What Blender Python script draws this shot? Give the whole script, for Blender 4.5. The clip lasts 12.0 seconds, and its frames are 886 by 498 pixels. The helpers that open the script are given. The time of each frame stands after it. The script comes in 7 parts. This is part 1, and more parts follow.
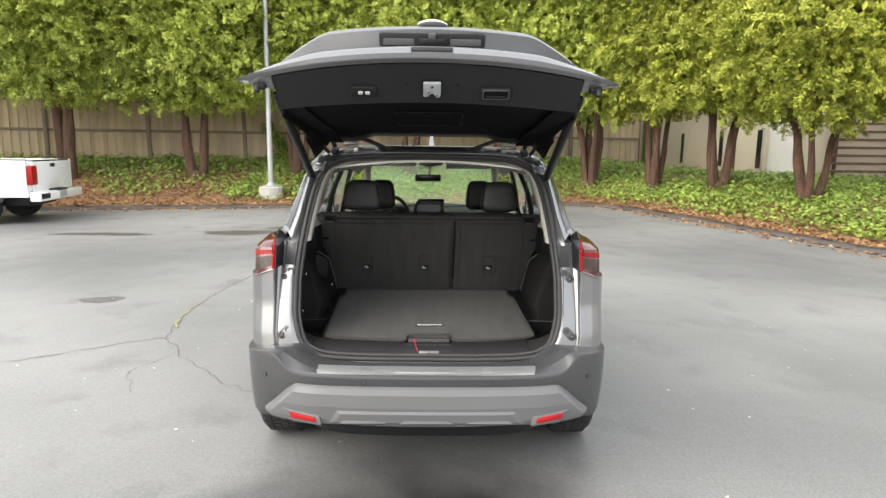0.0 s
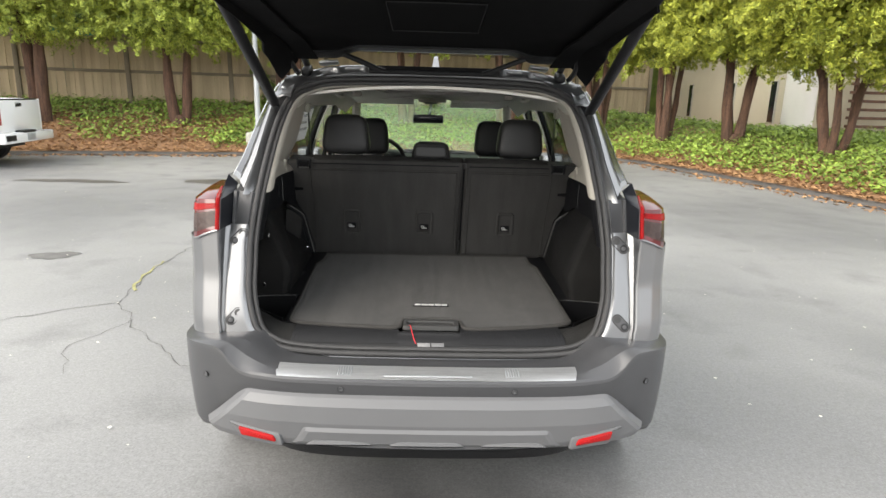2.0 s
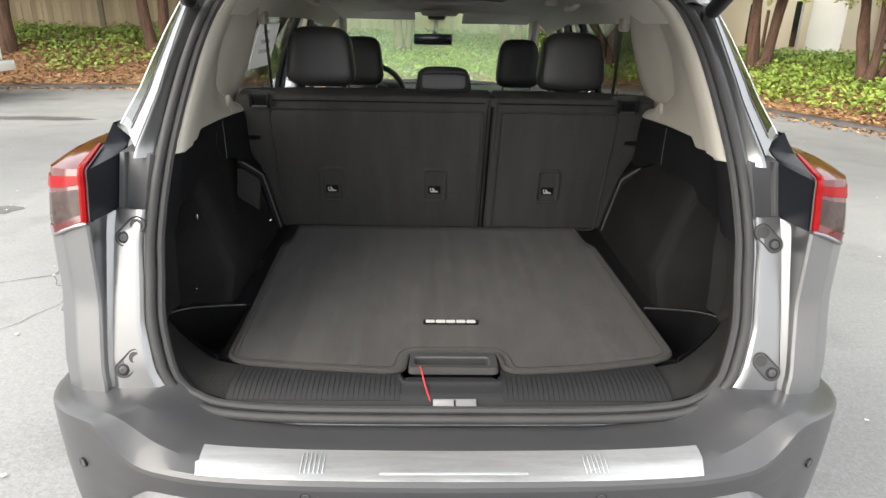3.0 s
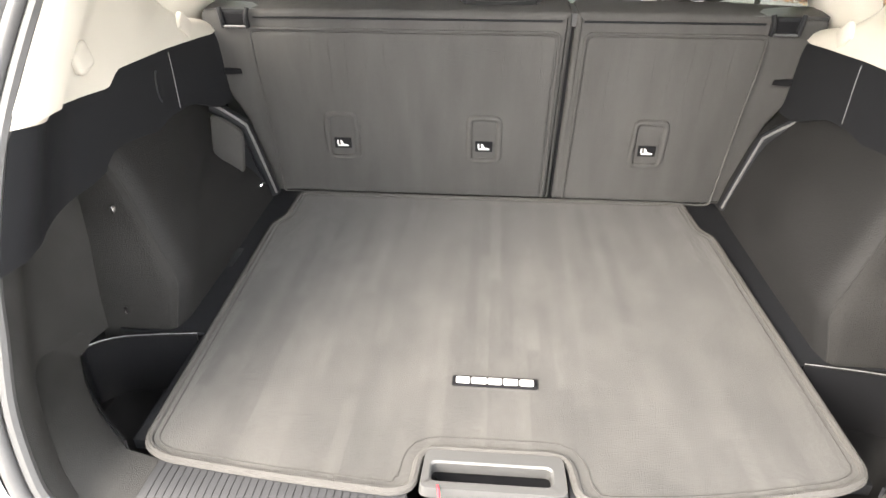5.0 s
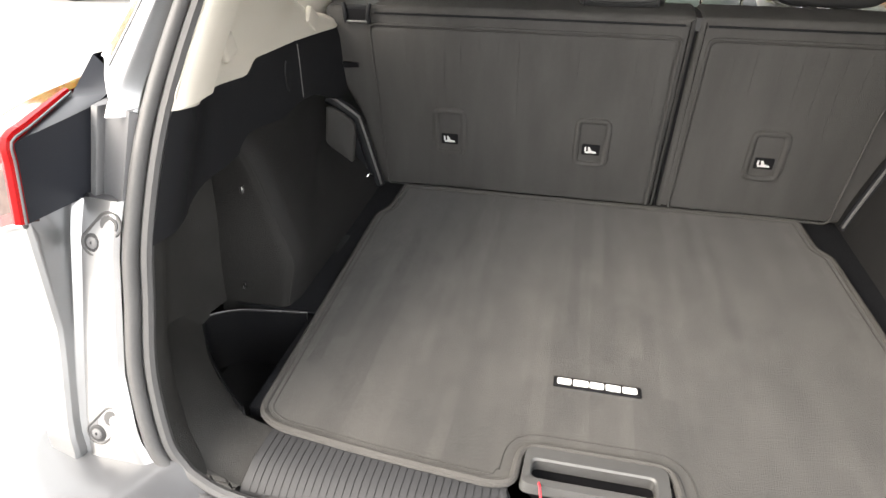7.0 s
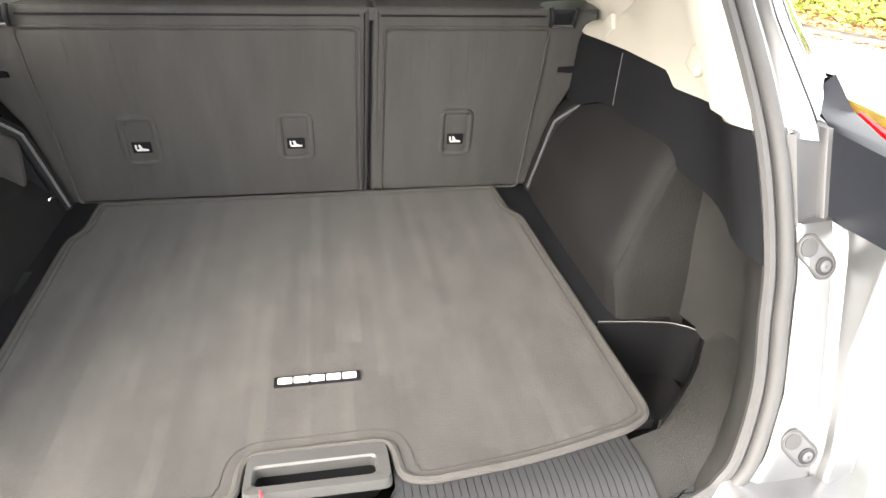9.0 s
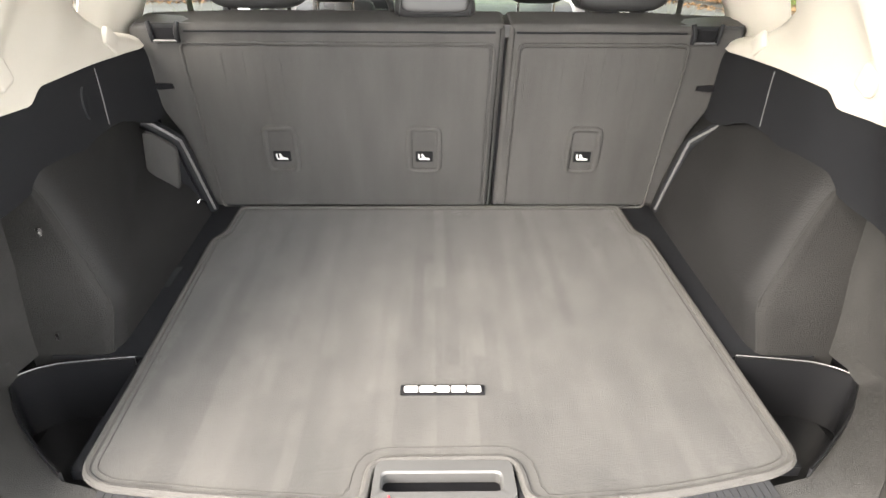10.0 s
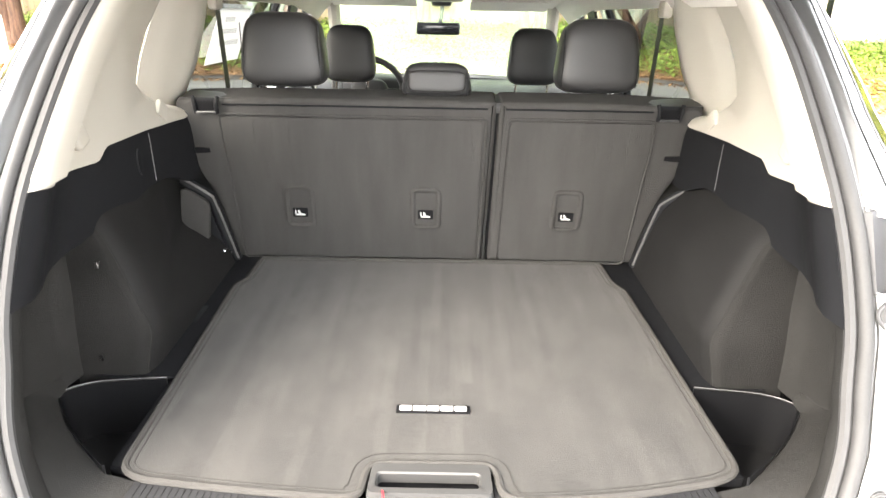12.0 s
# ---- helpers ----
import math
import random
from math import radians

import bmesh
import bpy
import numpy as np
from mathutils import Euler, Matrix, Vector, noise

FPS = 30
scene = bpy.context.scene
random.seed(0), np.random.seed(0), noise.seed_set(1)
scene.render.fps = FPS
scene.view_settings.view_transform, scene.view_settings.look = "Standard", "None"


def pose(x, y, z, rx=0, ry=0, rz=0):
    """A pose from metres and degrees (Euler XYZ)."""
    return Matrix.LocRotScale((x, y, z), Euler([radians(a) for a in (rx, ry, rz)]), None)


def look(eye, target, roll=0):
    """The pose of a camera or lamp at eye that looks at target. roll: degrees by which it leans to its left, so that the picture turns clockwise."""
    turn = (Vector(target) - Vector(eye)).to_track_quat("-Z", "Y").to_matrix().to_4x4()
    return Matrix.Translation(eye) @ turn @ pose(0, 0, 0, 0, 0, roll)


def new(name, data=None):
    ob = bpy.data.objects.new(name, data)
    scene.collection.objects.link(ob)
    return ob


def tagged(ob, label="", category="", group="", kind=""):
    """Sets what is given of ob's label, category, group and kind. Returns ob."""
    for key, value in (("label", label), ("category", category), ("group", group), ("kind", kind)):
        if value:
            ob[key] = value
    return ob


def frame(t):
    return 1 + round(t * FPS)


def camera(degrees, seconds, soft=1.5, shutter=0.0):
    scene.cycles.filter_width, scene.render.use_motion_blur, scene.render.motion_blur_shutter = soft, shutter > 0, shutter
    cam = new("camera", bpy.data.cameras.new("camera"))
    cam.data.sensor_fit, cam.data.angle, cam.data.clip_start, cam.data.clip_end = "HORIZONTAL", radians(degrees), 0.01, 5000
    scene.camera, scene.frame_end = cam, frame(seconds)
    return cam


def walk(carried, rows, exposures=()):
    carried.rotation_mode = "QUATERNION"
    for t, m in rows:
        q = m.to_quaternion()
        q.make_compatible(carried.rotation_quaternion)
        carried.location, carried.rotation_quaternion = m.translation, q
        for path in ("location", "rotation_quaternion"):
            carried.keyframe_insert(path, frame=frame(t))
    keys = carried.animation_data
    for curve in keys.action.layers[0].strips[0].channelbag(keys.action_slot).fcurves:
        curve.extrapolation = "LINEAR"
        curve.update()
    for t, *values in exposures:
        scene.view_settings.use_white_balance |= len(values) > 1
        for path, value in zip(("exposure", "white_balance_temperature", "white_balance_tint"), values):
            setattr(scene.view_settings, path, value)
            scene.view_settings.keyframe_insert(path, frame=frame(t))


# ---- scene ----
cam = camera(71.1, 12.0)
PATH = [
    (0, (0.022, -2.782, 1.742), (0.055, -0.809, 1.415), 0.7),
    (0.5, (0.007, -2.762, 1.731), (0.045, -0.792, 1.387), 0.7),
    (1, (-0.048, -2.681, 1.704), (-0.003, -0.717, 1.329), 0.7),
    (1.5, (-0.056, -2.412, 1.646), (0.012, -0.458, 1.226), 0.8),
    (2, (-0.012, -1.946, 1.617), (0.038, -0.004, 1.141), 1.6),
    (2.5, (-0.049, -1.446, 1.538), (0.002, 0.478, 0.994), 2.0),
    (2.7, (-0.066, -1.259, 1.537), (-0.009, 0.649, 0.941), 1.6),
    (4.3, (-0.024, -0.355, 1.5), (0.005, 1.408, 0.557), -0.0),
    (4.5, (-0.021, -0.339, 1.495), (-0.02, 1.422, 0.547), 0.1),
    (5, (-0.018, -0.329, 1.494), (-0.154, 1.426, 0.544), 0.2),
    (5.5, (-0.045, -0.34, 1.495), (-0.357, 1.397, 0.553), -0.1),
    (6, (-0.072, -0.358, 1.5), (-0.493, 1.356, 0.56), 0.1),
    (6.5, (-0.076, -0.36, 1.496), (-0.535, 1.342, 0.552), 0.2),
    (7, (-0.079, -0.353, 1.493), (-0.452, 1.366, 0.543), 0.6),
    (7.5, (-0.04, -0.338, 1.489), (-0.195, 1.412, 0.532), 1.3),
    (7.7, (-0.02, -0.333, 1.485), (-0.029, 1.424, 0.53), 1.8),
    (9.3, (0.055, -0.346, 1.505), (0.399, 1.372, 0.541), 2.1),
    (9.5, (0.039, -0.341, 1.502), (0.315, 1.389, 0.538), 1.7),
    (10, (-0.009, -0.336, 1.499), (0.023, 1.438, 0.576), 0.5),
    (10.5, (-0.007, -0.332, 1.504), (-0.008, 1.451, 0.598), -0.9),
    (11, (-0.013, -0.339, 1.499), (0.039, 1.445, 0.597), -0.3),
    (11.5, (-0.001, -0.369, 1.513), (0.063, 1.435, 0.652), -0.4),
    (12, (0.022, -0.539, 1.522), (0.022, 1.33, 0.812), 1.1),
]
SKY = 0.090
EXPOSURES = [(t, stops, 6900 if t < 3 else 7200, 10 if t < 3 else 11.5) for t, stops in
             ((0.0, 1.6), (2.0, 1.65), (2.7, 1.65), (4.3, 4.4), (5.5, 4.35), (6.0, 3.6), (6.4, 3.3), (7.0, 3.4), (7.7, 4.15), (9.3, 3.82), (9.6, 3.82), (10.2, 4.5), (11.5, 4.35), (12.0, 4.12))]
walk(cam, [(t, look(eye, target, roll)) for t, eye, target, roll in PATH], EXPOSURES)

# ---- sky, sun ----
world = bpy.data.worlds.new("world")
scene.world = world
world.use_nodes = True
wn, wl = world.node_tree.nodes, world.node_tree.links
wn.clear()
sky = wn.new("ShaderNodeTexSky")
sky.sky_type, sky.sun_disc = "NISHITA", False
SUN_ELEV, SUN_TURN = radians(37), radians(231)
sky.sun_elevation, sky.sun_rotation = SUN_ELEV, SUN_TURN
sky.air_density, sky.dust_density, sky.ozone_density = 1.0, 4.0, 0.6
grey = wn.new("ShaderNodeMix")
grey.data_type = "RGBA"
grey.inputs[0].default_value = 0.8
wl.new(sky.outputs[0], grey.inputs[6])
grey.inputs[7].default_value = (8.9, 9.35, 9.9, 1)
back = wn.new("ShaderNodeBackground")
back.inputs[1].default_value = SKY
wout = wn.new("ShaderNodeOutputWorld")
wl.new(grey.outputs[2], back.inputs[0])
wl.new(back.outputs[0], wout.inputs[0])
sun = new("sun", bpy.data.lights.new("sun", "SUN"))
sun.data.energy, sun.data.angle, sun.data.color = 1.4, radians(50), (1.0, 0.975, 0.93)
sun.matrix_world = look((0, 0, 30), (30 * math.cos(SUN_ELEV) * -math.sin(SUN_TURN), 30 * math.cos(SUN_ELEV) * -math.cos(SUN_TURN), 30 - 30 * math.sin(SUN_ELEV)))


# ---- materials ----
def pbr(name, base, rough=0.5, metal=0.0, var=0.12, scale=6.0, fine=150.0, bump=0.05, coat=0.0, rvar=0.08, stretch=(1, 1, 1), island=0.0, obj=0.0, dark=None, spec=0.5):
    """A surface of one base colour with coarse stains, fine grain and a little relief."""
    m = bpy.data.materials.new(name)
    m.use_nodes = True
    n, l = m.node_tree.nodes, m.node_tree.links
    b = n["Principled BSDF"]
    tc, mp = n.new("ShaderNodeTexCoord"), n.new("ShaderNodeMapping")
    l.new(tc.outputs["Object"], mp.inputs[0])
    mp.inputs["Scale"].default_value = stretch
    big, small = n.new("ShaderNodeTexNoise"), n.new("ShaderNodeTexNoise")
    for tex, s, d in ((big, scale, 5.0), (small, fine, 3.0)):
        tex.inputs["Scale"].default_value, tex.inputs["Detail"].default_value = s, d
        l.new(mp.outputs[0], tex.inputs["Vector"])
    add = n.new("ShaderNodeMath")
    add.operation = "ADD"
    l.new(big.outputs[0], add.inputs[0])
    l.new(small.outputs[0], add.inputs[1])
    ramp = n.new("ShaderNodeMapRange")
    ramp.inputs[1].default_value, ramp.inputs[2].default_value = 0.65, 1.35
    l.new(add.outputs[0], ramp.inputs[0])
    fac = ramp.outputs[0]
    if island or obj:
        src = n.new("ShaderNodeNewGeometry").outputs["Random Per Island"] if island else n.new("ShaderNodeObjectInfo").outputs["Random"]
        mix = n.new("ShaderNodeMix")
        mix.inputs[0].default_value = island or obj
        l.new(fac, mix.inputs[2])
        l.new(src, mix.inputs[3])
        fac = mix.outputs[0]
    col = n.new("ShaderNodeMix")
    col.data_type = "RGBA"
    lo = dark if dark else [c * (1 - var) for c in base]
    hi = [min(1, c * (1 + var)) for c in base]
    col.inputs[6].default_value, col.inputs[7].default_value = (*lo, 1), (*hi, 1)
    l.new(fac, col.inputs[0])
    l.new(col.outputs[2], b.inputs["Base Color"])
    rr = n.new("ShaderNodeMapRange")
    rr.inputs[3].default_value, rr.inputs[4].default_value = max(0.02, rough - rvar), min(1, rough + rvar)
    l.new(big.outputs[0], rr.inputs[0])
    l.new(rr.outputs[0], b.inputs["Roughness"])
    b.inputs["Metallic"].default_value = metal
    b.inputs["Specular IOR Level"].default_value = spec
    b.inputs["Coat Weight"].default_value = coat
    b.inputs["Coat Roughness"].default_value = 0.06
    if bump:
        bp = n.new("ShaderNodeBump")
        bp.inputs["Strength"].default_value, bp.inputs["Distance"].default_value = bump, 0.004
        l.new(small.outputs[0], bp.inputs["Height"])
        l.new(bp.outputs[0], b.inputs["Normal"])
    return m


def glass(name, tint=(0.9, 0.95, 0.93), rough=0.0, clear=0.0):
    """Thin pane: mostly see-through, with a mirror gloss that grows at a slant."""
    m = bpy.data.materials.new(name)
    m.use_nodes = True
    n, l = m.node_tree.nodes, m.node_tree.links
    n.clear()
    t, g, f, mx, o = (n.new("ShaderNode" + k) for k in ("BsdfTransparent", "BsdfGlossy", "LayerWeight", "MixShader", "OutputMaterial"))
    pw, ml = n.new("ShaderNodeMath"), n.new("ShaderNodeMath")
    pw.operation, ml.operation = "POWER", "MULTIPLY_ADD"
    pw.inputs[1].default_value, ml.inputs[1].default_value, ml.inputs[2].default_value = 4.0, 0.6, 0.05
    t.inputs[0].default_value = (*tint, 1)
    g.inputs[1].default_value = rough
    f.inputs[0].default_value = 0.5
    l.new(f.outputs["Facing"], pw.inputs[0])
    l.new(pw.outputs[0], ml.inputs[0])
    l.new(ml.outputs[0], mx.inputs[0])
    l.new(t.outputs[0], mx.inputs[1])
    l.new(g.outputs[0], mx.inputs[2])
    l.new(mx.outputs[0], o.inputs[0])
    return m


M_PAINT = pbr("gunmetal metallic paint", (0.235, 0.239, 0.246), 0.34, 0.88, 0.05, 4, 800, 0.02, coat=0.5)
M_BIN = pbr("deep black bin plastic", (0.006, 0.0062, 0.007), 0.35, 0, 0.2, 6, 500, 0.05, spec=0.3)
M_GREYP = pbr("mid grey plastic", (0.062, 0.063, 0.067), 0.5, 0, 0.08, 5, 700, 0.06)
M_CLAD = pbr("grey bumper plastic", (0.056, 0.057, 0.061), 0.40, 0.15, 0.06, 5, 900, 0.05, coat=0.25)
M_SKID = pbr("silver grey bumper insert", (0.118, 0.120, 0.125), 0.5, 0.12, 0.05, 5, 900, 0.03, coat=0.15)
M_BLACK = pbr("black plastic", (0.014, 0.0145, 0.016), 0.48, 0, 0.2, 8, 700, 0.12, spec=0.3)
M_TRIM = pbr("dark interior plastic", (0.0095, 0.010, 0.0115), 0.55, 0, 0.15, 6, 900, 0.2, spec=0.15)
M_GLOSSBLK = pbr("gloss black panel", (0.012, 0.013, 0.017), 0.16, 0, 0.1, 5, 500, 0.0, coat=0.6)
M_RUBBER = pbr("rubber seal", (0.035, 0.035, 0.036), 0.62, 0, 0.2, 10, 600, 0.15)
M_CHROME = pbr("brushed steel", (0.60, 0.61, 0.62), 0.38, 0.8, 0.14, 8, 60, 0.02, stretch=(1, 14, 14))
M_BRIGHT = pbr("bright metal", (0.7, 0.7, 0.7), 0.2, 1.0, 0.05)
M_BEIGE = pbr("light stone trim plastic", (0.41, 0.388, 0.34), 0.62, 0, 0.05, 5, 900, 0.12)
M_LINER = pbr("light headliner cloth", (0.74, 0.72, 0.67), 0.9, 0, 0.06, 6, 900, 0.25)
M_CARPET = pbr("dark grey carpet", (0.0285, 0.0283, 0.0277), 0.95, 0, 0.25, 9, 700, 0.9, spec=0.1)
M_ARCH = pbr("dark moulded arch cover", (0.0085, 0.0085, 0.0088), 0.6, 0, 0.35, 7, 300, 0.3, spec=0.3)
# the grey carpet again, darkened to put the arch's shade into its colour
M_FACE = pbr("arch carpet dimmed for shade", (0.0165, 0.0163, 0.016), 0.95, 0, 0.4, 6, 500, 0.7, spec=0.1)
M_CHEEK = pbr("grey cheek cloth", (0.036, 0.0355, 0.035), 0.9, 0, 0.15, 9, 600, 0.4, spec=0.15)
M_SEATBACK = pbr("charcoal seat back carpet", (0.053, 0.052, 0.051), 0.92, 0, 0.18, 7, 800, 0.6, stretch=(3, 1, 0.6), spec=0.1)
M_LEATHER = pbr("black leatherette", (0.020, 0.020, 0.021), 0.45, 0, 0.15, 9, 420, 0.10)
M_TYRE = pbr("tyre rubber", (0.02, 0.02, 0.02), 0.8, 0, 0.25, 10, 300, 0.4)
M_RIM = pbr("alloy wheel", (0.35, 0.35, 0.36), 0.35, 0.9, 0.06)
M_RED = pbr("red lamp lens", (0.24, 0.003, 0.004), 0.25, 0, 0.12, 20, 160, 0.06, coat=0.06, spec=0.12)
M_REDTOP = pbr("dark red lens", (0.085, 0.003, 0.005), 0.14, 0, 0.12, 20, 160, 0.03, coat=0.4)
M_INFILL = pbr("dark lamp surround", (0.012, 0.0135, 0.018), 0.42, 0, 0.1, 5, 500, 0.02, spec=0.3)
M_REFLEX = pbr("red reflector", (0.32, 0.005, 0.006), 0.3, 0, 0.15, 30, 300, 0.15, coat=0.15, spec=0.3)
M_LENS = pbr("smoky clear lamp lens", (0.052, 0.034, 0.030), 0.28, 0, 0.2, 14, 90, 0.05, coat=0.08, dark=(0.022, 0.012, 0.011), spec=0.2)
M_WHITE = pbr("white print", (0.52, 0.52, 0.51), 0.6, 0, 0.03, bump=0)
M_CORD = pbr("red cord", (0.48, 0.02, 0.03), 0.7, 0, 0.1, bump=0.2)
M_LABEL = pbr("black label", (0.006, 0.006, 0.007), 0.6, 0, 0.1, bump=0, spec=0.1)
M_GLASS = glass("clear window glass", (0.94, 0.96, 0.95))
M_PRIVACY = glass("tinted rear glass", (0.22, 0.24, 0.24))
M_SCREEN = glass("hazed green windscreen", (0.80, 0.93, 0.80))
wsn, wsl = M_SCREEN.node_tree.nodes, M_SCREEN.node_tree.links
# pale veil puts the windscreen's glare into the glass, uneven with noise
film, veil, haze_noise, span = (wsn.new("ShaderNode" + k) for k in ("MixShader", "BsdfTranslucent", "TexNoise", "MapRange"))
veil.inputs[0].default_value = (0.72, 0.95, 0.62, 1)
haze_noise.inputs["Scale"].default_value = 3.0
span.inputs[3].default_value, span.inputs[4].default_value = 0.05, 0.20
out_node = next(k for k in wsn if k.type == "OUTPUT_MATERIAL")
base_sh = out_node.inputs[0].links[0].from_socket
wsl.new(haze_noise.outputs[0], span.inputs[0])
wsl.new(span.outputs[0], film.inputs[0])
wsl.new(base_sh, film.inputs[1])
wsl.new(veil.outputs[0], film.inputs[2])
wsl.new(film.outputs[0], out_node.inputs[0])
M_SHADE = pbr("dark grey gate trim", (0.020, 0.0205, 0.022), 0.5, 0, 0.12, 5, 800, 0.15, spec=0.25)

M_LEAF = pbr("tree leaves", (0.50, 0.56, 0.10), 0.55, 0, 0.2, 0.5, 4, 0, island=0.6, dark=(0.085, 0.135, 0.024), spec=0.3)
M_LEAF2 = pbr("sunny tree leaves", (0.44, 0.46, 0.065), 0.55, 0, 0.2, 0.5, 4, 0, island=0.6, dark=(0.085, 0.13, 0.022), spec=0.3)
M_IVY = pbr("ivy leaves", (0.30, 0.41, 0.075), 0.55, 0, 0.2, 0.9, 6, 0, island=0.6, dark=(0.035, 0.075, 0.014), spec=0.3)
M_WOODS = pbr("far leaves", (0.14, 0.20, 0.03), 0.8, 0, 0.3, 0.5, 5, 0, island=0.5, dark=(0.02, 0.045, 0.01))
M_BARK = pbr("reddish bark", (0.105, 0.056, 0.036), 0.9, 0, 0.6, 3, 22, 1.0, stretch=(7, 7, 0.6), dark=(0.022, 0.014, 0.011))
M_SOIL = pbr("leaf litter soil", (0.24, 0.135, 0.070), 0.95, 0, 0.5, 1.6, 30, 1.0)
M_LITTER = pbr("dry leaves", (0.36, 0.21, 0.10), 0.9, 0, 0.3, 3, 30, 0, island=0.7, dark=(0.16, 0.08, 0.035))
M_FENCE = pbr("weathered fence boards", (0.43, 0.34, 0.225), 0.9, 0, 0.38, 1.2, 60, 0.6, stretch=(5, 5, 0.5), island=0.35)
M_RAIL = pbr("dark weathered rail", (0.20, 0.165, 0.12), 0.9, 0, 0.3, 2, 60, 0.6)
M_TARP = pbr("teal tarpaulin", (0.03, 0.22, 0.19), 0.6, 0, 0.2, 3, 40, 0.3)
M_STUCCO = pbr("cream stucco", (0.52, 0.49, 0.38), 0.9, 0, 0.08, 0.8, 60, 0.5)
M_CONCRETE = pbr("pale concrete", (0.40, 0.40, 0.36), 0.9, 0, 0.2, 5, 60, 0.5)
M_GALV = pbr("galvanised pole", (0.40, 0.42, 0.44), 0.5, 0.4, 0.1, 3, 60, 0.1)
M_TRUCK = pbr("white truck paint", (0.80, 0.81, 0.82), 0.25, 0, 0.03, 2, 200, 0.0, coat=0.8)
M_BERM = pbr("asphalt kerb", (0.075, 0.07, 0.066), 0.9, 0, 0.4, 2, 90, 1.0)
M_CRACK = pbr("crack filled with dirt", (0.11, 0.108, 0.104), 0.95, 0, 0.4, 8, 120, 0.6)
M_MOSS = pbr("yellow moss", (0.26, 0.25, 0.11), 0.95, 0, 0.4, 8, 120, 0.6)
M_WET = pbr("damp dark patch", (0.095, 0.090, 0.084), 0.4, 0, 0.3, 3, 120, 0.5)


def asphalt():
    """Worn grey parking-lot asphalt: aggregate, pale traffic wear, dark damp stains, painted car shade."""
    m = bpy.data.materials.new("worn asphalt")
    m.use_nodes = True
    n, l = m.node_tree.nodes, m.node_tree.links
    b = n["Principled BSDF"]
    tc = n.new("ShaderNodeTexCoord")

    def tex(kind, scale, detail=4.0):
        t = n.new(kind)
        t.inputs["Scale"].default_value = scale
        if kind == "ShaderNodeTexNoise":
            t.inputs["Detail"].default_value = detail
        l.new(tc.outputs["Object"], t.inputs["Vector"])
        return t

    def mixer(fac, a, c, lo=0.0, hi=1.0):
        r = n.new("ShaderNodeMapRange")
        r.inputs[1].default_value, r.inputs[2].default_value = lo, hi
        l.new(fac, r.inputs[0])
        x = n.new("ShaderNodeMix")
        x.data_type = "RGBA"
        l.new(r.outputs[0], x.inputs[0])
        for k, v in ((6, a), (7, c)):
            if isinstance(v, tuple):
                x.inputs[k].default_value = (*v, 1)
            else:
                l.new(v, x.inputs[k])
        return x.outputs[2]

    broad, mid, grit, stone = tex("ShaderNodeTexNoise", 0.22, 6), tex("ShaderNodeTexNoise", 1.7, 6), tex("ShaderNodeTexNoise", 95, 2), tex("ShaderNodeTexVoronoi", 140)
    c = mixer(broad.outputs[0], (0.160, 0.161, 0.163), (0.255, 0.255, 0.252), 0.38, 0.62)
    c = mixer(mid.outputs[0], c, (0.125, 0.125, 0.124), 0.55, 0.85)
    # oily damp patch and the parked car's shade painted dark behind it, ragged-edged
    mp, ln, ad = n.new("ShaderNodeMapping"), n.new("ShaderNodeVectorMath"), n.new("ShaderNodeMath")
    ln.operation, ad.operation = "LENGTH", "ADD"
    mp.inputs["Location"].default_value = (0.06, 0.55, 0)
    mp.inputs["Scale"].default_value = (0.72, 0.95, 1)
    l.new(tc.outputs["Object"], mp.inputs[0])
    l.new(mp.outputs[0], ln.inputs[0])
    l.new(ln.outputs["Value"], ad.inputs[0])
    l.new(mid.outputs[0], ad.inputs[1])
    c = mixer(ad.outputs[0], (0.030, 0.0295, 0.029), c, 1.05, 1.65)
    # aggregate: dark pits and pale stones, as a share of the local tone
    coarse = tex("ShaderNodeTexNoise", 38, 3)
    for src, lo, hi, dim, lit in ((grit.outputs[0], 0.30, 0.70, 0.84, 1.16), (stone.outputs["Distance"], 0.0, 0.3, 1.15, 0.98), (coarse.outputs[0], 0.3, 0.7, 0.90, 1.10)):
        r = n.new("ShaderNodeMapRange")
        r.inputs[1].default_value, r.inputs[2].default_value, r.inputs[3].default_value, r.inputs[4].default_value = lo, hi, dim, lit
        l.new(src, r.inputs[0])
        x = n.new("ShaderNodeMix")
        x.data_type, x.blend_type = "RGBA", "MULTIPLY"
        x.inputs[0].default_value = 1.0
        l.new(c, x.inputs[6])
        l.new(r.outputs[0], x.inputs[7])
        c = x.outputs[2]
    l.new(c, b.inputs["Base Color"])
    r = n.new("ShaderNodeMapRange")
    r.inputs[3].default_value, r.inputs[4].default_value = 0.36, 0.62
    l.new(mid.outputs[0], r.inputs[0])
    l.new(r.outputs[0], b.inputs["Roughness"])
    bp = n.new("ShaderNodeBump")
    bp.inputs["Strength"].default_value, bp.inputs["Distance"].default_value = 0.15, 0.004
    l.new(grit.outputs[0], bp.inputs["Height"])
    l.new(bp.outputs[0], b.inputs["Normal"])
    return m


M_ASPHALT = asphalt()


# ---- mesh helpers ----
def lerp(a, b, t):
    return a + (b - a) * t


def smooth(t):
    t = min(1, max(0, t))
    return t * t * (3 - 2 * t)


def curve_at(xs, ys):
    """A smooth function through the points."""
    def f(x):
        return float(np.interp(x, xs, ys))
    return f


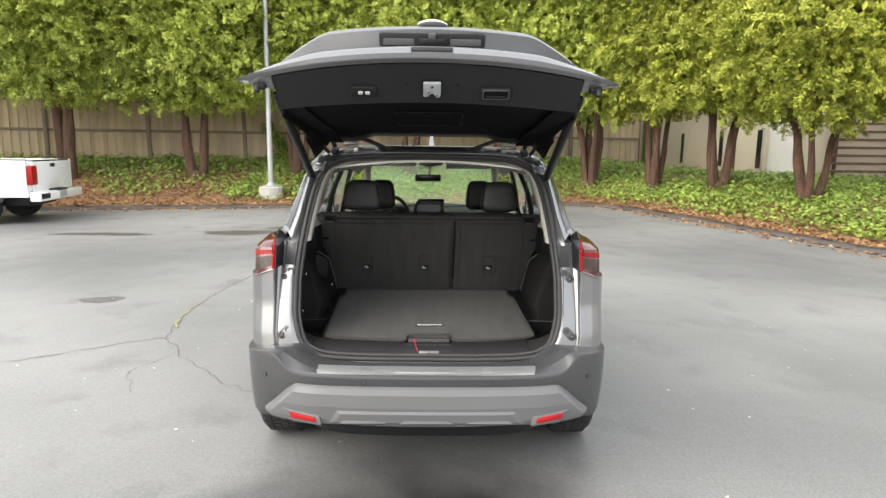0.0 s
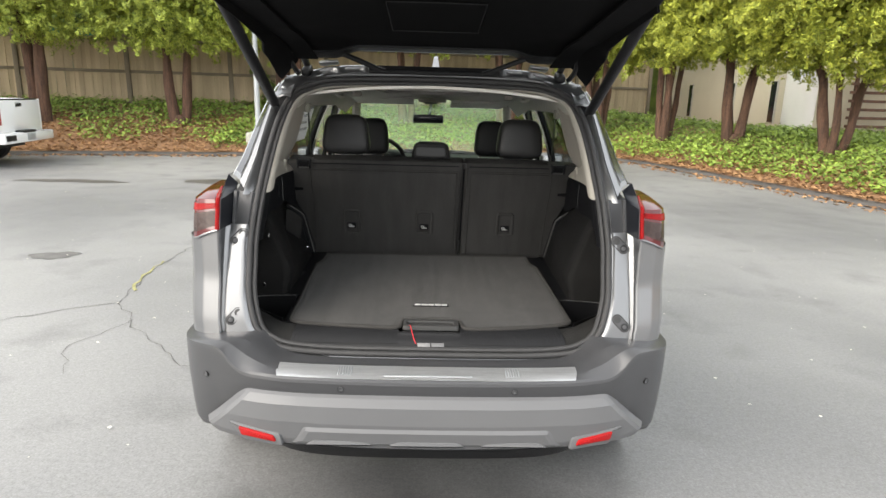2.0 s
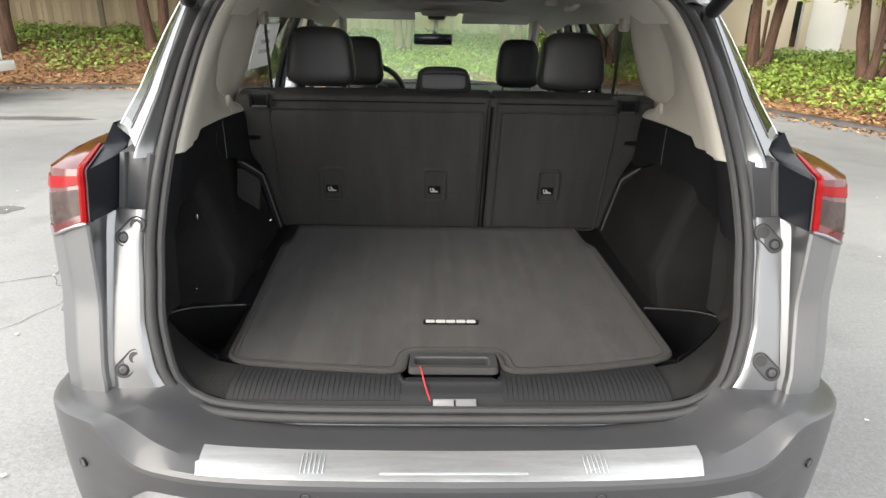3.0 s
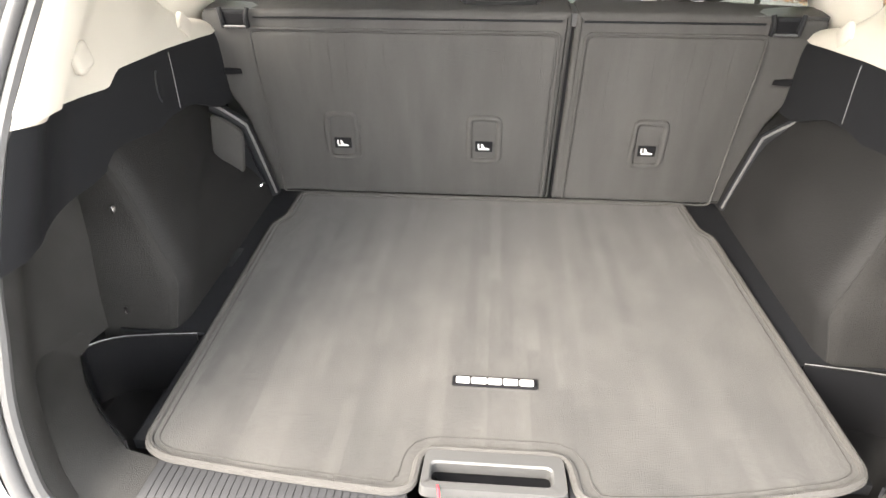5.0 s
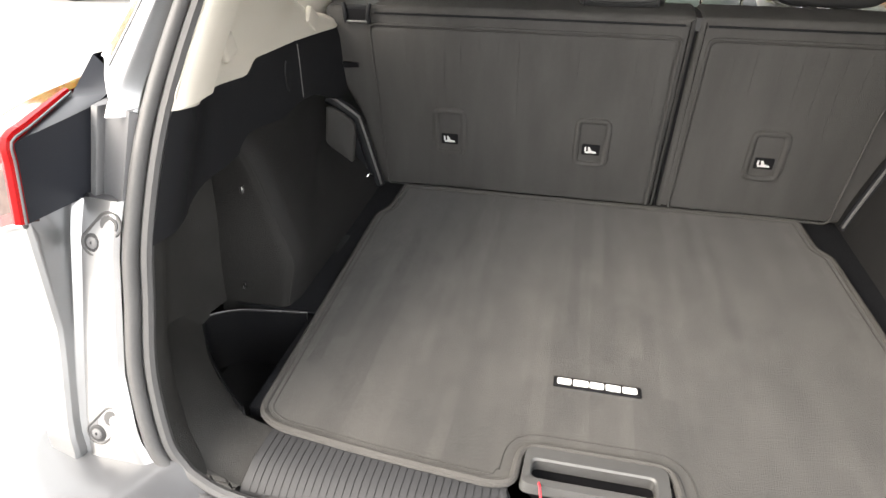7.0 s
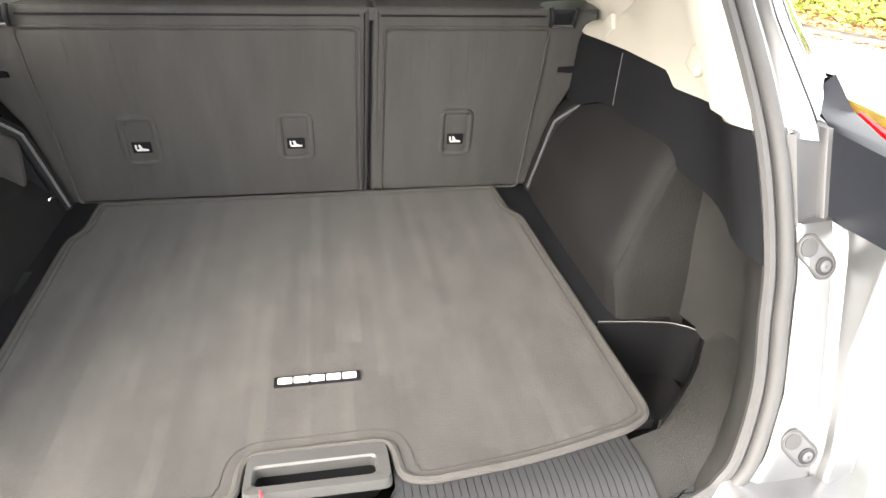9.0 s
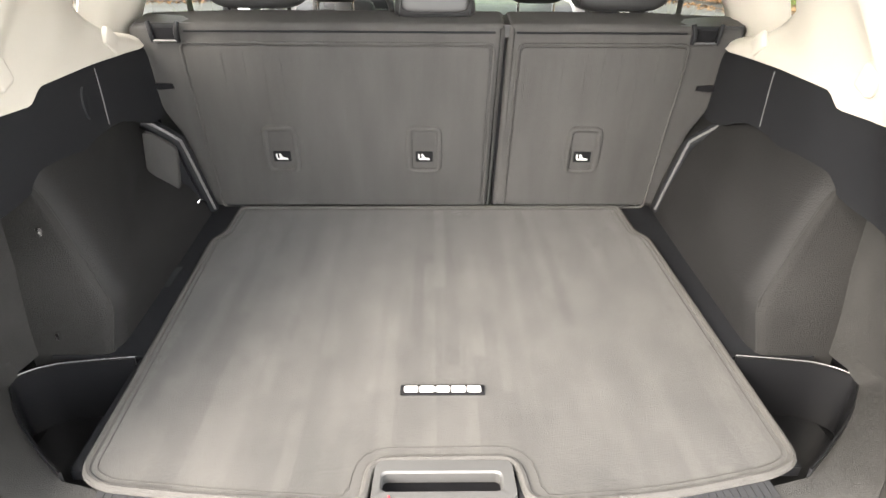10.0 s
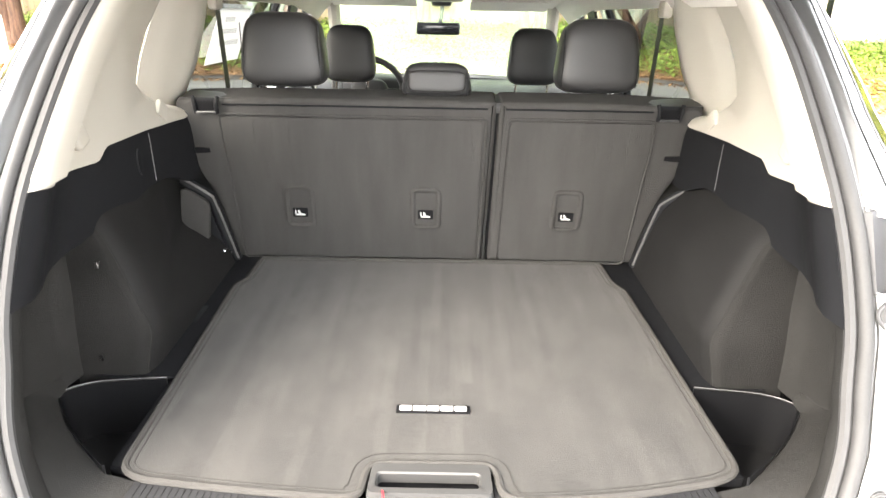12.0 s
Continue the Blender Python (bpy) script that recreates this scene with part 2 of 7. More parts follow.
def spline(pts, per=6, closed=False):
    """Catmull-Rom through the points."""
    p = [Vector(q) for q in pts]
    n = len(p)
    out = []
    for i in range(n if closed else n - 1):
        a, b, c, d = (p[(i - 1) % n], p[i], p[(i + 1) % n], p[(i + 2) % n]) if closed else (p[max(i - 1, 0)], p[i], p[i + 1], p[min(i + 2, n - 1)])
        for k in range(per):
            t = k / per
            out.append(0.5 * ((2 * b) + (c - a) * t + (2 * a - 5 * b + 4 * c - d) * t * t + (3 * b - a - 3 * c + d) * t ** 3))
    if not closed:
        out.append(p[-1])
    return out


def raw(name, verts, faces, mat, parent=None, label="", smooth=True, angle=40):
    me = bpy.data.meshes.new(name)
    me.from_pydata([tuple(v) for v in verts], [], faces)
    me.validate()
    me.materials.append(mat)
    if smooth:
        me.polygons.foreach_set("use_smooth", [True] * len(me.polygons))
        me.set_sharp_from_angle(angle=radians(angle))
    ob = new(name, me)
    if parent is not None:
        ob.parent = parent
    if label:
        ob["label"] = label
    return ob


def part(name, bm, mat, parent=None, label="", angle=40):
    """Links a bmesh as one mesh object under a thing or a part."""
    bmesh.ops.recalc_face_normals(bm, faces=bm.faces)
    me = bpy.data.meshes.new(name)
    bm.to_mesh(me)
    bm.free()
    me.materials.append(mat)
    me.polygons.foreach_set("use_smooth", [True] * len(me.polygons))
    me.set_sharp_from_angle(angle=radians(angle))
    ob = new(name, me)
    if parent is not None:
        ob.parent = parent
    if label:
        ob["label"] = label
    return ob


def thing(name, label, category, group="", kind=""):
    return tagged(new(name), label, category, group, kind)


def box(size, at=(0, 0, 0), bevel=0.0, turn=(0, 0, 0), seg=2, bm=None):
    """A bevelled box of the given size about a centre."""
    b = bmesh.new()
    bmesh.ops.create_cube(b, size=1)
    bmesh.ops.scale(b, vec=size, verts=b.verts)
    if bevel:
        bmesh.ops.bevel(b, geom=list(b.edges), offset=bevel, segments=seg, profile=0.5, affect="EDGES")
    bmesh.ops.transform(b, matrix=pose(*at, *turn), verts=b.verts)
    return merge(bm, b)


def merge(bm, b):
    if bm is None:
        return b
    tmp = bpy.data.meshes.new("tmp")
    b.to_mesh(tmp)
    b.free()
    bm.from_mesh(tmp)
    bpy.data.meshes.remove(tmp)
    return bm


def lathe(profile, at=(0, 0, 0), turn=(0, 0, 0), seg=24, bm=None):
    """A turned shape: (radius, height) pairs about its own z."""
    b = bmesh.new()
    rings = [[b.verts.new((r * math.cos(2 * math.pi * k / seg), r * math.sin(2 * math.pi * k / seg), h)) for k in range(seg)] for r, h in profile]
    for p, q in zip(rings, rings[1:]):
        for k in range(seg):
            b.faces.new((p[k], p[(k + 1) % seg], q[(k + 1) % seg], q[k]))
    for ring in (rings[0], rings[-1]):
        b.faces.new(ring)
    bmesh.ops.transform(b, matrix=pose(*at, *turn), verts=b.verts)
    return merge(bm, b)


def tube(pts, r, seg=10, closed=False, bm=None, flat=1.0):
    """A round (or flattened) bar along points; r may be a list."""
    b = bmesh.new()
    n = len(pts)
    pts = [Vector(p) for p in pts]
    up = Vector((0.31, 0.11, 0.94))
    rings = []
    for i, p in enumerate(pts):
        d = (pts[(i + 1) % n] - pts[i - 1]) if closed else (pts[min(i + 1, n - 1)] - pts[max(i - 1, 0)])
        d.normalize()
        s = d.cross(up)
        s.normalize()
        w = s.cross(d)
        up = w
        rad = r[i] if isinstance(r, (list, tuple)) else r
        rings.append([b.verts.new(p + s * (rad * math.cos(2 * math.pi * k / seg)) + w * (rad * flat * math.sin(2 * math.pi * k / seg))) for k in range(seg)])
    for i in range(n if closed else n - 1):
        p, q = rings[i], rings[(i + 1) % n]
        for k in range(seg):
            b.faces.new((p[k], p[(k + 1) % seg], q[(k + 1) % seg], q[k]))
    if not closed:
        b.faces.new(rings[0])
        b.faces.new(rings[-1])
    return merge(bm, b)


def sheet(fn, nu, nv, thick=0.0, bm=None, wrap=False):
    """A surface fn(u, v), u and v from 0 to 1, with thickness along its normals (a closed shell)."""
    b = bmesh.new()
    P = [[Vector(fn(i / nu, j / nv)) for j in range(nv + 1)] for i in range(nu + 1)]
    top = [[b.verts.new(p) for p in row] for row in P]
    low = None
    if thick:
        low = []
        for i in range(nu + 1):
            row = []
            for j in range(nv + 1):
                du = P[min(i + 1, nu)][j] - P[max(i - 1, 0)][j]
                dv = P[i][min(j + 1, nv)] - P[i][max(j - 1, 0)]
                nrm = du.cross(dv)
                if nrm.length > 1e-12:
                    nrm.normalize()
                row.append(b.verts.new(P[i][j] - nrm * thick))
            low.append(row)
    for i in range(nu):
        for j in range(nv):
            b.faces.new((top[i][j], top[i + 1][j], top[i + 1][j + 1], top[i][j + 1]))
            if low:
                b.faces.new((low[i][j], low[i][j + 1], low[i + 1][j + 1], low[i + 1][j]))
    if low:
        for i in range(nu):
            for j in (0, nv):
                b.faces.new((top[i][j], low[i][j], low[i + 1][j], top[i + 1][j]))
        for j in range(nv):
            for i in (0, nu):
                b.faces.new((top[i][j], top[i][j + 1], low[i][j + 1], low[i][j]))
    return merge(bm, b)


def slab(outline, depth, m=None, bevel=0.0, seg=2, bm=None):
    """A flat outline (x, y) pushed up by depth along z, edges bevelled, then posed by m."""
    b = bmesh.new()
    f = b.faces.new([b.verts.new((x, y, 0)) for x, y in outline])
    if f.normal.z < 0:
        f.normal_flip()
    r = bmesh.ops.extrude_face_region(b, geom=[f])
    bmesh.ops.translate(b, vec=(0, 0, depth), verts=[v for v in r["geom"] if isinstance(v, bmesh.types.BMVert)])
    if bevel:
        b.normal_update()
        rim = [e for e in b.edges if all(abs(v.co.z - depth) < 1e-6 for v in e.verts)]
        bmesh.ops.bevel(b, geom=rim, offset=bevel, segments=seg, profile=0.5, affect="EDGES")
    if m is not None:
        bmesh.ops.transform(b, matrix=m, verts=b.verts)
    return merge(bm, b)


def rounded(pts, r, seg=5):
    """An outline with its corners rounded; r is one radius or one for each corner."""
    out, n = [], len(pts)
    for i in range(n):
        a, b, c = Vector(pts[i - 1]), Vector(pts[i]), Vector(pts[(i + 1) % n])
        rad = r[i] if isinstance(r, (list, tuple)) else r
        k = min(rad, (a - b).length * 0.49, (c - b).length * 0.49)
        if k <= 0:
            out.append((b.x, b.y))
            continue
        p, q = b + (a - b).normalized() * k, b + (c - b).normalized() * k
        for s in range(seg + 1):
            t = s / seg
            v = p * (1 - t) ** 2 + b * 2 * t * (1 - t) + q * t * t
            out.append((v.x, v.y))
    return out


def rect(w, h, r=0.0, x=0.0, y=0.0):
    p = [(x - w / 2, y - h / 2), (x + w / 2, y - h / 2), (x + w / 2, y + h / 2), (x - w / 2, y + h / 2)]
    return rounded(p, r) if r else p


FRONT = Matrix(((1, 0, 0, 0), (0, 0, -1, 0), (0, 1, 0, 0), (0, 0, 0, 1)))   # outline (x, z), pushed towards -y


# ---- ground, lot, kerb ----
EDGE = [(-60, 1.7), (-20, 10.93), (-9.7, 13.3), (-3, 14.85), (2.6, 16.1), (4.2, 16.2), (5.3, 15.4), (6.1, 13.6), (7.75, 7.5), (9.6, 0.5), (14, -16), (20, -40)]
KERB = [(p.x, p.y) for p in spline([(x, y, 0) for x, y in EDGE], 5)]
SEGA = np.array(KERB[:-1])
SEGB = np.array(KERB[1:])


def beyond(x, y):
    """Metres outside the lot's far edge (minus: inside)."""
    p = np.array((x, y))
    d = SEGB - SEGA
    t = np.clip(((p - SEGA) * d).sum(1) / (d * d).sum(1), 0, 1)
    q = SEGA + d * t[:, None]
    gap = np.hypot(*(p - q).T)
    k = int(gap.argmin())
    side = d[k][0] * (y - SEGA[k][1]) - d[k][1] * (x - SEGA[k][0])
    return gap[k] if side > 0 else -gap[k]


def bank(x, y):
    """The height of the ground."""
    b = beyond(x, y)
    if b < 0.1:
        return -0.06
    top = lerp(1.25, 0.75, min(1, max(0, (x - 5) / 5)))
    rough = 0.05 * noise.noise((x * 0.9, y * 0.9, 0)) * min(1, b)
    return min(top, 0.03 + 0.26 * (b - 0.1)) + rough


xs = np.concatenate((np.array([-900, -400, -200, -100, -60]), np.arange(-40, 40.1, 0.6), np.array([60, 100, 200, 400, 900])))
ysg = np.concatenate((np.array([-900, -400, -200, -100, -50, -25]), np.arange(-12, 40.1, 0.6), np.array([60, 100, 200, 400, 900])))
verts = [(x, y, bank(x, y) if abs(x) < 60 and -25 <= y < 60 else (1.0 if y > 30 or x > 30 else -0.06)) for x in xs for y in ysg]
ny = len(ysg)
faces = [(i * ny + j, (i + 1) * ny + j, (i + 1) * ny + j + 1, i * ny + j + 1) for i in range(len(xs) - 1) for j in range(ny - 1)]
tagged(raw("ground", verts, faces, M_SOIL), "brown earth bank with leaf litter under the trees", "ground", kind="structure")

lot = [(x, y) for x, y in KERB] + [(20, -120), (-120, -120), (-120, 1.7)]
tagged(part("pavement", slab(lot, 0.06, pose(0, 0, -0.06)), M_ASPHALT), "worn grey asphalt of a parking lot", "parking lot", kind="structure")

# kerb of rolled asphalt along the planted bank
b = bmesh.new()
prof = [(-0.16, -0.02), (-0.13, 0.03), (-0.05, 0.075), (0.06, 0.085), (0.16, 0.06), (0.3, -0.02)]
rows = []
for i, (x, y) in enumerate(KERB):
    a, c = Vector(KERB[max(i - 1, 0)]), Vector(KERB[min(i + 1, len(KERB) - 1)])
    d = (c - a).normalized()
    nrm = Vector((-d.y, d.x))
    wob = 0.03 * noise.noise((x, y, 3))
    rows.append([b.verts.new((x + nrm.x * (o + wob), y + nrm.y * (o + wob), h + (0.02 * noise.noise((x * 2, y * 2, 1)) if h > 0.02 else 0))) for o, h in prof])
for p, q in zip(rows, rows[1:]):
    for k in range(len(prof) - 1):
        b.faces.new((p[k], q[k], q[k + 1], p[k + 1]))
tagged(part("kerb", b, M_BERM), "low dark asphalt kerb along the planted bank", "kerb", kind="structure")


def ribbon(name, pts, width, mat, label, z=0.004, seed=1):
    """A jagged thin strip lying on the asphalt."""
    rnd = random.Random(seed)
    path = []
    for a, c in zip(pts, pts[1:]):
        n = max(2, int((Vector(a) - Vector(c)).length / 0.09))
        for k in range(n):
            t = k / n
            path.append((lerp(a[0], c[0], t) + rnd.uniform(-0.03, 0.03), lerp(a[1], c[1], t) + rnd.uniform(-0.03, 0.03)))
    path.append(pts[-1])
    v, f = [], []
    for i, (x, y) in enumerate(path):
        a, c = Vector(path[max(i - 1, 0)]), Vector(path[min(i + 1, len(path) - 1)])
        d = (c - a).normalized()
        w = width * rnd.uniform(0.3, 1.2) * 0.5
        v += [(x - d.y * w, y + d.x * w, z), (x + d.y * w, y - d.x * w, z)]
        if i:
            f.append((2 * i - 2, 2 * i - 1, 2 * i + 1, 2 * i))
    return tagged(raw(name, v, f, mat, smooth=False), label, "crack", kind="structure")


ribbon("crack", [(-9.5, 1.0), (-5.2, 1.55), (-3.4, 2.0), (-2.38, 2.68)], 0.009, M_CRACK, "long dark crack across the asphalt", seed=2)
ribbon("crack", [(-2.38, 2.68), (-2.55, 3.5), (-2.52, 4.5), (-2.42, 5.4), (-1.9, 5.9)], 0.009, M_CRACK, "branching crack in the asphalt", seed=3)
ribbon("crack", [(-2.38, 2.68), (-2.0, 2.1), (-1.49, 1.57), (-1.1, 1.3)], 0.007, M_CRACK, "fine crack in the asphalt", seed=4)
ribbon("crack", [(-2.1, 2.3), (-2.3, 1.8), (-2.1, 1.4)], 0.006, M_CRACK, "fine crack in the asphalt", seed=14)
ribbon("crack", [(2.4, -0.35), (2.9, -0.1), (3.2, -0.6)], 0.007, M_CRACK, "short crack in the asphalt", seed=5)
ribbon("moss_strip", [(-2.42, 2.95), (-2.53, 3.4), (-2.56, 3.9)], 0.026, M_MOSS, "yellow moss growing in the crack", 0.006, 6)


def stain(x, y, a, c, mat, label, seed):
    rnd = random.Random(seed)
    ph = [rnd.uniform(0, 6.28) for _ in range(4)]
    pts = []
    for k in range(48):
        t = k / 48 * 2 * math.pi
        r = 1 + 0.18 * math.sin(2 * t + ph[0]) + 0.12 * math.sin(3 * t + ph[1]) + 0.08 * math.sin(7 * t + ph[2])
        pts.append((x + a * r * math.cos(t), y + c * r * math.sin(t), 0.004))
    return tagged(raw("damp_patch", pts, [tuple(range(48))], mat, smooth=False), label, "damp patch", kind="structure")


stain(-3.68, 4.03, 0.19, 0.16, M_CRACK, "dark round patch on the asphalt", 1)
stain(-3.75, 9.5, 0.75, 0.32, M_WET, "damp dark patch on the asphalt", 2)
stain(-6.3, 9.1, 0.8, 0.22, M_WET, "damp dark patch on the asphalt", 3)
stain(-3.0, 10.2, 0.5, 0.2, M_WET, "damp dark patch on the asphalt", 5)

rnd = random.Random(8)
v, f = [], []
for _ in range(480):
    x, y = rnd.uniform(-7, 7.5), rnd.uniform(-2.2, 10)
    r, a = rnd.uniform(0.004, 0.015), rnd.uniform(0, 6.3)
    k = len(v)
    for q in range(5):
        t = a + q * 1.257
        v.append((x + r * rnd.uniform(0.5, 1.2) * math.cos(t), y + r * rnd.uniform(0.4, 1) * math.sin(t), 0.006 + rnd.uniform(0, 0.006)))
    f.append(tuple(range(k, k + 5)))
tagged(raw("petals", v, f, pbr("pale petals", (0.62, 0.60, 0.52), 0.8, 0, 0.1, bump=0), smooth=False), "pale fallen petals scattered on the asphalt", "petals", kind="stuff")


# ---- leaves ----
def leaves(name, centres, normals, size, mat, parent=None, label="", seed=1, slim=1.0):
    """Many small folded leaves as one mesh."""
    g = np.random.RandomState(seed)
    n = len(centres)
    d = g.normal(size=(n, 3))
    d /= np.linalg.norm(d, axis=1)[:, None]
    a = np.cross(d, normals)
    a /= np.maximum(np.linalg.norm(a, axis=1), 1e-6)[:, None]
    c = np.cross(normals, a)
    s = size * g.uniform(0.6, 1.35, (n, 1))
    w = s * slim * g.uniform(0.45, 0.7, (n, 1))
    fold = normals * s * 0.22
    P = np.empty((n, 6, 3))
    P[:, 0] = centres - a * s
    P[:, 1] = centres - a * s * 0.1 + c * w + fold
    P[:, 2] = centres + a * s
    P[:, 3] = centres + a * s
    P[:, 4] = centres - a * s * 0.1 - c * w + fold
    P[:, 5] = centres - a * s
    # one island a leaf: share the rib
    V = np.stack((P[:, 0], P[:, 1], P[:, 2], P[:, 4]), 1).reshape(-1, 3)
    k = np.arange(n)[:, None] * 4
    F = np.concatenate((k + np.array([[0, 1, 2]]), k + np.array([[0, 2, 3]])), 1).reshape(-1, 3)
    me = bpy.data.meshes.new(name)
    me.vertices.add(len(V))
    me.vertices.foreach_set("co", V.ravel())
    me.loops.add(F.size)
    me.loops.foreach_set("vertex_index", F.ravel().astype(np.int32))
    me.polygons.add(len(F))
    me.polygons.foreach_set("loop_start", np.arange(0, F.size, 3, dtype=np.int32))
    me.polygons.foreach_set("loop_total", np.full(len(F), 3, dtype=np.int32))
    me.update(calc_edges=True)
    me.materials.append(mat)
    ob = new(name, me)
    if parent is not None:
        ob.parent = parent
    if label:
        ob["label"] = label
    return ob


def limb(path, r0, r1, bm):
    p = spline(path, 6)
    return tube(p, [lerp(r0, r1, i / (len(p) - 1)) for i in range(len(p))], 12, bm=bm)


def tree(x, y, stems, low, top, radius, mat, seed, count=24000, size=0.036, trunk=0.13, label="", lean=0.5):
    """Several reddish stems and a crown of many drooping sprays."""
    rnd = random.Random(seed)
    g = np.random.RandomState(seed)
    z0 = bank(x, y) - 0.08
    t = thing("tree", label or "multi-stemmed tree with reddish bark and drooping yellow-green leaves", "tree", "trees on the bank")
    bm = None
    for k in range(stems):
        a = 2 * math.pi * k / stems + rnd.uniform(-0.5, 0.5)
        r = rnd.uniform(0.5, 1.0) * lean
        h = low + rnd.uniform(0.4, 1.4)
        bx, by = x + 0.13 * math.cos(a), y + 0.13 * math.sin(a)
        mx, my = bx + r * math.cos(a) * 0.55, by + r * math.sin(a) * 0.55
        ex, ey = bx + r * 1.1 * math.cos(a), by + r * 1.1 * math.sin(a)
        tr = trunk * rnd.uniform(0.75, 1.1)
        bm = limb([(bx, by, z0), (lerp(bx, mx, 0.5) + rnd.uniform(-.05, .05), lerp(by, my, 0.5), lerp(z0, h, 0.35)), (mx, my, lerp(z0, h, 0.7)), (ex, ey, h)], tr * 1.25, tr * 0.7, bm)
        bm = limb([(ex, ey, h - 0.05), (ex + 0.2 * math.cos(a), ey + 0.2 * math.sin(a), lerp(h, top, 0.3)), (ex, ey, lerp(h, top, 0.6))], tr * 0.7, 0.02, bm)
        for q in range(5):
            b2 = rnd.uniform(0, 6.28)
            hh = lerp(h - 0.1, lerp(h, top, 0.6), q / 4)
            le = radius * rnd.uniform(0.4, 0.65)
            bm = limb([(ex, ey, hh), (ex + 0.5 * le * math.cos(b2), ey + 0.5 * le * math.sin(b2), hh + 0.35), (ex + le * math.cos(b2), ey + le * math.sin(b2), hh + 0.2)], tr * 0.33, 0.012, bm)
    # root flare
    bm = lathe([(trunk * 2.2 + 0.05, -0.1), (trunk * 1.7 + 0.04, 0.08), (trunk * 1.2, 0.3)], (x, y, z0), seg=12, bm=bm)
    for q in bm.verts:
        e = q.co
        q.co = e + Vector((noise.noise((e.x * 7, e.y * 7, e.z * 1.1)), noise.noise((e.x * 7, e.y * 7 + 9, e.z * 1.1)), 0)) * 0.045
    part("trunk", bm, M_BARK, t, "reddish-brown ridged bark")
    # crown: a lumpy boxy mass; fans of narrow leaflets over its face, larger dark leaves within
    half, mid_z = (top - low) / 2, (top + low) / 2
    away = np.array((-x, 4 - y, 0.0))
    away /= np.linalg.norm(away)
    per = 46
    fans = count // per

    def mass(n, lo, hi):
        d = g.normal(size=(n, 3))
        d /= np.linalg.norm(d, axis=1)[:, None]
        back = (d @ away < -0.15) & (g.uniform(size=n) < 0.8)
        d[back] -= 2 * (d[back] @ away)[:, None] * away
        q = d / np.array((1.0, 1.0, 1.0))
        k = (np.hypot(q[:, 0], q[:, 1]) ** 3.2 + np.abs(q[:, 2]) ** 3.2) ** (-1 / 3.2)
        lump = np.array([noise.noise((e[0] * 2.3 + seed, e[1] * 2.3, e[2] * 2.3 * half / radius)) * 0.26 + noise.noise((e[0] * 5.5, e[1] * 5.5 + seed, e[2] * 5.5 * half / radius)) * 0.16 for e in d])
        r = k * (1 + lump) * g.uniform(lo, hi, n)
        return d, np.stack((x + d[:, 0] * r * radius, y + d[:, 1] * r * radius, mid_z + d[:, 2] * r * half), 1)

    d, F0 = mass(fans, 0.80, 1.03)
    F0[:, 2] = np.maximum(F0[:, 2], low + g.uniform(-0.45, 0.35, fans) + 0.3 * np.sin(F0[:, 0] * 2.1 + seed))
    droop = d * np.array((1, 1, 0.5)) + np.array((0, 0, -0.5)) + g.normal(size=(fans, 3)) * 0.3
    droop /= np.linalg.norm(droop, axis=1)[:, None]
    across = np.cross(droop, g.normal(size=(fans, 3)))
    across /= np.linalg.norm(across, axis=1)[:, None]
    face = np.cross(across, droop)
    long_ = g.uniform(0.18, 0.42, fans)
    k = np.repeat(np.arange(fans), per)
    along = g.uniform(0, 1, len(k))
    side = g.uniform(-1, 1, len(k)) * 0.45 * (1 - 0.7 * along)
    L = F0[k] + droop[k] * (along * long_[k])[:, None] + across[k] * (side * long_[k])[:, None] + g.normal(size=(len(k), 3)) * 0.022
    nr = face[k] + d[k] * 0.4 + g.normal(size=(len(k), 3)) * 0.35
    nr *= np.where(nr[:, 2:3] < -0.2, -1, 1)
    nr /= np.linalg.norm(nr, axis=1)[:, None]
    d2, C = mass(11000, 0.40, 0.84)
    n2 = d2 + g.normal(size=d2.shape) * 0.5
    n2 /= np.linalg.norm(n2, axis=1)[:, None]
    leaves("inner_foliage", C, n2, 0.085, mat, t, "shaded inner leaves", seed + 50)
    leaves("crown", L, nr, size, mat, t, "drooping yellow-green leaves", seed, 0.62)
    return t


TREES = [
    (-15.2, 14.4, 2, 3.05, 8.2, 2.5, 0), (-10.75, 15.75, 2, 2.95, 8.0, 2.5, 0), (-7.26, 16.6, 2, 2.85, 8.2, 2.5, 0), (-4.35, 17.5, 4, 3.0, 8.4, 1.85, 0),
    (-0.8, 18.2, 3, 3.2, 8.6, 2.6, 0), (2.4, 18.6, 3, 3.2, 8.6, 2.5, 0), (5.2, 17.8, 4, 2.75, 8.4, 2.3, 0), (6.9, 16.6, 4, 2.65, 8.2, 2.2, 1),
    (8.17, 14.9, 2, 2.55, 7.8, 2.2, 1), (8.9, 11.75, 3, 2.4, 7.4, 2.2, 1), (11.6, 8.6, 3, 2.3, 7.2, 2.3, 1), (14.3, 15.6, 2, 2.9, 7.5, 2.2, 1),
]
for i, (x, y, st, lo, hi, ra, sunny) in enumerate(TREES):
    tree(x, y, st, lo, hi, ra, M_LEAF2 if sunny else M_LEAF, 31 + i, 92000 if abs(x) < 13 else 46000, 0.044, trunk=0.135 if st < 3 else 0.098, lean=0.45 if st < 3 else 0.62)

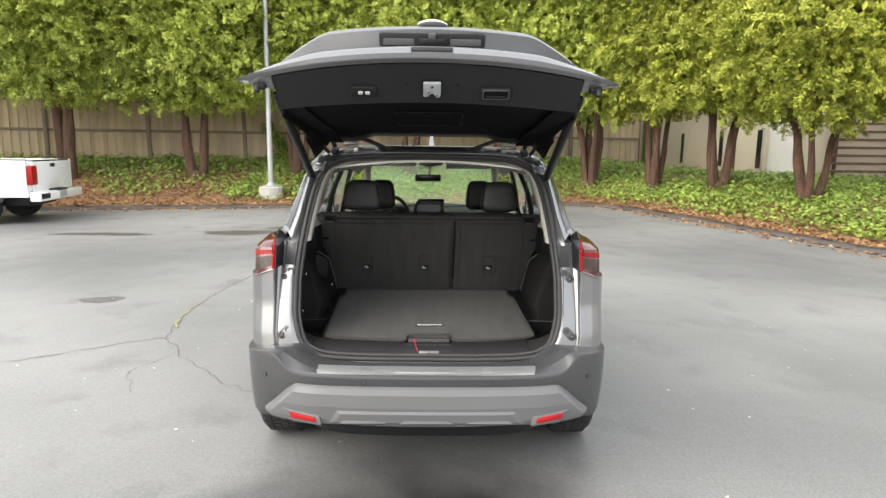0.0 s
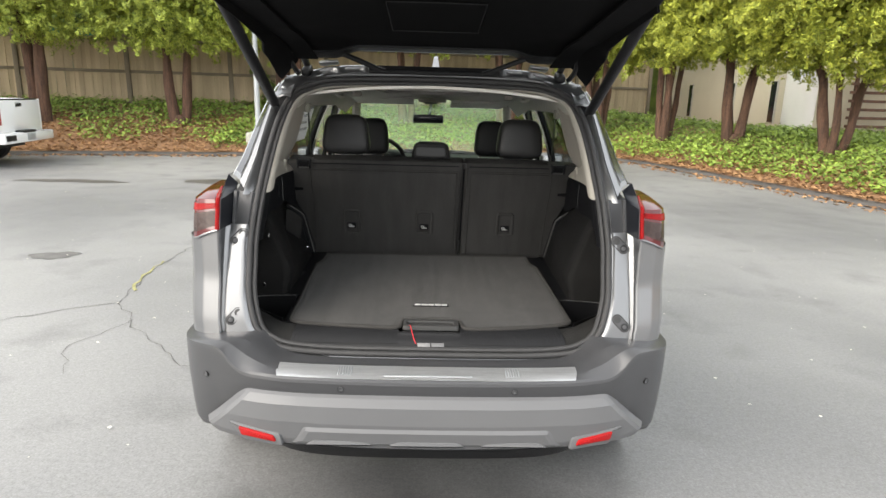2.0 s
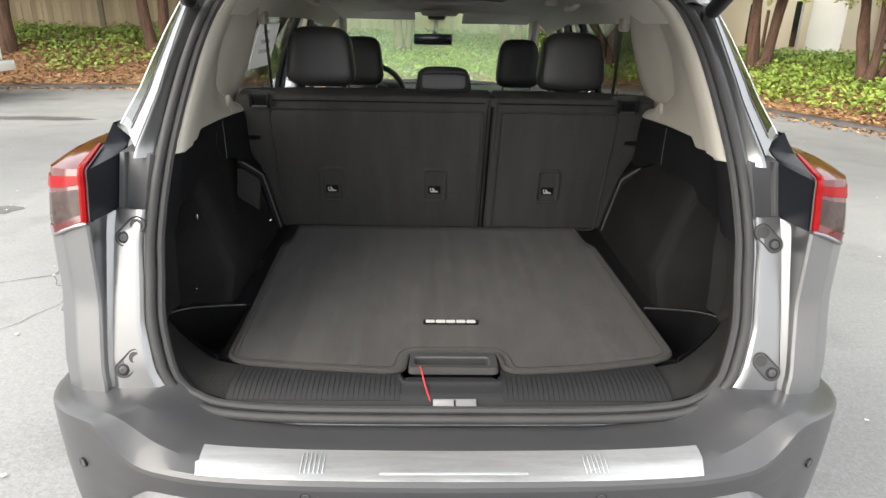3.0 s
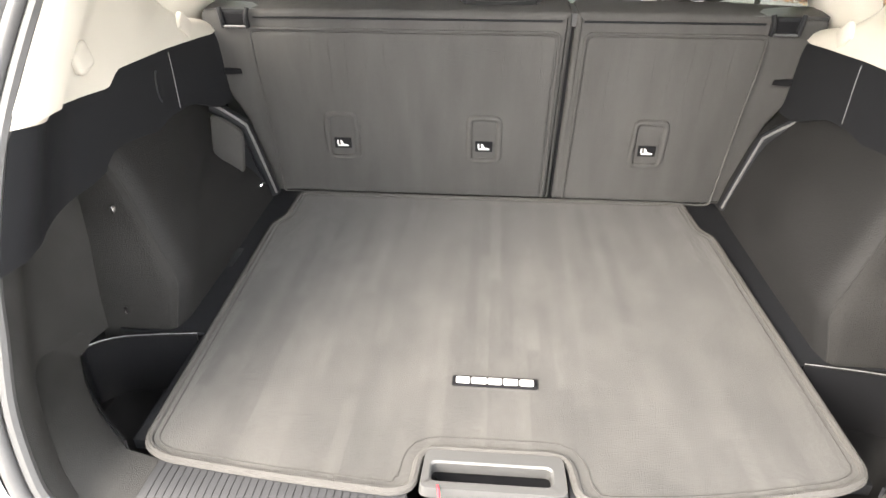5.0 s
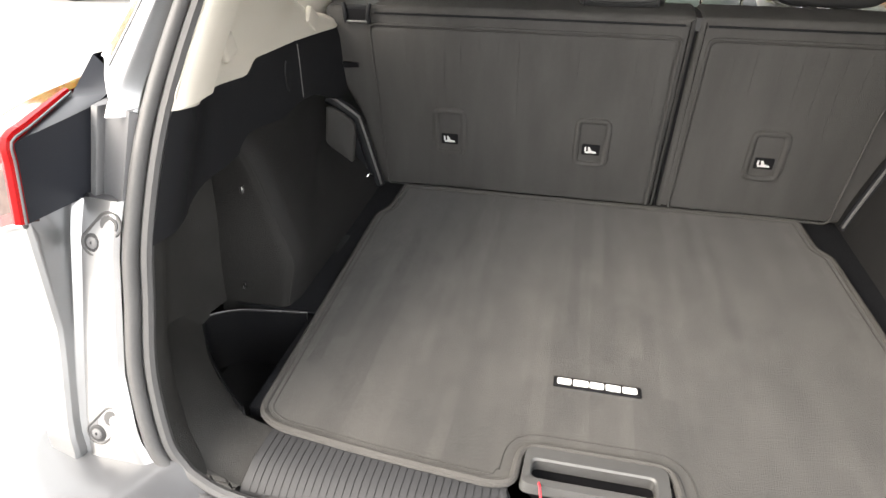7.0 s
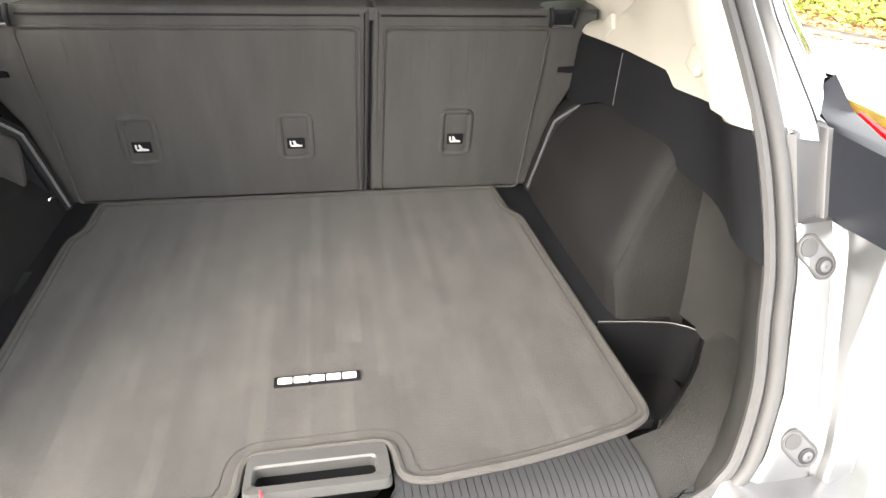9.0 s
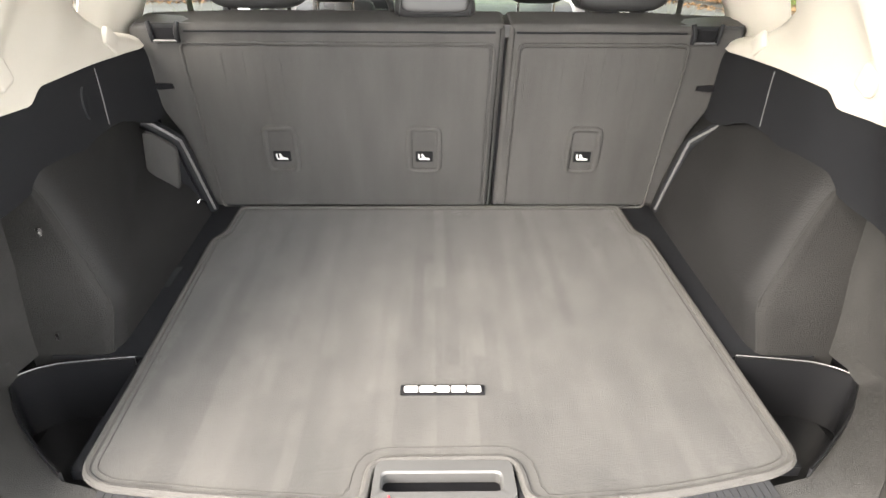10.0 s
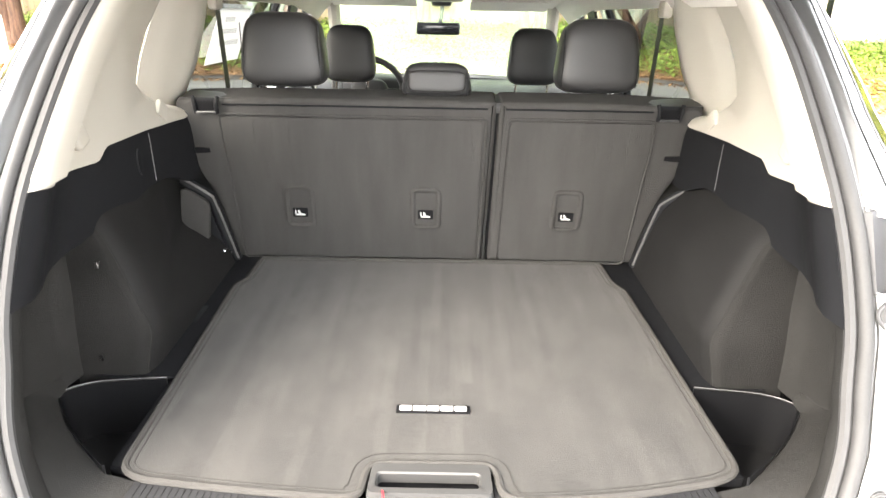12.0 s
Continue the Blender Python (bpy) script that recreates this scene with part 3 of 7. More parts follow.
# woods behind the fence, far off
g = np.random.RandomState(5)
cl = np.stack((g.uniform(-34, 30, 1300), g.uniform(24, 31, 1300), np.where(np.arange(1300) < 450, g.uniform(2.6, 5.0, 1300), g.uniform(2.0, 12.5, 1300))), 1)
cl = cl[~((cl[:, 0] > 6.5) & (cl[:, 2] < 6.0))]
L = np.repeat(cl, 60, 0) + g.normal(size=(len(cl) * 60, 3)) * 0.55
nr = g.normal(size=(len(L), 3)) + np.array((0, -0.4, 0.6))
nr /= np.linalg.norm(nr, axis=1)[:, None]
tagged(leaves("far_woods", L, nr, 0.19, M_WOODS, seed=4), "dense dark green woods behind the fence", "woods", kind="stuff")

# dim wall of distant woods behind everything, with an uneven top
tagged(part("backdrop", sheet(lambda u, v: (lerp(-60, 50, u), 36 + 3 * math.sin(u * 9), lerp(0, 11.5 + 2.5 * noise.noise((u * 40, 0, 7)) + 1.2 * noise.noise((u * 160, 3, 7)), v)), 120, 8), M_WOODS), "distant dark green wall of woods", "woods", kind="structure")

# ivy on the bank
g = np.random.RandomState(9)
pts = []
rndv = random.Random(4)
while len(pts) < 140000:
    x, y = g.uniform(-18, 16), g.uniform(2, 24)
    d = beyond(x, y)
    if d < 0.45 or d > 9:
        continue
    cover = 0.62 + 0.6 * noise.noise((x * 0.55, y * 0.55, 2)) + 0.25 * min(1, d / 2)
    if -12.5 < x < -5.8 and d < 3.6:
        cover -= 0.62 * min(1, (3.6 - d) / 0.8)
    if d < 0.9:
        cover -= 0.3
    if rndv.random() < cover:
        pts.append((x, y, bank(x, y) + abs(g.normal()) * 0.09 + 0.02))
for _ in range(1500):
    h = g.uniform(0, 1) ** 1.4
    pts.append((-5.35 + g.normal() * (0.22 - 0.12 * h) + 0.25 * math.sin(h * 5), 18.94 + g.normal() * 0.03 - 0.20, 1.1 + 1.35 * h))
pts = np.array(pts)
nr = g.normal(size=(len(pts), 3)) * 0.45 + np.array((0, -0.3, 1))
nr /= np.linalg.norm(nr, axis=1)[:, None]
tagged(leaves("ivy", pts, nr, 0.052, M_IVY, seed=6), "bright green ivy covering the bank", "ivy", kind="stuff")
# fallen leaves along the kerb
pts = []
while len(pts) < 22000:
    x, y = g.uniform(-16, 14), g.uniform(3, 19)
    d = beyond(x, y)
    if -0.65 < d < (3.4 if -12.5 < x < -5.8 else 1.6) and g.uniform() < (0.22 if d < -0.22 else 0.9):
        pts.append((x, y, (0.012 if d < -0.1 else max(0.13 - 0.1 * abs(d), bank(x, y) + 0.02)) + g.uniform(0, 0.02)))
pts = np.array(pts)
nr = g.normal(size=(len(pts), 3)) * 0.3 + np.array((0, 0, 1))
nr /= np.linalg.norm(nr, axis=1)[:, None]
tagged(leaves("fallen_leaves", pts, nr, 0.045, M_LITTER, seed=7), "dry brown leaves along the kerb", "leaves", kind="stuff")

# ---- fence ----
fence = thing("fence", "tall weathered grey wooden board fence on the bank", "fence", kind="structure")
FA, FB = Vector((-24, 14.8)), Vector((8.2, 22.2))
fd = (FB - FA).normalized()
flen = (FB - FA).length
bays = 11
turn = math.degrees(math.atan2(fd.y, fd.x))
rnd = random.Random(3)
for k in range(bays + 1):
    p = FA + fd * flen * k / bays
    part("post", box((0.13, 0.1, 2.3), (p.x + fd.y * 0.12, p.y - fd.x * 0.12, 2.08), 0.012, (0, rnd.uniform(-1, 1), turn)), M_RAIL, fence)
for k in range(bays):
    bm = None
    n = 24
    for q in range(n):
        p = FA + fd * flen * (k + (q + 0.5) / n) / bays
        w = flen / bays / n
        for lo, hi in ((1.05, 2.10), (2.13, 3.12)):
            bm = box((w * 1.04, 0.018, hi - lo + rnd.uniform(-0.03, 0.02)), (p.x + fd.y * 0.07, p.y - fd.x * (0.07 + 0.02 * (q % 2)) + rnd.uniform(-.004, .004), (lo + hi) / 2), 0, (0, rnd.uniform(-0.5, 0.5), turn), bm=bm)
    part("panel", bm, M_FENCE, fence)
    m = FA + fd * flen * (k + 0.5) / bays
    for z in (1.2, 2.12, 3.05):
        part("rail", box((flen / bays, 0.05, 0.09), (m.x + fd.y * 0.1, m.y - fd.x * 0.1, z), 0.006, (0, 0, turn)), M_RAIL, fence)

# teal sheet hung over the back of the fence
def tarp(u, v):
    p = FA + fd * lerp(12.9, 14.2, u)
    return p.x - fd.y * (0.10 + 0.03 * math.sin(9 * u)), p.y + fd.x * (0.10 + 0.03 * math.sin(9 * u)), lerp(1.2, 3.33 - 0.03 * math.sin(7 * u), v)


tagged(part("tarpaulin", sheet(tarp, 16, 6, 0.01), M_TARP), "teal tarpaulin hung behind the board fence", "tarpaulin")

# ---- building ----
bld = thing("building", "low cream stucco building with narrow dark windows", "building")
part("wall", box((0.3, 16.5, 4.6), (13.45, 29.0, 2.6), 0.01), M_STUCCO, bld)
part("wall", box((5.0, 0.3, 4.6), (16.0, 20.6, 2.6), 0.01), M_STUCCO, bld)
part("pillar", lathe([(0.52, 0), (0.52, 4.4)], (13.2, 20.65, 0.3), seg=28), pbr("white render", (0.8, 0.79, 0.75), 0.85, 0, 0.06, 1, 60, 0.3), bld, "round white rendered pillar")
for y in (22.6, 26.0, 30.5, 36.0):
    w = part("window", box((0.06, 0.42, 1.55), (13.29, y, 1.78), 0.01), M_GLOSSBLK, bld, "narrow dark window")
    part("frame", box((0.05, 0.06, 1.65), (13.27, y - 0.25, 1.78), 0.005), M_CONCRETE, w)
part("downpipe", tube([(13.24, 24.65, 0.3), (13.24, 24.65, 2.3)], 0.06), M_BARK, bld, "dark downpipe")
part("roof", box((8, 18, 0.35), (16.5, 28.3, 5.05), 0.02), M_BERM, bld)
rack = thing("slat_screen", "open screen of dark horizontal timber slats", "screen")
for k in range(8):
    part("slat", box((2.6, 0.05, 0.1), (15.95, 20.15, 1.0 + 0.29 * k), 0.006), M_BARK, rack)
for x in (14.9, 17.0):
    part("post", box((0.1, 0.1, 3.0), (x, 20.25, 1.9), 0.006), M_BARK, rack)

# ---- light pole ----
pole = thing("lamp_post", "grey metal lamp post on a round concrete foot", "lamp post")
pz = bank(-4.72, 15.45)
part("foot", lathe([(0.34, -0.3), (0.34, 0.24), (0.31, 0.27)], (-4.72, 15.45, pz), seg=28), M_CONCRETE, pole, "pale concrete foot")
part("base_plate", lathe([(0.20, 0), (0.20, 0.03), (0.13, 0.05), (0.10, 0.1)], (-4.72, 15.45, pz + 0.27), seg=20), M_GALV, pole)
part("pole", lathe([(0.075, 0), (0.055, 8.0)], (-4.72, 15.45, pz + 0.3), seg=16), M_GALV, pole)
part("lamp_head", box((0.5, 0.9, 0.16), (-4.72, 15.15, pz + 8.35), 0.04), M_GALV, pole)


# ---- pickup ----
truck = thing("pickup_truck", "white pickup truck parked by the planted bank", "pickup truck")
TM = pose(-8.4, 10.3, 0, 0, 0, 187) @ Matrix.Diagonal((1, 1, 0.945, 1))     # its own x: forwards, y: to its left, tail's near corner at the origin
TW = 2.02


def tpart(name, bm, mat, parent=None, label=""):
    bmesh.ops.transform(bm, matrix=TM, verts=bm.verts)
    return part(name, bm, mat, parent or truck, label)


bed = tpart("bed", sheet(lambda u, v: (u * 2.0 + 0.02, -(0.0 + 0.05 * math.cos(v * 3.0) ** 2) * 0.5 - 0.0, 0.62 + v * 0.80), 8, 10, 0.06), M_TRUCK)
tpart("bed", sheet(lambda u, v: (u * 2.0 + 0.02, -TW, 0.62 + v * 0.80), 8, 6, 0.06), M_TRUCK)
tpart("bed_floor", box((2.0, TW - 0.1, 0.06), (1.0, -TW / 2, 0.72), 0.01), M_BLACK)
tg = tpart("tailgate", box((0.07, TW - 0.30, 0.70), (0.0, -TW / 2, 1.05), 0.025), M_TRUCK)
tpart("tailgate_handle", box((0.02, 0.26, 0.1), (-0.025, -TW / 2, 1.30), 0.01), M_BLACK, tg)
tpart("emblem", box((0.012, 0.24, 0.07), (-0.022, -TW / 2, 1.08), 0.006), M_BLACK, tg, "dark badge")
for y in (-0.09, -TW + 0.09):
    tpart("corner_post", box((0.12, 0.17, 0.74), (0.06, y, 1.0), 0.03), M_TRUCK)
    near = y > -1
    lamp = tpart("tail_lamp", box((0.34 if near else 0.16, 0.23 if near else 0.04, 0.42), (0.08 if near else 0.16, y + (0.0 if near else -0.065), 1.10), 0.02), M_REFLEX, None, "red tail lamp")
    tpart("reverse_lens", box((0.02, 0.12 if near else 0.02, 0.06), (-0.072 if near else 0.085, y + (0.0 if near else -0.065), 1.02), 0.008), M_WHITE, lamp)
tpart("gate_cap", box((0.09, TW - 0.36, 0.035), (0.02, -TW / 2, 1.41), 0.01), M_BLACK, tg)
tpart("rail_cap", box((2.0, 0.10, 0.03), (1.02, -0.04, 1.43), 0.01), M_BLACK, bed)
bp = tpart("rear_bumper", box((0.22, TW + 0.02, 0.22), (-0.10, -TW / 2, 0.62), 0.04), M_TRUCK, None, "white rear bumper")
tpart("step_pad", box((0.18, 0.5, 0.05), (-0.12, -TW / 2, 0.74), 0.01), M_BLACK, bp)
tpart("corner_step", box((0.1, 0.36, 0.12), (-0.18, -0.22, 0.63), 0.02), M_BLACK, bp)
tpart("number_plate_bar", box((0.02, 0.32, 0.15), (-0.22, -TW / 2, 0.63), 0.006), M_GALV, bp)
tpart("wheel_arch", slab(rounded([(0.46, 0.50), (1.66, 0.50), (1.50, 0.96), (0.62, 0.96)], 0.15), 0.03, Matrix(((1, 0, 0, 0), (0, 0, 1, -0.0), (0, 1, 0, 0), (0, 0, 0, 1)))), M_BLACK)
cabp = [(2.0, 0.5), (5.6, 0.5), (5.75, 0.7), (5.7, 1.08), (4.3, 1.2), (3.75, 1.85), (2.3, 1.9), (2.02, 1.35)]
tpart("cab", slab(cabp, TW, Matrix(((1, 0, 0, 0), (0, 0, -1, 0), (0, 1, 0, 0), (0, 0, 0, 1))), 0.06), M_TRUCK)
for y in (0.008, -TW - 0.008):
    tpart("side_window", box((1.4, 0.02, 0.42), (3.0, y, 1.55), 0.006), M_GLOSSBLK)
for wx in (1.06, 4.6):
    for y in (-0.16, -TW + 0.16):
        w = tpart("wheel", lathe([(0.2, -0.13), (0.34, -0.14), (0.4, -0.09), (0.4, 0.09), (0.34, 0.14), (0.2, 0.13)], (wx, y, 0.4), (90, 0, 0), 28), M_TYRE, None, "black tyre")
        tpart("rim", lathe([(0.02, -0.12), (0.2, -0.125), (0.21, -0.1), (0.21, 0.1), (0.2, 0.125), (0.02, 0.12)], (wx, y, 0.4), (90, 0, 0), 24), M_RIM, w)
tpart("underbody", box((4.4, 1.2, 0.24), (2.4, -TW / 2, 0.5), 0.03), M_BLACK)


# ---- the car: outside ----
car = thing("car", "gunmetal grey crossover car with its tailgate open, parked on asphalt", "car")
AXLE_R, AXLE_F, HUB = 0.93, 3.63, 0.362
rear_y = curve_at([0.6, 0.70, 0.82, 1.10, 1.27, 1.42, 1.57, 1.70, 1.80], [0.17, 0.18, 0.203, 0.29, 0.37, 0.50, 0.645, 0.80, 0.95])
# half width of the rear opening, by height
open_x = curve_at([0.675, 0.69, 0.72, 0.76, 0.80, 0.90, 1.07, 1.25, 1.42, 1.53, 1.60, 1.65, 1.685, 1.695], [0.38, 0.52, 0.60, 0.632, 0.655, 0.677, 0.680, 0.664, 0.648, 0.630, 0.602, 0.55, 0.43, 0.30])
jamb_x = curve_at([0.70, 0.75, 0.97, 1.14, 1.24, 1.38, 1.51, 1.60, 1.68], [0.752, 0.752, 0.747, 0.742, 0.704, 0.672, 0.657, 0.644, 0.622])
skin_x = curve_at([1.20, 1.28, 1.38, 1.51, 1.60, 1.67], [0.80, 0.772, 0.736, 0.706, 0.680, 0.650])
plan = [(0.0, -0.008), (0.3, -0.004), (0.5, 0.01), (0.62, 0.035), (0.71, 0.065), (0.80, 0.112), (0.862, 0.165), (0.895, 0.222), (0.910, 0.30), (0.916, 0.56)]


plan = [(p.x, p.y) for p in spline([(a, c, 0) for a, c in plan], 4)]


def plan_y(x):
    return float(np.interp(abs(x), [p[0] for p in plan], [p[1] for p in plan]))


def plan_at(u):
    """Point and outward direction along the bumper's plan, u from -1 to 1."""
    k = abs(u) * (len(plan) - 1)
    i = min(int(k), len(plan) - 2)
    t = k - i
    p, q = plan[max(i - 1, 0)], plan[min(i + 2, len(plan) - 1)]
    a, c = plan[i], plan[i + 1]
    x, y = lerp(a[0], c[0], t), lerp(a[1], c[1], t)
    dx, dy = lerp(c[0] - p[0], q[0] - a[0], t), lerp(c[1] - p[1], q[1] - a[1], t)
    ln = math.hypot(dx, dy)
    s = 1 if u >= 0 else -1
    return s * x, y, s * dy / ln, -dx / ln


def soft_curve(xs, ys, r=0.022):
    """A function through the points with its kinks rounded."""
    return lambda x: sum(float(np.interp(x + r * k / 4, xs, ys)) for k in range(-4, 5)) / 9


crease = soft_curve([0, 0.50, 0.63, 0.67, 0.73, 0.78, 0.92], [0.668, 0.671, 0.675, 0.690, 0.757, 0.755, 0.736])
shelf = soft_curve([0, 0.50, 0.56, 0.62, 0.67, 0.72, 0.78, 0.92], [0.690, 0.691, 0.698, 0.728, 0.760, 0.770, 0.764, 0.746])
inner = soft_curve([0, 0.35, 0.52, 0.60, 0.65, 0.74, 0.92], [0.674, 0.674, 0.688, 0.722, 0.772, 0.766, 0.754])


def bumper(u, v):
    x, y, nx, ny = plan_at(2 * u - 1)
    ax = abs(x)
    back = lerp(0.19, 0.10, min(1, max(0, (ax - 0.62) / 0.2)))
    sh, cr, inn = shelf(ax), crease(ax), inner(ax)
    ear = min(1, max(0, (ax - 0.68) / 0.05))
    prof = [(-back, inn), (-back * 0.85, lerp(inn, sh, 0.5)), (-back * 0.5, sh), (-lerp(0.04, 0.03, ear), lerp(sh, cr + 0.008, lerp(0.4, 0.25, ear))), (-0.008, cr + lerp(0.007, 0.004, ear)),
            (0.0, cr), (0.002, cr - 0.010), (-0.001, lerp(cr, 0.60, 0.55)), (-0.008, 0.60), (-0.03, 0.50), (-0.055, 0.43), (-0.10, 0.40)]
    k = v * (len(prof) - 1)
    i = min(int(k), len(prof) - 2)
    o, z = lerp(prof[i][0], prof[i + 1][0], k - i), lerp(prof[i][1], prof[i + 1][1], k - i)
    if i > 4:
        o *= lerp(1.0, 0.3, min(1, max(0, (ax - 0.75) / 0.12)))
    return x + nx * o, y + ny * o, z


bump = part("rear_bumper", sheet(bumper, 144, 33), M_CLAD, car, "dark grey rear bumper", 15)


def skid(u, v):
    w = float(np.interp(v, [0, 0.85, 1], [0.637, 0.800, 0.768]))
    x = (2 * u - 1) * w
    z = lerp(0.620, 0.424 + 0.012 * (x / 0.5) ** 2 * (1 if abs(x) < 0.5 else 0.5), v)
    o = float(np.interp(v, [0, 0.04, 0.16, 0.48, 0.84, 0.96, 1], [-0.004, 0.008, 0.032, 0.036, 0.028, 0.020, -0.03]))
    o = lerp(-0.012, o, min(1, (w - abs(x)) / 0.022))
    return x, plan_y(x) - o, z


part("skid_plate", sheet(skid, 84, 25), M_SKID, car, "silver grey lower bumper insert", 8)


# raised inner trapezoid with its three slots
def inset(u, v):
    w = lerp(0.440, 0.510, v)
    x = (2 * u - 1) * w
    edge = min(u * 1.4, (1 - u) * 1.4, (1 - v) * 0.4, v * 0.25) * 12
    return x, plan_y(x) - 0.024 - 0.022 * min(1, edge) + 0.016 * v, lerp(0.534, 0.432, v)


ins = part("bumper_inset", sheet(inset, 60, 12), M_SKID, car, "raised trapezoid panel of the bumper insert", 10)
for cx, hw in ((-0.30, 0.085), (0.0, 0.10), (0.30, 0.085)):
    bm = slab(rounded([(cx - hw - 0.03, 0.450), (cx + hw + 0.03, 0.450), (cx + hw, 0.467), (cx - hw, 0.467)], 0.006), 0.007, Matrix.Translation((0, plan_y(cx) - 0.030, 0)) @ FRONT, 0.003)
    part("bumper_slot", bm, M_SKID, ins)
part("lower_valance", sheet(lambda u, v: (lerp(-0.56, 0.56, u), plan_y(lerp(-0.56, 0.56, u)) + lerp(0.012, 0.06, v), lerp(0.432, 0.368 + 0.05 * (2 * u - 1) ** 8, v) + 0.01 * (2 * u - 1) ** 2), 30, 4, 0.02), M_BLACK, car, "black lower valance")
for s in (-1, 1):
    a = [(s * 0.650, 0.493), (s * 0.522, 0.475), (s * 0.512, 0.454), (s * 0.640, 0.464)]
    o = [(s * 0.690, 0.506), (s * 0.500, 0.482), (s * 0.490, 0.436), (s * 0.640, 0.444)]
    slope = math.degrees(math.atan2(plan_y(0.66) - plan_y(0.5), 0.16)) * s
    M = Matrix.Translation((s * 0.58, plan_y(0.58) - 0.022, 0)) @ Matrix.Rotation(radians(slope), 4, "Z") @ FRONT @ Matrix.Translation((-s * 0.58, 0, 0))
    bez = part("reflector_bezel", slab(rounded(o if s > 0 else o[::-1], 0.01), 0.012, M, 0.004), M_SKID, car)
    part("reflector", slab(rounded(a if s > 0 else a[::-1], 0.006), 0.008, M @ Matrix.Translation((0, 0, 0.012)), 0.003), M_REFLEX, bez, "red reflector")
    for x, z in ((0.79, 0.638), (0.297, 0.642)):
        px, py, nx, ny = plan_at(s * float(np.interp(x, [p[0] for p in plan], np.linspace(0, 1, len(plan)))))
        ang = math.degrees(math.atan2(ny, nx)) + 90
        sn = part("parking_sensor", lathe([(0.009, -0.004), (0.009, 0.002), (0.0075, 0.003), (0.006, 0.002), (0.0, 0.002)], (px + nx * -0.001, py + ny * -0.001, z), (90, 0, ang), 20), M_CLAD, car)
        part("sensor_ring", lathe([(0.0112, -0.003), (0.0112, 0.0015), (0.0092, 0.0015), (0.0092, -0.003)], (px, py, z), (90, 0, ang), 20), M_BLACK, sn)

# steel scuff plate on the bumper
def scuff(u, v):
    x = lerp(-1, 1, u) * lerp(0.515, 0.538, v) - 0.004
    return x, plan_y(x) + lerp(0.006, 0.082, v), 0.0035 + float(np.interp(lerp(0.006, 0.082, v), [0, 0.008, 0.04, 0.095], [0.669, 0.677, 0.685, 0.692]))


sc = part("scuff_plate", sheet(scuff, 40, 12, 0.002), M_CHROME, car, "brushed steel scuff plate with ribbed ends")
for s in (-1, 1):
    bm = None
    for k in range(6):
        x = s * 0.29 + k * 0.009 - 0.02
        bm = box((0.0028, 0.05, 0.003), (x, plan_y(x) + 0.045, 0.6900), 0.001, (10, 0, 0), 1, bm)
    part("grip_ribs", bm, M_GALV, sc)
part("pressed_mark", box((0.3, 0.006, 0.002), (0.0, 0.016, 0.6845), 0.0008, (14, 0, 0), 1), M_GALV, sc)

# rear body: jambs, corner panels, lamps, pillars
corner_y = curve_at([0.70, 0.80, 0.96, 1.13], [0.178, 0.194, 0.234, 0.240])


def lamp_low(x):
    """Height of the line between lamp and corner panel."""
    return lerp(1.136, 1.098, min(1, max(0, (abs(x) - 0.772) / 0.09)))


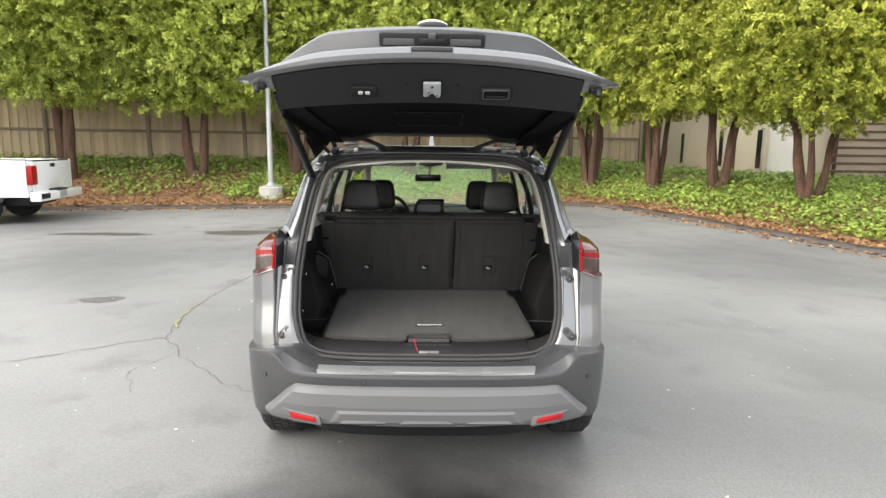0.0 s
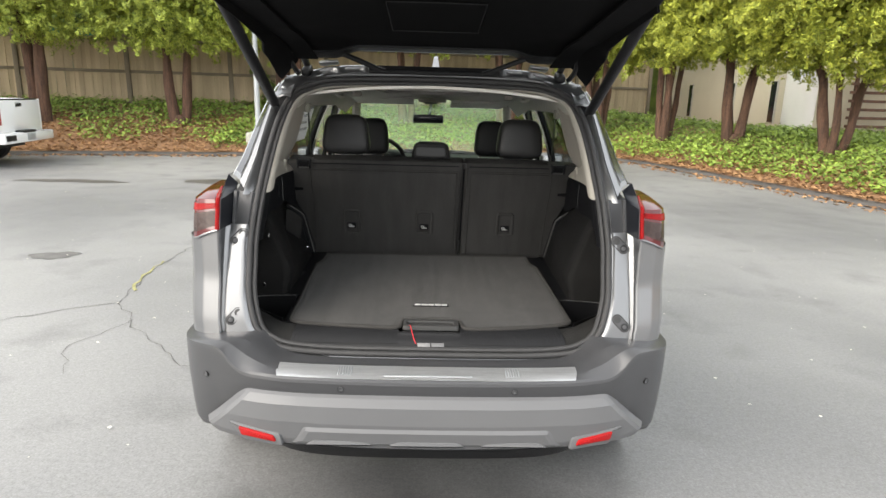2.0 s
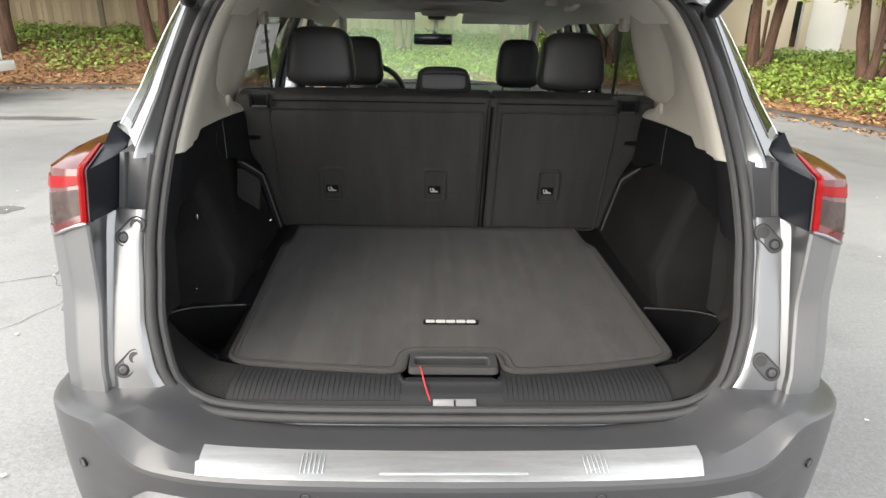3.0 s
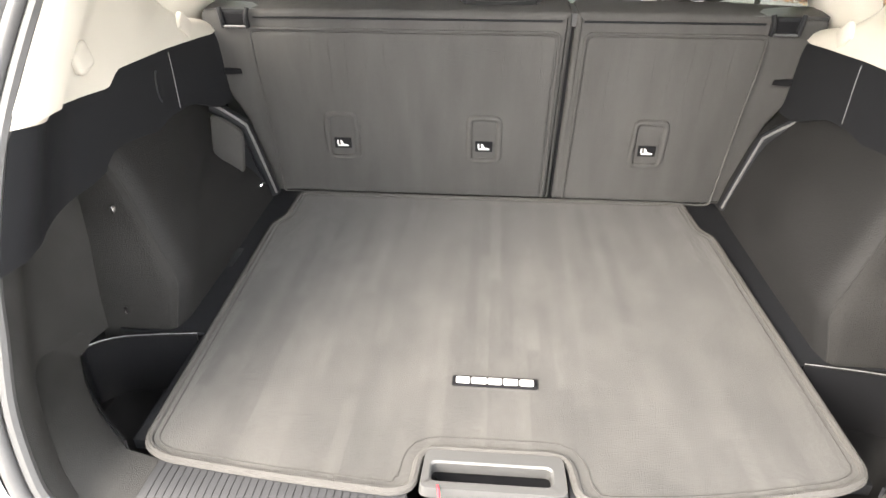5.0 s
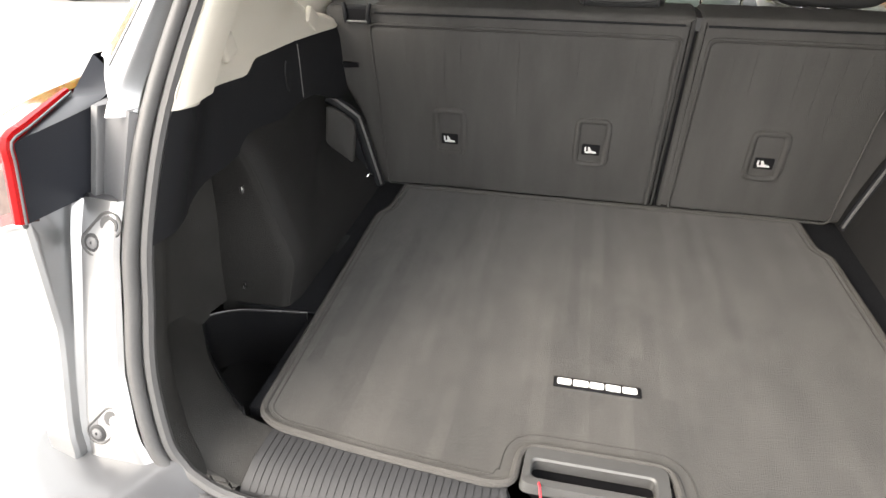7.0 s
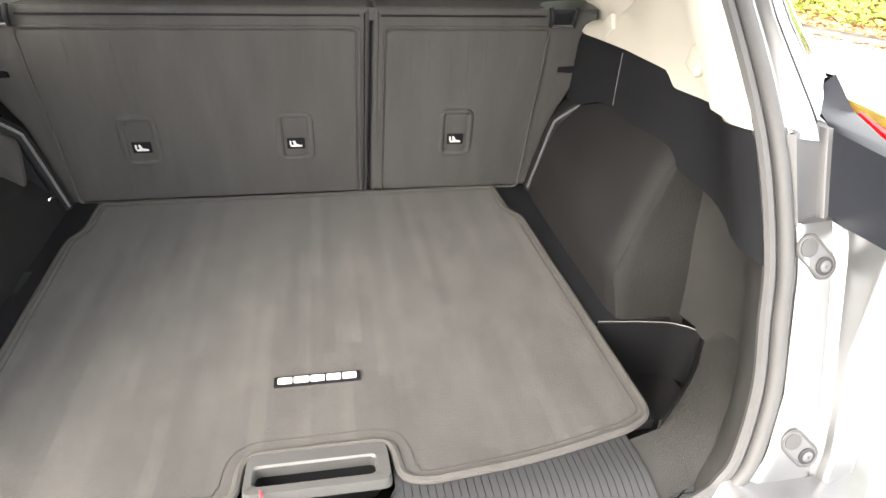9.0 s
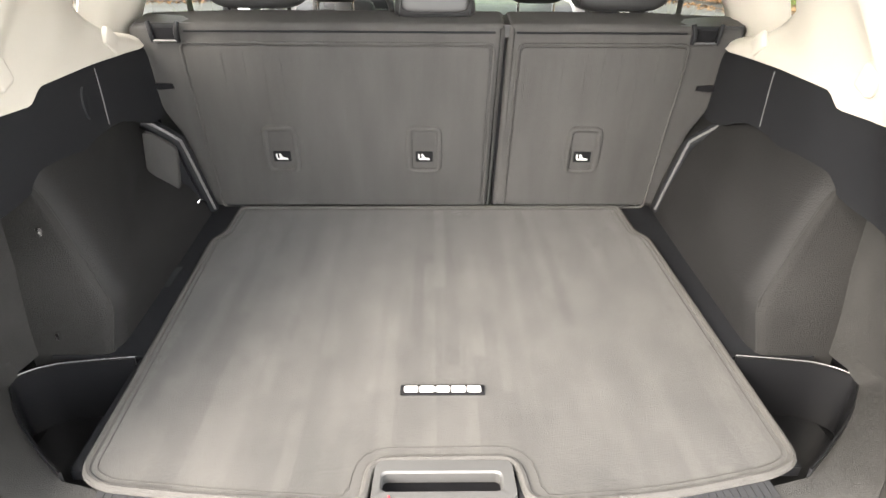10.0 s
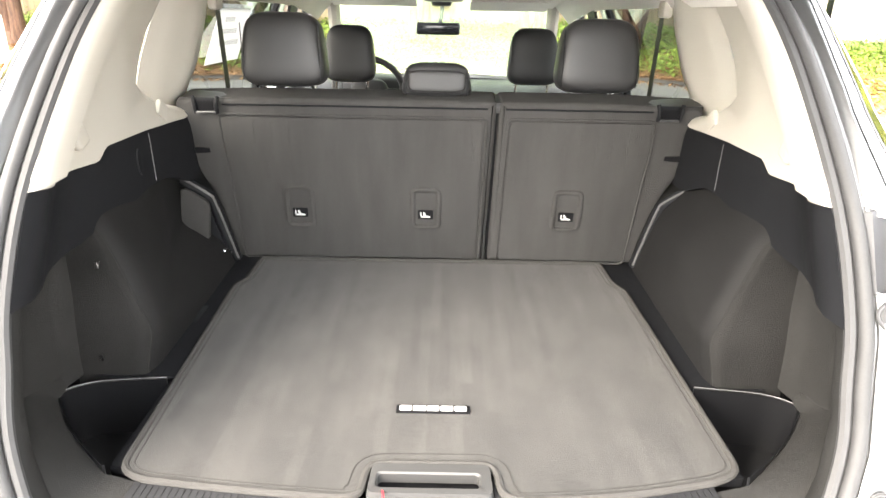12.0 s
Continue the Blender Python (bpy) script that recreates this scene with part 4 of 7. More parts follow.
for s in (-1, 1):
    # silver inner jamb
    def jamb(u, v):
        z = lerp(0.752, 1.140, v)
        lo, hi = open_x(z) + 0.004, jamb_x(z)
        if v < 0.08:
            z -= 0.016 * u * (1 - v / 0.08)
        x = lerp(lo, hi, u)
        y = rear_y(z) + lerp(0.004, 0.012, u) + 0.012 * max(0, (u - 0.88) / 0.12) ** 2 + 0.008 * max(0, (0.12 - u) / 0.12) ** 2
        return s * x, y, z

    jb = part("door_jamb", sheet(jamb, 12, 26, 0.004), M_PAINT, car, "bright silver painted door jamb")
    for z, x in ((1.097, 0.706), (0.819, 0.711)):
        # a lozenge seat: rubber stop at its lower outer end, plugged hole at the upper inner end
        M2 = Matrix.Translation((s * x, rear_y(z) + 0.0078, z)) @ Matrix.Rotation(radians(-(17 if z > 1 else 13)), 4, "X") @ FRONT @ Matrix.Rotation(radians(-46 * s), 4, "Z")
        k_out = -0.019 if s < 0 else 0.019
        out = []
        for k in range(24):
            a = 2 * math.pi * k / 24
            out.append((math.copysign(0.019, math.cos(a)) + 0.018 * math.cos(a), 0.018 * math.sin(a)))
        dish = part("bump_stop_seat", slab(out, 0.002, M2, 0.001), M_GREYP, jb)
        part("seat_rim", tube([M2 @ Vector((q[0], q[1], 0.0015)) for q in out], 0.0021, 6, True), M_RUBBER, dish)
        part("bump_stop", lathe([(0.0135, 0), (0.0135, 0.0015), (0.011, 0.0025), (0.007, 0.0025), (0.006, 0.0005)], seg=18), M_BLACK, dish).matrix_local = M2 @ Matrix.Translation((k_out, 0, 0.002))
        part("stop_centre", lathe([(0.0085, 0), (0.0085, 0.0035), (0.006, 0.0045), (0.0025, 0.0045), (0.002, 0.0025)], seg=18), M_GREYP, dish).matrix_local = M2 @ Matrix.Translation((k_out, 0, 0.002))
        part("plug_hole", lathe([(0.0135, 0), (0.0135, 0.0015), (0.011, 0.002), (0.0, 0.0012)], seg=18), M_RUBBER, dish).matrix_local = M2 @ Matrix.Translation((-k_out, 0, 0.002))

    # painted corner and side up to the belt line
    def corner(u, v):
        k = u * 8
        i = min(int(k), 7)
        px = [0.75, 0.760, 0.763, 0.768, 0.83, 0.874, 0.900, 0.912, 0.916]
        z = lerp(0.70, lamp_low(lerp(px[i], px[i + 1], k - i)), v)
        j = jamb_x(z)
        px[0] = j - 0.002
        px[1] = lerp(j, 0.763, 0.75)
        c = corner_y(z)
        py = [rear_y(z) + 0.018, max(c + 0.016, rear_y(z) + 0.008), c + 0.005, c, c + 0.020, c + 0.056, c + 0.11, c + 0.22, 0.62]
        dent = 0.006 * math.exp(-((z - 0.76) / 0.03) ** 2)
        return s * (lerp(px[i], px[i + 1], k - i) - dent), lerp(py[i], py[i + 1], k - i), z

    part("corner_panel", sheet(corner, 56, 18), M_PAINT, car, "gunmetal painted rear corner panel")

    # recessed block between jamb and lamp
    def block(u, v):
        z = lerp(1.136, 1.254, v)
        return s * lerp(open_x(z) + 0.004, 0.744, u), lerp(0.345, 0.388, v) - 0.03 * (1 - u) ** 2 - 0.012 * smooth((u - 0.78) / 0.03) * (1 - smooth((u - 0.97) / 0.03)), z

    part("lamp_bracket", sheet(block, 30, 6, 0.012 * s), M_GREYP, car, "grey plastic block beside the lamp")
    part("bracket_top", sheet(lambda u, v: tuple(Vector(block(u, 1.0)).lerp(Vector((s * lerp(open_x(1.254) + 0.004, 0.744, u), 0.47, 1.262)), v)), 8, 3), M_GREYP, car)
    part("bracket_shelf", sheet(lambda u, v: tuple(Vector(jamb(u, 1.0)).lerp(Vector(block(u, 0.0)), v)), 8, 3), M_GREYP, car)

    # dark panel between lamp and block
    lamp_edge = [(0.758, 0.238, 1.134), (0.754, 0.252, 1.240), (0.786, 0.398, 1.264), (0.782, 0.450, 1.308)]
    brk_edge = [(0.742, 0.352, 1.136), (0.744, 0.386, 1.252), (0.744, 0.420, 1.262), (0.746, 0.448, 1.275)]

    def along(pts, t):
        k = t * (len(pts) - 1)
        i = min(int(k), len(pts) - 2)
        p = Vector(pts[i]).lerp(Vector(pts[i + 1]), k - i)
        return Vector((s * p.x, p.y, p.z))

    def infill(u, v):
        p = along(lamp_edge, v).lerp(along(brk_edge, v), u)
        p.y += 0.012 * math.sin(u * math.pi) * (1 - v)
        return p

    part("lamp_infill", sheet(infill, 8, 18, 0.006), M_INFILL, car, "dark panel inside the lamp")

    # tail lamp: red upper band and smoky lower lens
    def lamp_skin(u, v, lo, hi):
        # u from the inner edge round the corner to the side; v up
        pts = [(0.760, 0.234), (0.80, 0.240), (0.842, 0.256), (0.868, 0.288), (0.884, 0.36), (0.892, 0.48)]
        k = u * 5
        i = min(int(k), 4)
        x, y = lerp(pts[i][0], pts[i + 1][0], k - i), lerp(pts[i][1], pts[i + 1][1], k - i)
        z = lerp(lamp_low(x), lerp(1.238, 1.236, min(1, u * 1.5)), lerp(lo, hi, v))
        up_ = max(0, (z - 1.13))
        return s * (x + (0.014 * (1 - u) - 0.10 * u * up_) * up_ / 0.08), y + up_ * 0.35, z

    lamp = part("tail_lamp", sheet(lambda u, v: lamp_skin(u, v, 0.0, 0.62), 26, 8, 0.02 * s), M_LENS, car, "smoky lower lens of the tail lamp")
    part("red_lens", sheet(lambda u, v: lamp_skin(u, v, 0.62, 1.0), 26, 6, 0.02 * s), M_REDTOP, lamp, "dark red upper lens")
    part("light_band", sheet(lambda u, v: tuple(Vector(lamp_skin(u * 0.72, v, 0.70, 0.88)) + Vector((s * 0.001, -0.003, 0))), 18, 3, 0.004 * s), M_RED, lamp, "bright red light band")
    part("lower_edge", sheet(lambda u, v: tuple(Vector(lamp_skin(u * 0.8, v, 0.0, 0.13)) + Vector((s * 0.001, -0.003, 0))), 18, 2, 0.004 * s), M_REDTOP, lamp, "dark red lower edge")
    blade = spline([tuple(along(lamp_edge, q / 12) + Vector((s * 0.005, -0.006, 0.003))) for q in range(9)], 3)
    part("light_blade", tube(blade, [0.0085] * 17 + [lerp(0.0085, 0.005, q / (len(blade) - 18)) for q in range(len(blade) - 17)], 8), M_RED, lamp, "red light guide")
    part("blade_edge", tube([p + Vector((-s * 0.009, -0.001, 0.0)) for p in blade], 0.0018, 6), M_GREYP, lamp)

    # sloping top of the lamp running up to the pillar
    def lamp_top(u, v):
        a = Vector(lamp_skin(u, 1.0, 0, 1))
        c = Vector((s * lerp(0.788, 0.850, u), lerp(0.41, 0.62, u), lerp(1.268, 1.262, u)))
        p = a.lerp(c, v)
        p.z += 0.012 * math.sin(v * math.pi)
        return p

    part("lamp_top", sheet(lamp_top, 20, 10, 0.01 * s), M_REDTOP, lamp, "dark red top lens")
    part("lamp_shoulder", sheet(lambda u, v: tuple(Vector(lamp_top(u, 1.0)).lerp(Vector((s * lerp(0.782, 0.81, u), lerp(0.45, 0.72, u), lerp(1.308, 1.30, u))), v)), 12, 4), M_GLOSSBLK, lamp, "black shoulder over the lamp")
    part("lamp_lip", tube(spline([lamp_skin(q / 6, 0, -0.03, -0.03) for q in range(7)], 3), 0.005, 8), M_PAINT, lamp)

    # D pillar: silver strip by the seal, dark panel outside, bright edge
    def strip(u, v):
        z = lerp(1.245, 1.685, v)
        return s * lerp(open_x(z) + 0.006, max(jamb_x(z), open_x(z) + 0.02), u), rear_y(z) + 0.018 - 0.022 * math.sin(u * 1.57), z

    part("pillar_jamb", sheet(strip, 8, 22, 0.004), M_PAINT, car, "silver painted pillar jamb")

    def garnish(u, v):
        z = lerp(lerp(1.256, 1.306, smooth(u * 5 / 3)), 1.655, v)
        a = max(jamb_x(z), open_x(z) + 0.012)
        o = max(skin_x(z), a + 0.028)
        px = [a, a + 0.004, lerp(a, o, 0.42), o, o + 0.012, o + 0.03]
        py = [rear_y(z) + 0.010, rear_y(z) - 0.004, rear_y(z) + 0.004, rear_y(z) + 0.045, rear_y(z) + 0.14, rear_y(z) + 0.32]
        k = u * 5
        i = min(int(k), 4)
        return s * lerp(px[i], px[i + 1], k - i), lerp(py[i], py[i + 1], k - i), z

    part("pillar_panel", sheet(garnish, 40, 20), M_PAINT, car, "dark glossy panel on the rear pillar")
    part("pillar_foot", sheet(lambda u, v: tuple(Vector(garnish(u * 0.62, 0.0)) + Vector((0, 0.07 * v, -0.012 * math.sin(v * 1.57)))), 16, 4), M_INFILL, car)
    part("pillar_glass", sheet(lambda u, v: tuple(Vector(garnish(lerp(0.43, 0.585, u), lerp(0.05, 0.97, v))) + Vector((0, -0.003, 0))), 8, 16, 0.002 * s), M_GLOSSBLK, car, "gloss black inlay of the pillar")
    part("pillar_edge", tube([tuple(Vector(garnish(0.605, k / 14)) + Vector((0, -0.002, 0))) for k in range(15)], 0.0028, 6), M_BRIGHT, car)
    part("pillar_line", tube([tuple(Vector(garnish(0.40, lerp(0.03, 1, k / 14))) + Vector((0, -0.001, 0))) for k in range(15)], 0.0018, 6), M_PAINT, car)
    # side of the body
    def low_edge(y):
        z = 0.27
        for c in (AXLE_R, AXLE_F):
            if abs(y - c) < 0.42:
                z = max(z, HUB + math.sqrt(0.42 ** 2 - (y - c) ** 2))
        return z

    def side_x(y, z):
        x = 0.916 - 0.05 * max(0, (0.62 - z) / 0.35) ** 2 - 0.06 * max(0, (z - 0.92) / 0.2) ** 2 - 0.010 * math.exp(-((z - 0.86) / 0.03) ** 2)
        return x - 0.14 * max(0, (y - 3.9) / 0.65) ** 2

    def panel(y0, y1, z_top):
        return sheet(lambda u, v: (s * side_x(lerp(y0, y1, u), lerp(low_edge(lerp(y0, y1, u)), z_top(lerp(y0, y1, u)), v)), lerp(y0, y1, u), lerp(low_edge(lerp(y0, y1, u)), z_top(lerp(y0, y1, u)), v)), 40, 14, 0.012 * s)

    belt = curve_at([0.5, 1.0, 2.0, 3.3, 3.7, 4.5], [1.20, 1.12, 1.10, 1.10, 1.10, 0.90])
    part("quarter_panel", panel(0.46, 1.62, belt), M_PAINT, car)
    for y0, y1 in ((1.628, 2.55), (2.558, 3.42)):
        door = part("side_door", panel(y0, y1, belt), M_PAINT, car)
        part("door_handle", box((0.03, 0.2, 0.03), (s * 0.925, y0 + 0.17, 0.99), 0.012), M_PAINT, door)
    part("front_wing", panel(3.428, 4.52, belt), M_PAINT, car)
    part("sill_cladding", sheet(lambda u, v: (s * (0.905 - 0.03 * (1 - v)), lerp(1.42, 3.24, u), lerp(0.24, 0.40, v)), 10, 4, 0.02 * s), M_BLACK, car)

    # greenhouse
    def gh(y, z):
        x = float(np.interp(z, [1.0, 1.1, 1.25, 1.4, 1.6, 1.70], [0.885, 0.868, 0.842, 0.795, 0.705, 0.60]))
        return x - 0.075 * max(0, (1.05 - y) / 0.5) ** 2

    def window(y0a, y0b, y1a, y1b, z_hi):
        def f(u, v):
            y = lerp(lerp(y0a, y0b, v), lerp(y1a, y1b, v), u)
            z = lerp(belt(y) + 0.01, z_hi, v)
            return s * gh(y, z), y, z
        return f

    for nm, w, g_ in (("quarter_window", window(0.86, 1.02, 1.30, 1.36, 1.565), M_PRIVACY), ("rear_door_window", window(1.44, 1.44, 2.36, 2.36, 1.60), M_PRIVACY), ("front_door_window", window(2.48, 2.46, 3.42, 2.92, 1.60), M_GLASS)):
        o = part(nm, sheet(w, 12, 8), g_, car)
        o.visible_shadow = False
        pts = [w(u / 6, 0) for u in range(7)] + [w(1, v / 4) for v in range(1, 5)] + [w(1 - u / 6, 1) for u in range(1, 7)] + [w(0, 1 - v / 4) for v in range(1, 4)]
        part("window_frame", tube(pts, 0.013, 6, True), M_BLACK, o)
    for a in (window(1.32, 1.38, 1.43, 1.43, 1.60), window(2.37, 2.37, 2.47, 2.45, 1.60), window(3.43, 2.93, 3.55, 3.02, 1.60)):
        part("window_pillar", sheet(a, 3, 8, 0.02 * s), M_GLOSSBLK, car)
    part("upper_quarter", sheet(lambda u, v: (s * (gh(lerp(0.62, lerp(0.86, 1.02, v), u), lerp(1.14, 1.57, v)) + 0.004), max(lerp(0.62, lerp(0.86, 1.02, v), u), rear_y(lerp(1.14, 1.57, v)) + 0.14), lerp(1.14, 1.57, v)), 8, 10, 0.01 * s), M_PAINT, car)
    part("roof_rail_panel", sheet(lambda u, v: (s * lerp(gh(1.5, 1.565), 0.60, v), lerp(0.92, 3.0, u), lerp(1.565, 1.705, math.sin(v * 1.57)) - 0.06 * max(0, (lerp(0.92, 3.0, u) - 2.2) / 0.8) ** 2), 20, 6, 0.01 * s), M_PAINT, car)
    mir = part("door_mirror", box((0.2, 0.14, 0.14), (s * 1.0, 3.25, 1.12), 0.04), M_PAINT, car)
    part("mirror_glass", box((0.15, 0.008, 0.1), (s * 1.0, 3.176, 1.12), 0.003), M_BRIGHT, mir)

    # wheels
    for yc in (AXLE_R, AXLE_F):
        T = [(0.21, -0.105), (0.30, -0.118), (0.345, -0.112), (0.362, -0.085), (0.362, 0.085), (0.345, 0.112), (0.30, 0.118), (0.21, 0.105)]
        wh = part("wheel", lathe([(0.03, -0.07), (0.20, -0.09), (0.225, -0.10), (0.225, 0.10), (0.20, 0.09), (0.03, 0.07)], (s * 0.855, yc, HUB), (0, 90, 0), 32), M_RIM, car)
        part("tyre", lathe(T, (s * 0.855, yc, HUB), (0, 90, 0), 56), M_TYRE, wh, "black tyre with a blocky tread")
        bm = None
        for k in range(56):
            a = 2 * math.pi * k / 56
            for q, off in ((-0.066, 0), (-0.022, 0.5), (0.022, 0), (0.066, 0.5)):
                t = a + off * 2 * math.pi / 56
                bm = box((0.036, 0.030, 0.012), (s * 0.855 + q, yc + 0.364 * math.sin(t), HUB + 0.364 * math.cos(t)), 0, (-math.degrees(t), 0, 0), bm=bm)
        part("tread", bm, M_TYRE, wh)
        bm = None
        for k in range(5):
            bm = box((0.03, 0.06, 0.19), (0, 0, 0.11), 0.012, bm=bm)
            bmesh.ops.rotate(bm, cent=(0, 0, 0), matrix=Matrix.Rotation(radians(72), 3, "X"), verts=bm.verts)
        bmesh.ops.translate(bm, vec=(s * 0.955, yc, HUB), verts=bm.verts)
        part("spokes", bm, M_RIM, wh)
        part("wheel_liner", sheet(lambda u, v: (s * lerp(0.60, 0.90, v), yc + 0.41 * math.cos(u * math.pi), HUB + 0.41 * math.sin(u * math.pi)), 18, 3, 0.01), M_BLACK, car)

# roof with the opening of the sunroof, windscreen, bonnet, nose
def roof_z(x, y):
    return 1.722 - 0.05 * (x / 0.6) ** 2 - 0.075 * max(0, (y - 2.1) / 0.9) ** 2


def roof_strip(x0, x1, y0, y1, th=0.02):
    return sheet(lambda u, v: (lerp(x0, x1, u), lerp(y0, y1, v), roof_z(lerp(x0, x1, u), lerp(y0, y1, v))), 10, 10, th)


bm = roof_strip(-0.62, 0.62, 0.90, 1.45)
for a in ((-0.62, -0.40, 1.45, 2.55), (0.40, 0.62, 1.45, 2.55), (-0.62, 0.62, 2.55, 3.0)):
    bm = merge(bm, roof_strip(*a))
part("roof", bm, M_PAINT, car)
part("sunroof_glass", roof_strip(-0.40, 0.40, 1.45, 2.55, 0.006), pbr("dark roof glass", (0.01, 0.01, 0.012), 0.08, 0, 0.05, bump=0, coat=1), car, "dark glass of the sunroof")
ws = part("windscreen", sheet(lambda u, v: (lerp(-1, 1, u) * lerp(0.72, 0.60, v), lerp(3.72, 2.96, v) - 0.10 * (2 * u - 1) ** 2 * (1 - v), lerp(1.14, 1.655, v) - 0.03 * (2 * u - 1) ** 2 * v), 16, 10), M_SCREEN, car)
ws.visible_shadow = False
part("bonnet", sheet(lambda u, v: (lerp(-1, 1, u) * lerp(0.80, 0.70, v), lerp(3.60, 4.50, v), lerp(1.165, 0.95, v ** 1.6) - 0.06 * (2 * u - 1) ** 2), 16, 12, 0.02), M_PAINT, car)
part("front_bumper", sheet(lambda u, v: (lerp(-1, 1, u) * 0.86, 4.62 - 0.34 * (2 * u - 1) ** 4 - 0.12 * (1 - math.sin(v * 3.1416)) * 0.5, lerp(0.26, 0.88, v)), 24, 10, 0.03), M_PAINT, car)
part("grille", box((0.7, 0.04, 0.26), (0, 4.63, 0.66), 0.03), M_GLOSSBLK, car)
for s in (-1, 1):
    part("headlamp", box((0.3, 0.1, 0.1), (s * 0.66, 4.48, 0.82), 0.03, (0, 0, -s * 24)), M_LENS, car)
part("underbody", box((1.5, 3.9, 0.1), (0, 2.35, 0.30), 0.03), M_BLACK, car)
part("rear_crossmember", box((1.3, 0.12, 0.14), (0, 0.28, 0.42), 0.03), M_BLACK, car)

# ---- opening: seal, header, hinges, stays, tailgate ----
side_z = [0.76, 0.80, 0.90, 1.0, 1.1, 1.25, 1.42, 1.53, 1.60]


def loop(inset_, fwd):
    """The line round the rear opening, set inwards and forwards."""
    pts = [(x, rear_y(0.675) + fwd, 0.675 + inset_ + 0.012 * (x / 0.52) ** 4) for x in (-0.34, 0.0, 0.34)]
    pts += [(0.52 - inset_ * 0.3, rear_y(0.69) + fwd, 0.690 + inset_), (0.600 - inset_ * 0.8, rear_y(0.72) + fwd, 0.722 + inset_ * 0.7)]
    pts += [(open_x(z) - inset_, rear_y(z) + fwd, z) for z in side_z]
    top = [(0.548 - inset_ * 0.7, rear_y(1.655) + fwd, 1.655 - inset_ * 0.7), (0.43, rear_y(1.688) + fwd, 1.689 - inset_), (0.2, rear_y(1.697) + fwd, 1.698 - inset_), (0.0, rear_y(1.70) + fwd, 1.700 - inset_)]
    right = pts[1:] + top
    left = [(-x, y, z) for x, y, z in right[1:-1]][::-1]
    return spline(right + left, 5, True)


seal = part("opening_seal", tube(loop(0.012, 0.016), 0.0115, 10, True), M_RUBBER, car, "dark rubber seal round the opening")
part("seal_lip", tube(loop(0.030, 0.026), 0.0095, 8, True), M_RUBBER, seal)
part("seal_channel", tube(loop(-0.006, 0.026), 0.008, 8, True), M_PAINT, car)

# metal header above the opening
def header(u, v):
    k = 2 * u - 1
    y, z = curve_at([0, 0.45, 0.6, 1.0], [0.030, 0.048, 0.062, 0.125])(v), curve_at([0, 0.45, 0.6, 1.0], [1.700, 1.738, 1.744, 1.730])(v)
    # shallow pressed pockets either side of the middle
    pocket_ = smooth((abs(k) - 0.50) / 0.03) * (1 - smooth((abs(k) - 0.64) / 0.03)) + smooth((abs(k) - 0.70) / 0.03) * (1 - smooth((abs(k) - 0.82) / 0.03))
    return lerp(-0.60, 0.60, u), rear_y(1.70) + y + 0.010 * pocket_ * math.sin(min(1, v / 0.5) * math.pi), z - 0.060 * k ** 6


part("header", sheet(header, 120, 16, 0.006), M_PAINT, car, "silver painted metal header over the opening")
part("high_stop_trim", box((0.56, 0.03, 0.034), (0.0, 0.822, 1.722), 0.006, (-20, 0, 0)), M_BLACK, car, "black strip on the header")
part("strip_step", box((0.52, 0.012, 0.006), (0.0, 0.806, 1.722), 0.002, (-20, 0, 0)), M_TRIM, car)
fin = bmesh.new()
for y, z, w in ((1.02, 1.715, 0.012), (1.05, 1.782, 0.011), (1.08, 1.800, 0.009), (1.11, 1.803, 0.008), (1.18, 1.782, 0.010), (1.24, 1.745, 0.010), (1.28, 1.715, 0.004)):
    for q in (-1, 1):
        fin.verts.new((0.008 + q * w, y, z))
        fin.verts.new((0.008 + q * (w + 0.012), y, 1.712))
bmesh.ops.convex_hull(fin, input=fin.verts)
part("antenna", fin, M_PAINT, car, "silver grey fin antenna on the roof")
